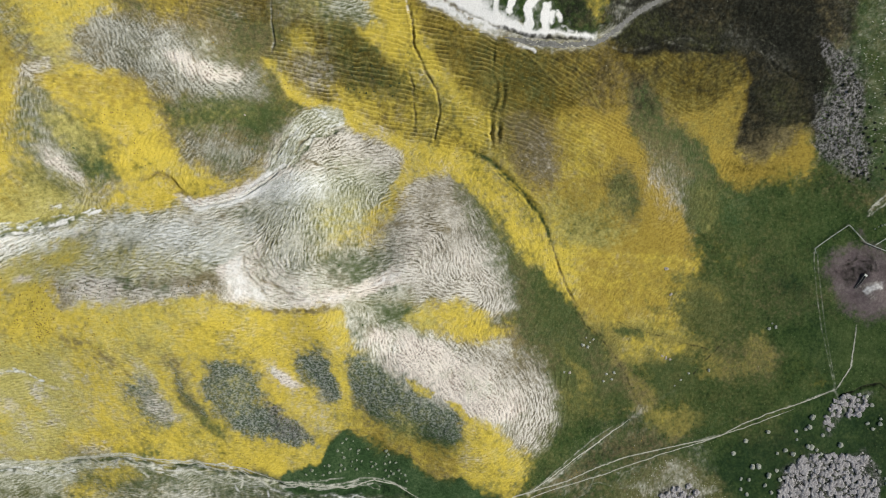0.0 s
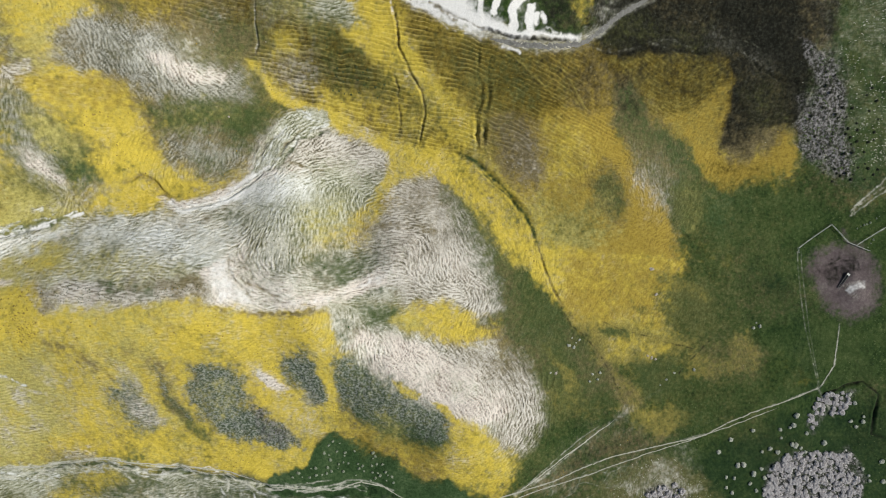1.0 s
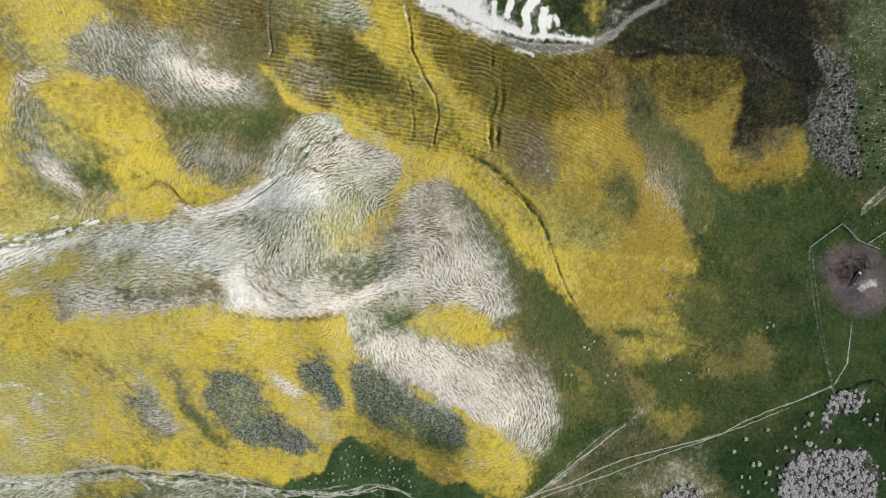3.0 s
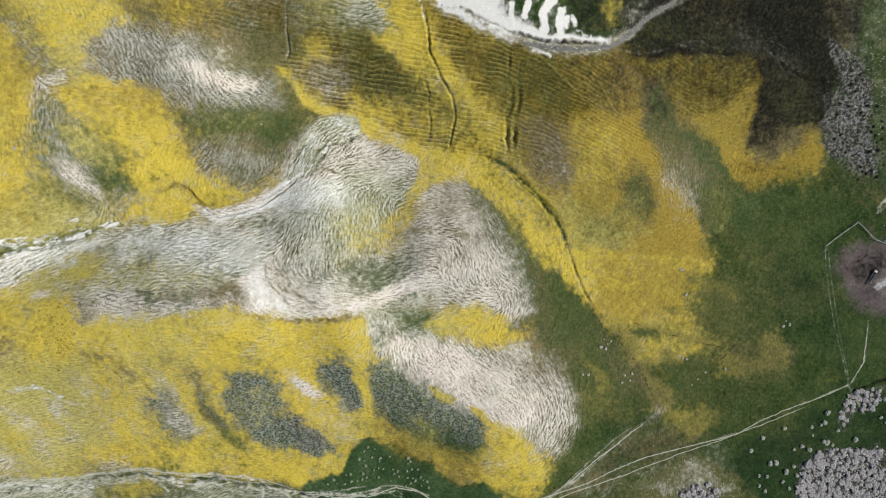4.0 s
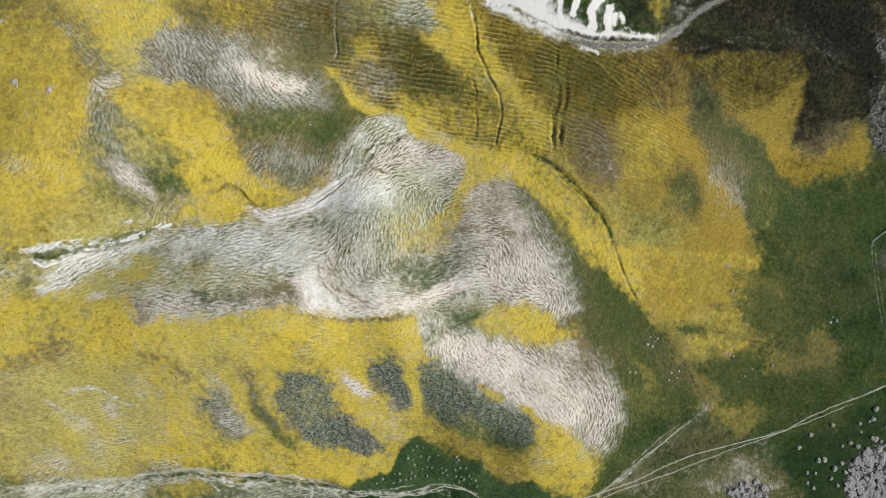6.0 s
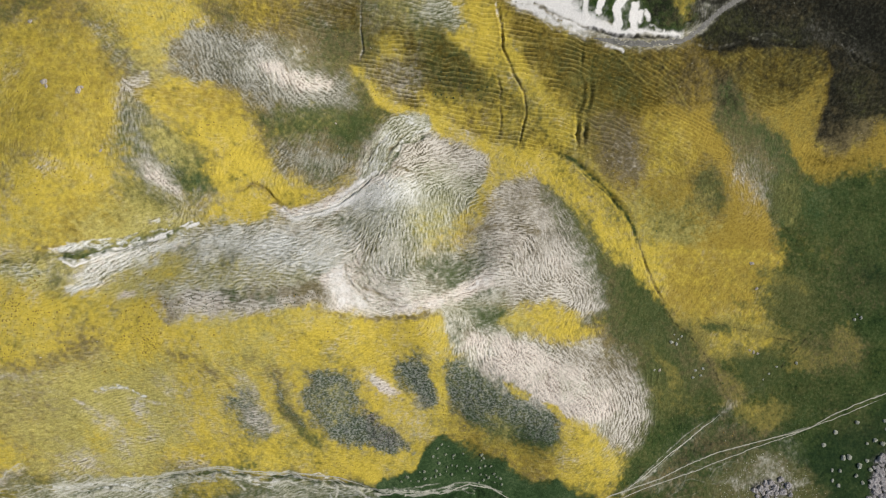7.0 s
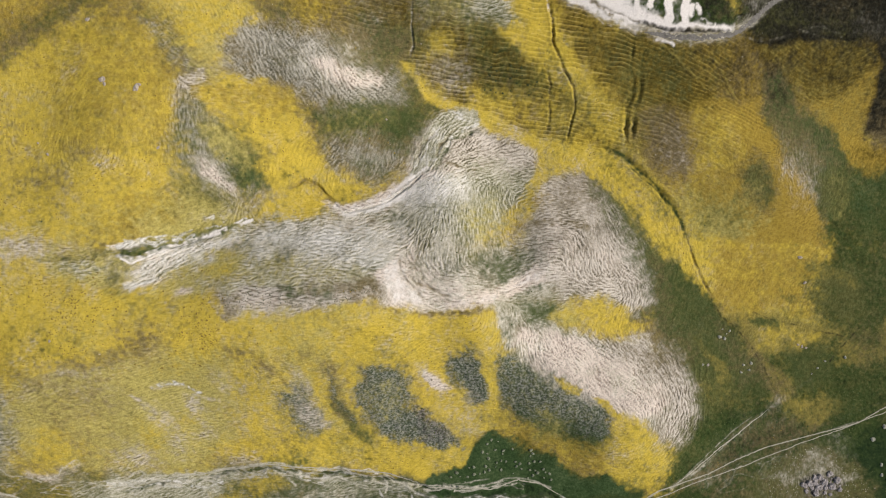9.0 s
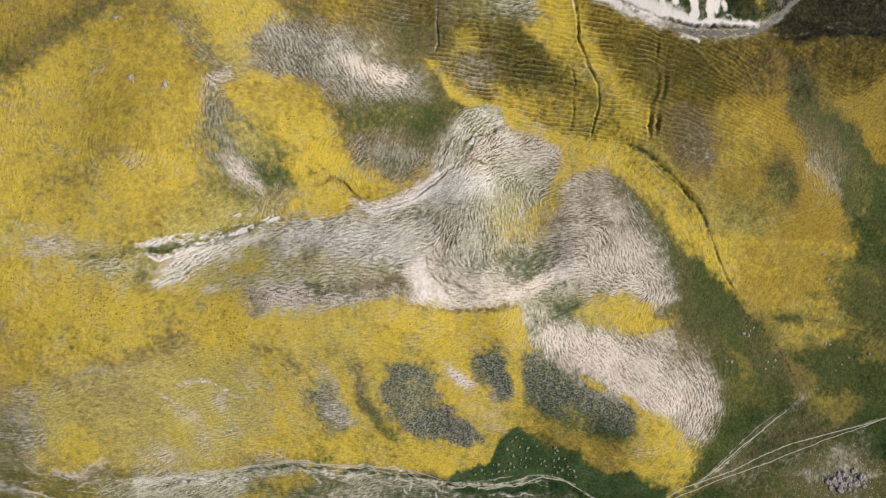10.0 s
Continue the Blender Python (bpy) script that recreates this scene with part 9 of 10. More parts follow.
def ground_material():
    m, nodes, links = node_kit("ground")
    geo = nodes.new("ShaderNodeNewGeometry").outputs["Position"]
    fine = noise_node(nodes, links, geo, 3.8, 2, 0.7)
    clump = noise_node(nodes, links, geo, 0.9, 3, 0.65)
    broad = noise_node(nodes, links, geo, 0.12, 3, 0.6)
    weights = []
    for name in ("cover_a", "cover_b", "cover_c", "cover_d", "cover_e", "cover_f", "comb"):
        at = nodes.new("ShaderNodeAttribute")
        at.attribute_name = name
        sep = nodes.new("ShaderNodeSeparateColor")
        links.new(at.outputs["Color"], sep.inputs[0])
        weights += [sep.outputs[0], sep.outputs[1], sep.outputs[2], at.outputs["Alpha"]]
    strand, terrace, level, terraced = weights[24:]
    M = lambda op, a, b=0.0, c=0.0: math_node(nodes, links, op, a, b, c)
    # one driver for small plants: fine grain, clumps and the comb of the strands
    speck = M("ADD", M("MULTIPLY", fine, 0.22), M("MULTIPLY", clump, 0.78))
    tuft = M("ADD", M("MULTIPLY", fine, 0.1), M("MULTIPLY", clump, 0.16))
    # straw treads, and riser shade that the low relief leaves out, as colour
    terrace_tone = M("MULTIPLY_ADD", M("SUBTRACT", terrace, 0.5), M("MULTIPLY_ADD", terraced, 0.8, 0.05), 0.5)
    # strand height also sets the tone: tops paler, gaps between them darker
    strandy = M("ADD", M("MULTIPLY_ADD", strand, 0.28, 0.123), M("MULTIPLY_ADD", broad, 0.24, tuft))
    strandy = M("MULTIPLY_ADD", M("SUBTRACT", terrace_tone, 0.5), 0.35, strandy)
    comb_mix = M("ADD", M("MULTIPLY_ADD", speck, 0.42, M("MULTIPLY_ADD", strand, 0.08, 0.05)), M("MULTIPLY", terrace_tone, 0.4))
    worm = noise_node(nodes, links, geo, 1.25, 1.5, 0.5)
    lush = M("ADD", M("MULTIPLY", speck, 0.6), M("MULTIPLY", broad, 0.4))
    looks = [
        (comb_mix, [(0.31, (0.36, 0.285, 0.05)), (0.43, (0.53, 0.405, 0.062)), (0.52, (0.635, 0.48, 0.07)), (0.66, (0.69, 0.54, 0.11))]),   # flower
        (lush, [(0.36, (0.014, 0.032, 0.009)), (0.5, (0.038, 0.065, 0.0175)), (0.66, (0.088, 0.112, 0.038))]),                                     # grass
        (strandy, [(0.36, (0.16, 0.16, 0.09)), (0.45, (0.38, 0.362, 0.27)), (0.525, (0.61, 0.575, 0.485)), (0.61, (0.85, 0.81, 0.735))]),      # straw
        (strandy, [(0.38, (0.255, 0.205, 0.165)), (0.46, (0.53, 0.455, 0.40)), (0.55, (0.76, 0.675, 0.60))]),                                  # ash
        (comb_mix, [(0.36, (0.075, 0.062, 0.03)), (0.5, (0.17, 0.135, 0.065)), (0.64, (0.30, 0.245, 0.13))]),                                 # brown
        # scrub, near black: the north-eastern shade is put into its colour
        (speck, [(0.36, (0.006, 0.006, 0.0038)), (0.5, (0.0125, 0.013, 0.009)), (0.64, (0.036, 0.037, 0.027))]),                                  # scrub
        (worm, [(0.38, (0.06, 0.08, 0.052)), (0.5, (0.13, 0.15, 0.112)), (0.63, (0.26, 0.27, 0.235))]),                                  # phacelia
        (fine, [(0.3, (0.70, 0.66, 0.63)), (0.45, (0.92, 0.88, 0.85))]),                                                                  # chalk
        (lush, [(0.3, (0.075, 0.056, 0.056)), (0.5, (0.13, 0.10, 0.10)), (0.7, (0.20, 0.165, 0.16))]),                                     # dirt
        (speck, [(0.43, (0.03, 0.031, 0.022)), (0.5, (0.12, 0.11, 0.106)), (0.6, (0.28, 0.26, 0.258))]),                                   # lilac
        (lush, [(0.35, (0.011, 0.027, 0.010)), (0.52, (0.023, 0.045, 0.016)), (0.68, (0.05, 0.075, 0.026))]),                                  # meadow
        (fine, [(0.3, (0.38, 0.36, 0.28)), (0.6, (0.70, 0.67, 0.58))]),                                                                  # track
        # deep gold, darkened to take in shade over the north-east
        (comb_mix, [(0.38, (0.04, 0.031, 0.007)), (0.5, (0.128, 0.091, 0.015)), (0.6, (0.265, 0.195, 0.037)), (0.68, (0.43, 0.355, 0.13))]),                               # gold
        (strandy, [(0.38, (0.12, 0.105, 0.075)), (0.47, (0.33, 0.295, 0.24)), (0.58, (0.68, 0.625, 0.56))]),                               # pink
        (comb_mix, [(0.38, (0.20, 0.185, 0.06)), (0.5, (0.46, 0.40, 0.125)), (0.62, (0.66, 0.575, 0.21))]),                               # olive
        (comb_mix, [(0.36, (0.036, 0.054, 0.018)), (0.52, (0.066, 0.092, 0.03)), (0.68, (0.14, 0.165, 0.07))]),                                # sod
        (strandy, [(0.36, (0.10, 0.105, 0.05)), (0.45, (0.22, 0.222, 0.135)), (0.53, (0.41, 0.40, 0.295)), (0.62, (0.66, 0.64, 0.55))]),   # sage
        (comb_mix, [(0.36, (0.15, 0.108, 0.027)), (0.5, (0.345, 0.245, 0.043)), (0.64, (0.475, 0.355, 0.08))]),                               # tawny
        # umber, like scrub, is darkened for shade and lens falloff
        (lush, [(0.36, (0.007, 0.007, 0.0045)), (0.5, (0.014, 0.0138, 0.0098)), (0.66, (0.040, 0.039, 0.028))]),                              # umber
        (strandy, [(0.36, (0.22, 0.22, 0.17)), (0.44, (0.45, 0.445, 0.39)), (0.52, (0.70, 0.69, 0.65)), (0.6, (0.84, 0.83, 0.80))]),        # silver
        (lush, [(0.36, (0.02, 0.042, 0.014)), (0.5, (0.042, 0.078, 0.028)), (0.66, (0.095, 0.135, 0.06))]),                                 # clover
        (comb_mix, [(0.36, (0.05, 0.055, 0.018)), (0.5, (0.105, 0.11, 0.036)), (0.64, (0.20, 0.20, 0.085))]),                             # moss
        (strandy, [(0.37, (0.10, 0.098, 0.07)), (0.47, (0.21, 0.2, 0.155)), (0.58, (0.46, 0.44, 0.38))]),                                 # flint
        (comb_mix, [(0.36, (0.115, 0.10, 0.03)), (0.5, (0.265, 0.22, 0.058)), (0.64, (0.42, 0.345, 0.10))]),                              # mustard
    ]
    total = None
    for w, (driver, stops) in zip(weights[:24], looks):
        col = ramp_node(nodes, links, driver, stops)
        n = nodes.new("ShaderNodeVectorMath")
        n.operation = "MULTIPLY_ADD"
        links.new(col, n.inputs[0])
        links.new(w, n.inputs[1])
        if total is not None:
            links.new(total, n.inputs[2])
        total = n.outputs[0]
    bsdf = nodes["Principled BSDF"]
    links.new(total, bsdf.inputs["Base Color"])
    bsdf.inputs["Roughness"].default_value = 0.95
    bsdf.inputs["Specular IOR Level"].default_value = 0.1
    bump = nodes.new("ShaderNodeBump")
    bump.inputs["Strength"].default_value, bump.inputs["Distance"].default_value = 0.6, 0.4
    links.new(M("ADD", fine, clump), bump.inputs["Height"])
    links.new(bump.outputs["Normal"], bsdf.inputs["Normal"])
    return m


ground_mat = ground_material()


mesh = bpy.data.meshes.new("ground")
mesh.vertices.add(NX * NY)
mesh.vertices.foreach_set("co", np.stack([X, Y, GROUND], -1).astype(np.float32).ravel())
ii, jj = np.meshgrid(np.arange(NX - 1), np.arange(NY - 1))
a = (jj * NX + ii).ravel()
quads = np.stack([a, a + 1, a + NX + 1, a + NX], -1).astype(np.int32)
mesh.loops.add(quads.size)
mesh.loops.foreach_set("vertex_index", quads.ravel())
mesh.polygons.add(len(quads))
mesh.polygons.foreach_set("loop_start", np.arange(0, quads.size, 4, dtype=np.int32))
mesh.polygons.foreach_set("use_smooth", np.ones(len(quads), bool))
mesh.update(calc_edges=True)
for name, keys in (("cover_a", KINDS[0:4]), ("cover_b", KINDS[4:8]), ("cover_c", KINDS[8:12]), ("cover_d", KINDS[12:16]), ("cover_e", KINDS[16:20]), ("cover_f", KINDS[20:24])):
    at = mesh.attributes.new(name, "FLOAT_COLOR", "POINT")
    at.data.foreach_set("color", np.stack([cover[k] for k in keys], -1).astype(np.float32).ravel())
at = mesh.attributes.new("comb", "FLOAT_COLOR", "POINT")
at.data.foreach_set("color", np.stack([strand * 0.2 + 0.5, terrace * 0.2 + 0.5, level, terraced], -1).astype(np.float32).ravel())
mesh.materials.append(ground_mat)
ground = tagged(new("ground", mesh), "rolling spring hills patched with yellow flowers and dry grass", "ground", kind="structure")


# ---- plants and soil materials ----
def plain_material(name, stops, scale, rough=0.9, bump=0.3, per="island", spread_by=0.5):
    """A mottled material: noise at two sizes, shifted from piece to piece."""
    m, nodes, links = node_kit(name)
    M = lambda op, a, b=0.0, c=0.0: math_node(nodes, links, op, a, b, c)
    geo = nodes.new("ShaderNodeNewGeometry")
    coarse = noise_node(nodes, links, geo.outputs["Position"], scale, 3, 0.6)
    fine = noise_node(nodes, links, geo.outputs["Position"], scale * 5, 2, 0.6)
    if per == "island":
        shift = geo.outputs["Random Per Island"]
    else:
        shift = nodes.new("ShaderNodeObjectInfo").outputs["Random"]
    mixed = M("ADD", M("MULTIPLY", coarse, 0.6), M("MULTIPLY", fine, 0.4))
    value = M("ADD", M("MULTIPLY", mixed, 1 - spread_by), M("MULTIPLY", shift, spread_by))
    bsdf = nodes["Principled BSDF"]
    links.new(ramp_node(nodes, links, value, stops), bsdf.inputs["Base Color"])
    bsdf.inputs["Roughness"].default_value = rough
    bsdf.inputs["Specular IOR Level"].default_value = 0.15
    b = nodes.new("ShaderNodeBump")
    b.inputs["Strength"].default_value, b.inputs["Distance"].default_value = bump, 0.05
    links.new(fine, b.inputs["Height"])
    links.new(b.outputs["Normal"], bsdf.inputs["Normal"])
    return m


flower_mat = plain_material("flower_heads", [(0.2, (0.44, 0.33, 0.05)), (0.5, (0.56, 0.42, 0.065)), (0.8, (0.62, 0.49, 0.11))], 1.5, spread_by=0.3)
brush_mat = plain_material("low_brush_leaves", [(0.2, (0.19, 0.14, 0.036)), (0.5, (0.27, 0.195, 0.048)), (0.8, (0.34, 0.25, 0.06))], 1.5)
straw_mat = plain_material("dry_straw", [(0.2, (0.22, 0.22, 0.15)), (0.5, (0.45, 0.43, 0.36)), (0.8, (0.72, 0.69, 0.61))], 1.5)
phacelia_mat = plain_material("phacelia_heads", [(0.2, (0.10, 0.115, 0.095)), (0.5, (0.18, 0.187, 0.175)), (0.8, (0.27, 0.265, 0.26))], 1.5)
leaf_mat = plain_material("green_leaves", [(0.2, (0.03, 0.055, 0.02)), (0.5, (0.06, 0.09, 0.03)), (0.8, (0.13, 0.15, 0.06))], 1.5)
pale_leaf_mat = plain_material("pale_shrub_leaves", [(0.15, (0.23, 0.21, 0.19)), (0.5, (0.48, 0.44, 0.435)), (0.85, (0.70, 0.66, 0.65))], 2.5)
frosted_leaf_mat = plain_material("frosted_shrub_leaves", [(0.15, (0.24, 0.25, 0.18)), (0.5, (0.52, 0.52, 0.43)), (0.85, (0.78, 0.77, 0.68))], 2.5)
sage_leaf_mat = plain_material("sage_shrub_leaves", [(0.15, (0.13, 0.155, 0.10)), (0.5, (0.28, 0.31, 0.22)), (0.85, (0.48, 0.50, 0.41))], 2.5)
dark_leaf_mat = plain_material("dark_shrub_leaves", [(0.15, (0.02, 0.025, 0.015)), (0.5, (0.045, 0.05, 0.03)), (0.85, (0.09, 0.09, 0.06))], 2.5)
sage_dark_mat = plain_material("olive_shrub_leaves", [(0.15, (0.03, 0.045, 0.018)), (0.5, (0.06, 0.08, 0.03)), (0.85, (0.11, 0.12, 0.05))], 2.5)
twig_mat = plain_material("twigs", [(0.2, (0.08, 0.06, 0.045)), (0.8, (0.20, 0.16, 0.12))], 6)
rock_mat = plain_material("pale_rock", [(0.2, (0.16, 0.135, 0.105)), (0.5, (0.36, 0.31, 0.255)), (0.8, (0.66, 0.60, 0.53))], 1.2, 0.85, 0.6)
wood_mat = plain_material("weathered_wood", [(0.2, (0.22, 0.20, 0.17)), (0.8, (0.46, 0.43, 0.38))], 4, 0.85, 0.4, "object")
rail_mat = plain_material("pale_rail", [(0.2, (0.42, 0.42, 0.38)), (0.8, (0.66, 0.65, 0.60))], 3, 0.6, 0.2, "object")
concrete_mat = plain_material("stained_concrete", [(0.2, (0.12, 0.11, 0.10)), (0.8, (0.30, 0.28, 0.26))], 1.8, 0.85, 0.4, "object")
water_mat, wnodes, wlinks = node_kit("dark_water")
wnodes["Principled BSDF"].inputs["Base Color"].default_value = (0.012, 0.014, 0.012, 1)
wnodes["Principled BSDF"].inputs["Roughness"].default_value = 0.08
ripple = wnodes.new("ShaderNodeBump")
ripple.inputs["Strength"].default_value = 0.05
wlinks.new(noise_node(wnodes, wlinks, wnodes.new("ShaderNodeNewGeometry").outputs["Position"], 4.0), ripple.inputs["Height"])
wlinks.new(ripple.outputs["Normal"], wnodes["Principled BSDF"].inputs["Normal"])


# ---- building helpers ----
def part(name, bm, material, parent, label=""):
    me = bpy.data.meshes.new(name)
    bm.to_mesh(me)
    bm.free()
    me.materials.append(material)
    ob = new(name, me)
    ob.parent = parent
    return tagged(ob, label)


def box(bm, centre, size, turn=0.0, bevel=0.0, m=None):
    made = bmesh.ops.create_cube(bm, size=1.0, matrix=Matrix.Translation(centre) @ Matrix.Rotation(turn, 4, "Z") @ Matrix.Diagonal((*size, 1)))
    if bevel:
        edges = list({e for v in made["verts"] for e in v.link_edges})
        bmesh.ops.bevel(bm, geom=edges, offset=bevel, segments=1, affect="EDGES")
    if m is not None:
        bmesh.ops.transform(bm, matrix=m, verts=bm.verts)
    return bm


def rod(bm, a, b, r0, r1, sides=5):
    a, b = Vector(a), Vector(b)
    made = bmesh.ops.create_cone(bm, cap_ends=True, segments=sides, radius1=r0, radius2=r1, depth=(b - a).length)
    turn = (b - a).to_track_quat("Z", "Y").to_matrix().to_4x4()
    bmesh.ops.transform(bm, matrix=Matrix.Translation((a + b) / 2) @ turn, verts=made["verts"])


def inside_outline(x, y, points):
    hit = False
    for (ax, ay), (bx, by) in zip(points, points[1:] + points[:1]):
        if (ay > y) != (by > y) and x < (bx - ax) * (y - ay) / (by - ay) + ax:
            hit = not hit
    return hit


def strewn(points, count, gap, seed):
    """Places inside an outline, at least a gap apart."""
    rng, got, tries = random.Random(seed), [], 0
    x0, x1 = min(p[0] for p in points), max(p[0] for p in points)
    y0, y1 = min(p[1] for p in points), max(p[1] for p in points)
    while len(got) < count and tries < count * 60:
        tries += 1
        x, y = rng.uniform(x0, x1), rng.uniform(y0, y1)
        if inside_outline(x, y, points) and all((x - a) ** 2 + (y - b) ** 2 > gap * gap for a, b in got):
            got.append((x, y))
    return got


# ---- shrubs ----
def shrub(kind, radius, height, leaves, seed, label, group, hollow=0.0):
    """A low rounded shrub: forked stems under a crown of many small leaf sprays."""
    rng = random.Random(seed)
    root = tagged(new(kind), label, "shrub", group)
    bm = bmesh.new()
    bent = [rng.uniform(0.62, 1.25) for _ in range(9)]
    for n in range(150):
        a, up = rng.uniform(0, 2 * math.pi), rng.random() ** 0.8
        k = a / (2 * math.pi) * 9
        lobe = bent[int(k) % 9] * (1 - k % 1) + bent[(int(k) + 1) % 9] * (k % 1)
        flat = math.sqrt(max(0.0, 1 - up * up)) * lobe
        out = radius * flat * rng.uniform(0.72, 1.05)
        z = height * (0.12 + 0.88 * up * rng.uniform(0.8, 1.05)) * (1 - hollow * (1 - flat) ** 2)
        c = Vector((out * math.cos(a), out * math.sin(a), z))
        lean = Vector((math.cos(a) * flat, math.sin(a) * flat, 0.2 + 0.9 * up)).normalized()
        turn = lean.to_track_quat("Z", "Y").to_matrix()
        size = radius * rng.uniform(0.16, 0.28)
        spin, rim = rng.uniform(0, 6.28), []
        for s in range(4):
            q = spin + s * math.pi / 2
            rim.append(bm.verts.new(c + turn @ Vector((size * math.cos(q), size * math.sin(q) * rng.uniform(0.6, 1), -size * rng.uniform(0.15, 0.6)))))
        top = bm.verts.new(c + turn @ Vector((0, 0, size * 0.35)))
        for s in range(4):
            bm.faces.new((rim[s], rim[(s + 1) % 4], top))
    part("crown", bm, leaves, root)
    bm = bmesh.new()
    for n in range(6):
        a = n * 1.05 + rng.uniform(-0.3, 0.3)
        mid = (0.3 * radius * math.cos(a), 0.3 * radius * math.sin(a), height * 0.35)
        tip = (0.7 * radius * math.cos(a + 0.2), 0.7 * radius * math.sin(a + 0.2), height * 0.62)
        rod(bm, (0.05 * math.cos(a), 0.05 * math.sin(a), -0.25), mid, 0.045, 0.03, 4)
        rod(bm, mid, tip, 0.03, 0.012, 4)
    part("stems", bm, twig_mat, root, "woody brown stems")
    return root


def plant(models, places, low, high, seed):
    rng, used = random.Random(seed), set()
    for x, y in places:
        n = rng.randrange(len(models))
        s = rng.uniform(low, high)
        m = Matrix.LocRotScale((x, y, ground_at(x, y) - 0.03), Euler((0, 0, rng.uniform(0, 6.28))), None)
        if n not in used:
            used.add(n)
            models[n].matrix_basis = m @ Matrix.Diagonal((s, s, s * rng.uniform(0.85, 1.15), 1))
        else:
            made = copy_thing(models[n], m)
            made.scale = (s, s, s * rng.uniform(0.85, 1.15))
    for n in range(len(models)):
        if n not in used:
            for o in (*models[n].children, models[n]):
                bpy.data.objects.remove(o)


SPACED = [
    [(130.8, -64.1), (139.5, -60.3), (143.4, -68.7), (146.5, -67.3), (149.5, -68.8), (150.9, -63), (155.3, -65.6), (159, -66.9), (161.2, -61.1), (168.6, -64.9), (154.4, -58.9), (155.8, -58), (156.9, -54)],
    [(150.4, -59.7), (179.5, -56.3), (181.6, -58.4), (184.4, -54.1), (184.2, -56.1), (180.7, -48.8), (178.4, -45.4), (129.5, -79.1), (132.6, -79.3), (139, -81.4), (140.3, -77.5), (133.8, -74.1), (136.3, -73.8)],
    [(129.6, -83.1), (131.9, -85.1), (141.6, -84.1), (126.2, -69.1), (191.4, -71.6), (186.5, -77.3), (186.8, -79.4), (183.7, -74.7), (192.2, -79.5), (144.6, -79), (143.3, -75.5), (156.9, -66), (160.8, -68.4)],
]
pale = [shrub("pale_shrub", 1.4, 1.45, frosted_leaf_mat, 10 + n, "rounded pale grey-green shrub standing in green grass", "pale shrubs on the plain", 0.25) for n in range(5)]
lone = [p for row in SPACED for p in row]
dense = strewn([(146.3, -75.9), (152.9, -69.9), (162, -68.4), (178.1, -68.2), (180.7, -74.8), (184, -83.8), (182.1, -92.8), (142.8, -98.2)], 250, 1.1, 5)
dense += strewn([(160.5, -57.8), (162.3, -53.3), (166.1, -46), (177.6, -44.5), (179.2, -49.3), (173.4, -54.7), (168.9, -51.5), (164.3, -59.1)], 34, 1.4, 6)
dense += strewn([(97.5, -86.1), (103.1, -82.5), (108.6, -82.1), (115.6, -85.4), (114.2, -90.5), (99.3, -91.1)], 17, 1.9, 7)
plant(pale, lone, 0.4, 0.85, 1)
pale = [shrub("pale_shrub", 1.45, 1.25, pale_leaf_mat, 20 + n, "rounded pale lilac shrub in a dense stand", "dense stand of pale shrubs", 0.6) for n in range(5)]
plant(pale, dense, 0.5, 1.0, 2)
small = [shrub("sage_bush", 0.75, 0.7, sage_leaf_mat, 30 + n, "small pale sage shrub in dark green grass", "sage shrubs by the wash") for n in range(4)]
plant(small, strewn([(-43.4, -81.1), (-30.4, -72.8), (-25, -64.7), (-21.8, -62.7), (-13.5, -65.8), (-8.1, -66.6), (-2.7, -75.8), (3.8, -80.2), (-2.7, -83.3), (-22.1, -80.9), (-39.3, -85.4)], 50, 1.3, 8), 0.4, 0.95, 3)
fringe = [shrub("sage_bush", 0.75, 0.7, sage_leaf_mat, 50 + n, "tiny grey-green shrub along a fence line", "shrubs along the fence") for n in range(3)]
plant(fringe, [(178.9, 20.5), (180.2, 21.4), (181.4, 21.9), (182.5, 22.3), (183.8, 23), (186.1, 24.7), (187.1, 25.6), (184.5, 14.8), (183.4, 13.2), (185.3, 16.2)], 0.35, 0.7, 12)
tiny = [shrub("pale_shrub", 0.8, 0.8, frosted_leaf_mat, 70 + n, "small pale shrub among grass and yellow flowers", "small pale shrubs on the eastern slope") for n in range(3)]
plant(tiny, [(66.4, -25.1), (68, -26.9), (65.2, -28), (69.3, -25.8), (67.2, -28.7), (75, -39.2), (77.1, -41.2), (74, -42.1), (78, -38.7), (139.9, -17.8), (141.3, -19.1), (138.7, -19.8), (102.2, -43.2), (104.5, -40.9), (107.6, -38.2), (58.1, -38.6), (115.4, -36.9)], 0.4, 0.9, 15)
dark = [shrub("dark_shrub", 0.95, 0.95, dark_leaf_mat, 40 + n, "low dark olive shrub on the open slope", "dark shrubs on the slopes") for n in range(4)]
plant(dark, strewn([(153.7, 60.9), (157.7, 73.1), (158.3, 84.2), (162.3, 83.4), (168.5, 68.4), (174, 52.1), (178.1, 38.1), (168.3, 37.9), (159, 46.4)], 45, 1.8, 9)
      + strewn([(168.5, 68.4), (178.7, 74.8), (187.7, 39.5), (179.1, 38.2)], 20, 2.2, 10), 0.35, 0.75, 4)
low = [shrub("green_bush", 0.6, 0.5, sage_dark_mat, 60 + n, "small dark green shrub on the terraced slope", "shrubs on the terraced slope") for n in range(3)]
plant(low, strewn([(-25.7, 72.9), (-15.7, 73.8), (-5.9, 66.4), (-8.1, 60.1), (-24.5, 63.5)], 16, 2.0, 11), 0.5, 0.95, 14)

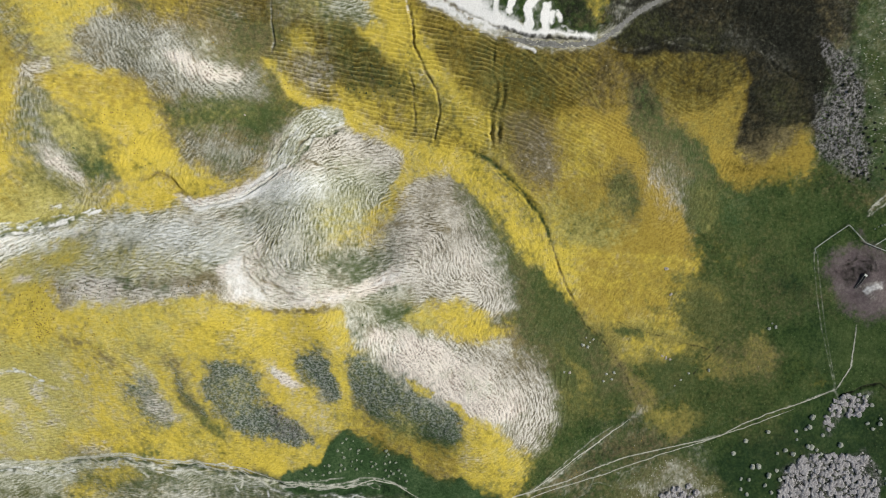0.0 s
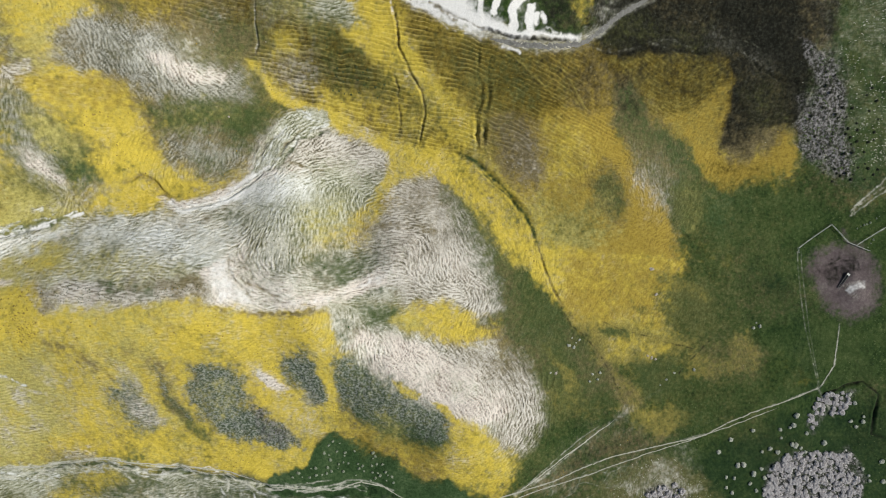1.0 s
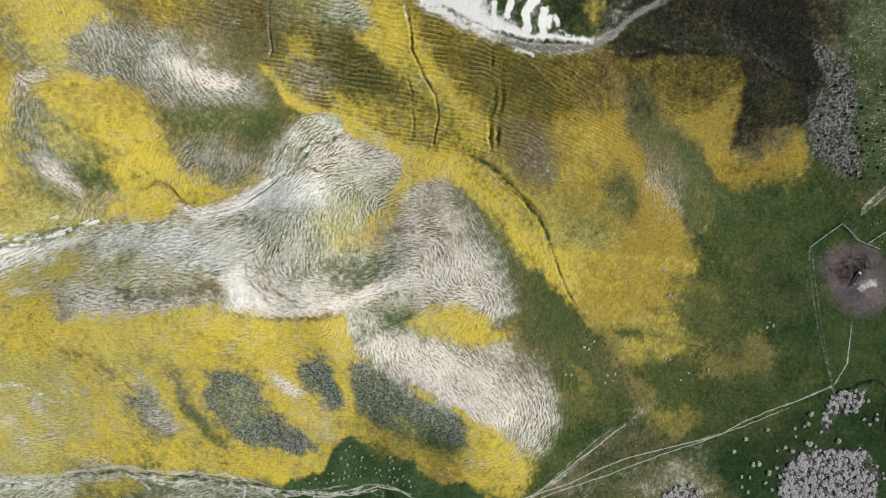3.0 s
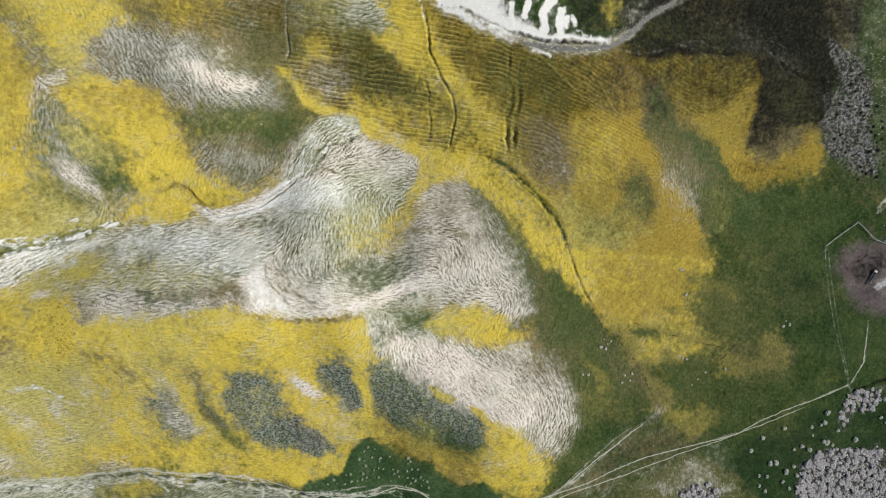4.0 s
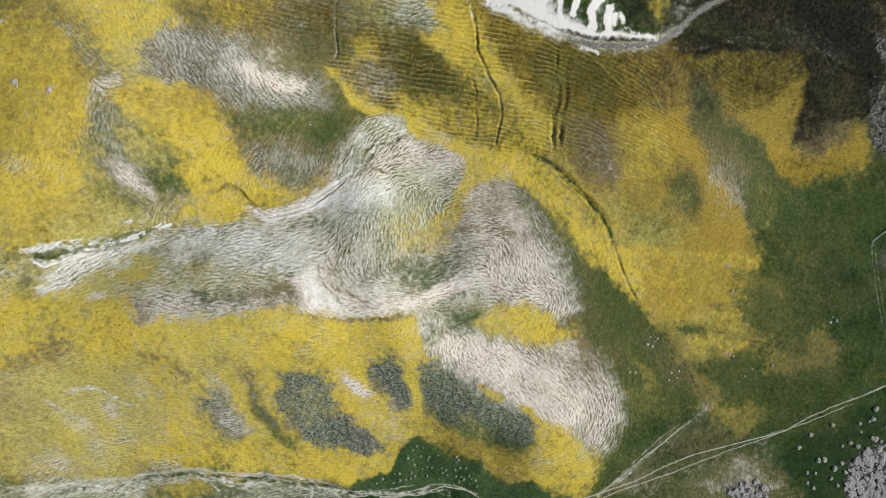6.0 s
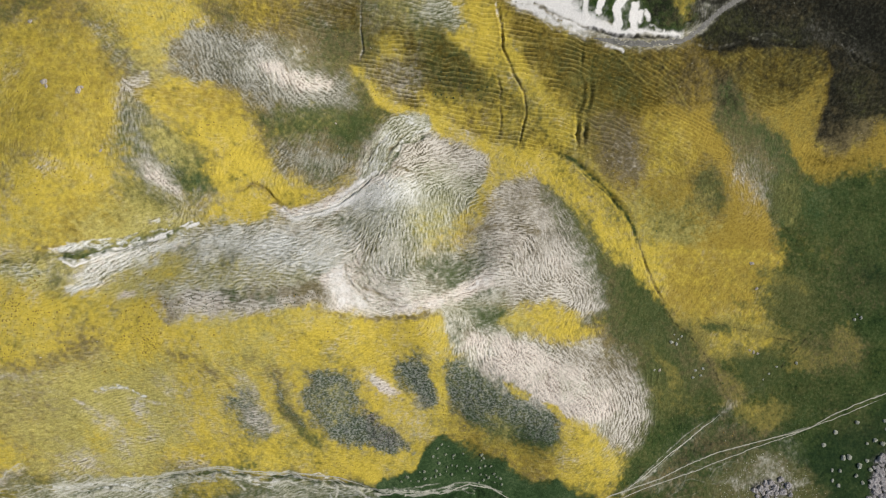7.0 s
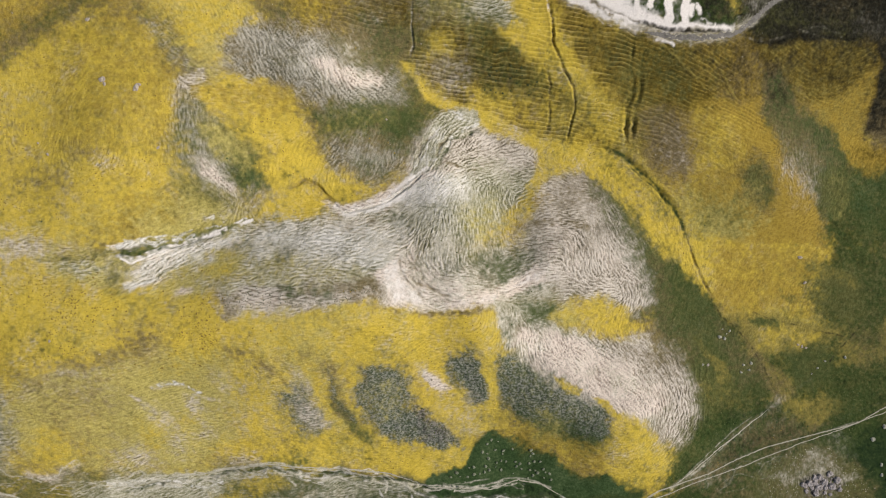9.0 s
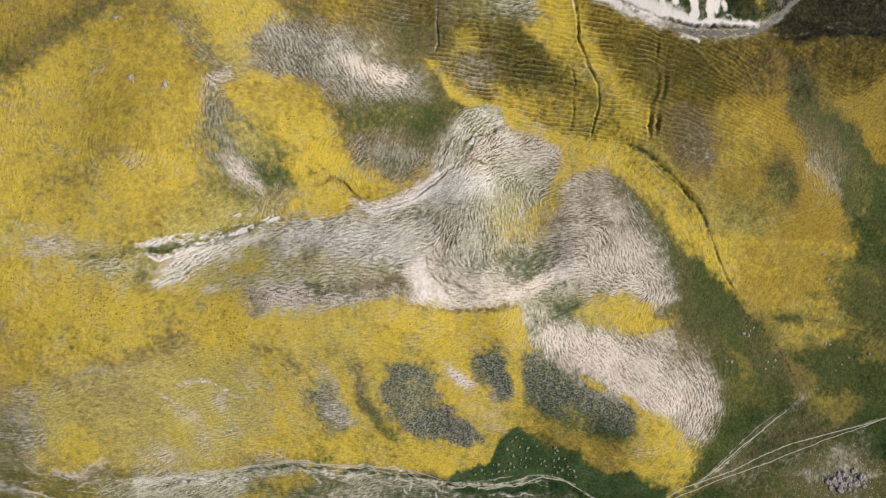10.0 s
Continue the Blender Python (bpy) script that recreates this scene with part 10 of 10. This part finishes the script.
# ---- rocks ----
def rock(size, seed, label):
    """A weathered pale boulder, half sunk."""
    bm = bmesh.new()
    bmesh.ops.create_icosphere(bm, subdivisions=3, radius=1.0)
    for v in bm.verts:
        n = noise.noise(v.co * 1.3 + Vector((seed * 7.1, 0, 0))) * 0.5 + noise.noise(v.co * 3.1 + Vector((0, seed * 3.3, 0))) * 0.34
        v.co *= 1 + n
        v.co.x, v.co.y, v.co.z = v.co.x * size * 1.2, v.co.y * size * 0.85, v.co.z * size * 0.55
    me = bpy.data.meshes.new("rock")
    bm.to_mesh(me)
    bm.free()
    me.materials.append(rock_mat)
    return tagged(new("rock", me), label, "rock", "pale rocks on the slopes")


for n, ((x, y), size) in enumerate(zip(
        [(96.8, 2.5), (99.2, -7.4), (98.4, -32.4), (96.8, -31.7), (100, -33), (60.3, -38.8), (-45.9, -39.5), (-61.2, 52.6)]
        + [(-147.1, 60.2), (-136.8, 57.7), (-146.4, 58.9), (-135.9, 58.8), (-152.6, 79.6), (-164.2, -21.2), (-164.4, 37.1), (-167.6, 40.7), (-130.9, 39.2)],
        (0.75, 0.6, 0.5, 0.4, 0.45, 0.5, 0.5, 0.4, 0.9, 0.95, 0.55, 0.5, 0.6, 0.4, 0.4, 0.3, 0.5))):
    rock(size, n + 1, "pale grey boulder half sunk in the flowering slope").matrix_basis = pose(x, y, ground_at(x, y) + 0.1 * size, 0, 0, 47 * n)

# ---- worn tracks ----
track_mat = plain_material("worn_track_soil", [(0.2, (0.30, 0.29, 0.22)), (0.5, (0.46, 0.44, 0.36)), (0.8, (0.62, 0.59, 0.51))], 0.9, 0.95, 0.5, "object", 0.1)
road_mat = plain_material("road_gravel", [(0.25, (0.11, 0.105, 0.095)), (0.5, (0.22, 0.21, 0.195)), (0.75, (0.46, 0.44, 0.415))], 0.8, 0.95, 0.6, "object", 0.1)


def ribbon(name, points, half, label, material, seed):
    """A worn strip of bare soil, uneven in width, lying on the ground."""
    rng, bm, rows = random.Random(seed), bmesh.new(), []
    wave, gone = rng.uniform(0, 6), 0.0
    whole = sum(math.dist(p, q) for p, q in zip(points, points[1:]))
    for (ax, ay), (bx, by) in zip(points, points[1:]):
        length = math.hypot(bx - ax, by - ay)
        nx, ny, n = -(by - ay) / length, (bx - ax) / length, max(1, int(length / 0.6))
        for k in range(n):
            wave += rng.uniform(-0.5, 0.5)
            x, y = ax + (bx - ax) * k / n + nx * 0.25 * math.sin(wave), ay + (by - ay) * k / n + ny * 0.25 * math.sin(wave)
            gone += length / n
            fade = min(1, 0.15 + gone / 9, 0.15 + (whole - gone) / 9)
            row = []
            for side in (-1, 0, 1):
                s = side * half * fade * rng.uniform(0.55, 1.25)
                row.append(bm.verts.new((x + nx * s, y + ny * s, ground_at(x + nx * s, y + ny * s) + (0.11 if side == 0 else 0.05))))
            rows.append(row)
    for p, q in zip(rows, rows[1:]):
        for k in (0, 1):
            bm.faces.new((p[k], p[k + 1], q[k + 1], q[k]))
    bmesh.ops.recalc_face_normals(bm, faces=bm.faces)
    me = bpy.data.meshes.new(name)
    bm.to_mesh(me)
    bm.free()
    me.materials.append(material)
    return tagged(new(name, me), label, "track", kind="structure")


ribbon("track_1", [(32.2, -91.9), (40.8, -87.2), (60.6, -81.3), (73.9, -75.3), (85, -71.5), (102.9, -67.2), (120.7, -62.3), (129.5, -57.7), (138.3, -53.7), (151.6, -48.6), (166, -43)], 0.21, "pale worn vehicle track across the green plain", track_mat, 1)
ribbon("track_2", [(32.3, -93.1), (54.1, -84.8), (76.3, -78.2), (96.2, -70.8), (114, -65.1), (129.5, -59.2), (139, -55.2), (150, -50.6)], 0.16, "second pale wheel rut beside the track", track_mat, 2)
ribbon("track_3", [(166.2, -43), (171.4, -34.3), (172.7, -23.1), (172.8, -17.5)], 0.2, "pale cattle path leading to the dirt patch", track_mat, 3)
ribbon("track_4", [(46.3, -85.5), (53.8, -80.2), (62.6, -73), (73.6, -64.9), (85.3, -56.4)], 0.2, "pale worn path climbing to the yellow slope", track_mat, 4)
ribbon("track_5", [(-160.5, -78.7), (-145.8, -76.2), (-126.8, -74.8), (-104.5, -71.2), (-86.5, -74.2), (-62.4, -77.8), (-48, -83.9), (-24.4, -85.3), (-13.6, -81.3), (-4.9, -83.4), (3.8, -89)], 0.26, "pale winding cattle path beside the wash", track_mat, 5)
ribbon("road", [(29.6, 82.2), (39.6, 80.7), (49.7, 80.5), (62, 82), (68.9, 86.5), (76.1, 93.1), (89.7, 101.5)], 0.9, "grey gravel road curving round the chalk wash", road_mat, 6)

# ---- fences ----
def fence(points, label, spacing=3.0):
    """Posts with three rails between them, following the ground."""
    root = tagged(new("fence"), label, "fence")
    stops = []
    for (ax, ay), (bx, by) in zip(points, points[1:]):
        n = max(1, round(math.hypot(bx - ax, by - ay) / spacing))
        stops += [(ax + (bx - ax) * k / n, ay + (by - ay) * k / n) for k in range(n)]
    stops.append(points[-1])
    ox, oy = stops[0]
    root.matrix_basis = pose(ox, oy, ground_at(ox, oy))
    oz = ground_at(ox, oy)
    bm = bmesh.new()
    rod(bm, (0, 0, -0.4), (0, 0, 1.35), 0.09, 0.075, 7)
    first = part("post", bm, wood_mat, root, "weathered wooden post")
    for n, (x, y) in enumerate(stops):
        o = first if n == 0 else new("post", first.data)
        o.parent = root
        o.location = (x - ox, y - oy, ground_at(x, y) - oz)
    for (ax, ay), (bx, by) in zip(stops, stops[1:]):
        for up in (0.45, 0.85, 1.2):
            bm = bmesh.new()
            rod(bm, (ax - ox, ay - oy, ground_at(ax, ay) - oz + up), (bx - ox, by - oy, ground_at(bx, by) - oz + up), 0.05, 0.05, 4)
            part("rail", bm, rail_mat, root)
    return root


fence([(156.1, 10.3), (155.8, 12.1), (159.2, 14.8), (168.6, 21.8)], "pale rail fence on wooden posts along a cattle pen")
fence([(168.6, 21.8), (175.6, 14.9), (183.7, 11.8)], "pale rail fence running down to the dirt patch")
fence([(178.9, 14.1), (186.8, 19.6), (193.5, 23.8)], "pale rail fence leading away over the grass")

# ---- water trough in the dirt patch ----
def water_trough(a, b):
    """A long concrete trough full of dark water with a float box at one end."""
    ax, ay, bx, by = *a, *b
    length, turn = math.hypot(bx - ax, by - ay), math.atan2(by - ay, bx - ax)
    x, y = (ax + bx) / 2, (ay + by) / 2
    z = min(ground_at(*a), ground_at(*b), ground_at(x, y)) - 0.25
    root = tagged(new("water_trough"), "long stained concrete trough filled with dark water", "trough")
    root.matrix_basis = Matrix.Translation((x, y, z)) @ Matrix.Rotation(turn, 4, "Z")
    wide, tall, thick = 1.15, 0.62, 0.14
    for side in (-1, 1):
        part("side_wall", box(bmesh.new(), (0, side * (wide - thick) / 2, tall / 2 - 0.25), (length, thick, tall + 0.5), 0, 0.025), concrete_mat, root)
    for end in (-1, 1):
        part("end_wall", box(bmesh.new(), (end * (length - thick) / 2, 0, tall / 2 - 0.25), (thick, wide - 2 * thick - 0.004, tall + 0.5), 0, 0.025), concrete_mat, root)
    part("water", box(bmesh.new(), (0, 0, tall / 2 - 0.18), (length - 2 * thick - 0.004, wide - 2 * thick - 0.004, tall - 0.1)), water_mat, root, "dark still water")
    lid = box(bmesh.new(), (length / 2 - 0.55, 0, tall + 0.03), (0.8, wide + 0.06, 0.06), 0, 0.02)
    part("float_cover", lid, rail_mat, root, "pale metal float cover")
    return root


water_trough((172.2, -3.2), (176.2, 2.7))


# ---- small plants too many to count ----
def stuff(name, label, category, material, kinds, count, wide, tall, stretch, seed, sides=6, region=None):
    """Low tufts in one mesh, strewn where their kind of cover grows; stretch lays them along the contours."""
    rng = np.random.default_rng(seed)
    x0, x1, y0, y1 = region or (-190, 198, -94, 108)
    tries = count * 14
    x, y = rng.uniform(x0, x1, tries), rng.uniform(y0, y1, tries)
    i, j = np.clip(np.searchsorted(xs, x) - 1, 0, NX - 2), np.clip(np.searchsorted(ys, y) - 1, 0, NY - 2)
    chance = sum(w * cover[k][j, i] ** 4 for k, w in kinds.items())
    chance = chance * np.clip(0.45 + 1.3 * rough_noise(x, y, 13, seed, 2), 0.05, 1)
    keep = np.flatnonzero(rng.random(tries) < chance)[:count]
    x, y, i, j = x[keep], y[keep], i[keep], j[keep]
    n = len(keep)
    u, v = (x - xs[i]) / STEP, (y - ys[j]) / STEP
    z = (GROUND[j, i] * (1 - u) + GROUND[j, i + 1] * u) * (1 - v) + (GROUND[j + 1, i] * (1 - u) + GROUND[j + 1, i + 1] * u) * v
    r = wide * rng.uniform(0.55, 1.3, n)
    ang = np.arange(sides) * 2 * np.pi / sides
    rad = r[:, None] * rng.uniform(0.65, 1.2, (n, sides))
    a = ang[None] + rng.uniform(0, 6.28, n)[:, None]
    ex, ey = rad * np.cos(a), rad * np.sin(a)
    lx, ly = tx[j, i][:, None], ty[j, i][:, None]
    if stretch > 1:
        along, across = (ex * lx + ey * ly) * stretch, -ex * ly + ey * lx
        ex, ey = along * lx - across * ly, along * ly + across * lx
    co = np.zeros((n, sides + 1, 3), np.float32)
    co[:, :sides, 0], co[:, :sides, 1] = x[:, None] + ex, y[:, None] + ey
    co[:, :sides, 2] = z[:, None] + ex * gx[j, i][:, None] + ey * gy[j, i][:, None] - 0.06
    co[:, sides, 0], co[:, sides, 1] = x + rng.uniform(-0.3, 0.3, n) * r, y + rng.uniform(-0.3, 0.3, n) * r
    co[:, sides, 2] = z + tall * rng.uniform(0.5, 1.3, n)
    k = np.arange(sides)
    tri = np.stack([k, (k + 1) % sides, np.full(sides, sides)], -1)
    faces = (tri[None] + (np.arange(n) * (sides + 1))[:, None, None]).reshape(-1, 3).astype(np.int32)
    me = bpy.data.meshes.new(name)
    me.vertices.add(n * (sides + 1))
    me.vertices.foreach_set("co", co.ravel())
    me.loops.add(faces.size)
    me.loops.foreach_set("vertex_index", faces.ravel())
    me.polygons.add(len(faces))
    me.polygons.foreach_set("loop_start", np.arange(0, faces.size, 3, dtype=np.int32))
    me.update(calc_edges=True)
    me.materials.append(material)
    return tagged(new(name, me), label, category, kind="stuff")


stuff("flower_clumps", "low clumps of yellow daisies carpeting the slopes", "flowers", flower_mat, {"FLOWER": 0.95, "GOLD": 0.01}, 20000, 0.3, 0.08, 1.0, 301)
stuff("low_brush", "dark dry brush scattered through the flowers", "brush", brush_mat, {"FLOWER": 0.3, "BROWN": 0.4}, 6500, 0.3, 0.13, 1.0, 302)
stuff("dry_grass_tufts", "bleached dry grass tufts combed along the slope", "grass", straw_mat, {"STRAW": 0.9, "SAGE": 0.7, "SILVER": 0.4, "ASH": 0.4, "BROWN": 0.03}, 32000, 0.11, 0.16, 3.2, 303)
stuff("phacelia_clumps", "dusty lilac-grey flower clumps on dark leaves", "flowers", phacelia_mat, {"PHACELIA": 0.8, "LILAC": 0.4}, 3600, 0.27, 0.14, 1.0, 304)
stuff("grass_tufts", "short green grass tufts on the plain", "grass", leaf_mat, {"GRASS": 0.5, "STRAW": 0.03, "MEADOW": 0.3, "LILAC": 0.9, "SOD": 0.4}, 9000, 0.34, 0.22, 1.0, 305)
stuff("pale_scrub", "pale low scrub between the rounded shrubs", "scrub", pale_leaf_mat, {"LILAC": 1.0}, 1500, 0.4, 0.4, 1.0, 306, region=(100, 200, -110, -40))
stuff("slope_brush", "dark low brush at the foot of the silver slope", "brush", sage_dark_mat, {"PINK": 0.9, "BROWN": 0.6}, 300, 0.2, 0.14, 1.0, 311, region=(-115, -60, -12, -5))
stuff("dark_brush", "dark brown brush dotted over the western meadow", "brush", brush_mat, {"FLOWER": 0.6, "OLIVE": 0.5, "BROWN": 0.9}, 650, 0.36, 0.09, 1.0, 307, region=(-190, -98, -32, 2))
stuff("dark_brush", "dark brown brush among flowers on the high meadow", "brush", brush_mat, {"FLOWER": 0.6, "OLIVE": 0.5, "BROWN": 0.9}, 800, 0.3, 0.08, 1.0, 312, region=(-195, -126, 20, 92))
stuff("pale_tufts", "bleached grass tufts flecking the eastern slope", "grass", straw_mat, {"GRASS": 2, "CLOVER": 2, "MOSS": 2, "BROWN": 2, "UMBER": 1}, 1300, 0.17, 0.22, 2.6, 308, region=(163, 198, 45, 108))
stuff("scrub_flecks", "dry pale tufts scattered over the dark scrub", "grass", straw_mat, {"SCRUB": 0.5}, 45, 0.14, 0.15, 1.5, 309, region=(70, 165, 55, 108))
stuff("pale_tufts", "bleached grass tufts round the pale shrubs by the track", "grass", straw_mat, {"STRAW": 3, "MOSS": 1.2, "BROWN": 2}, 500, 0.17, 0.18, 1.3, 313, region=(84, 130, -98, -72))
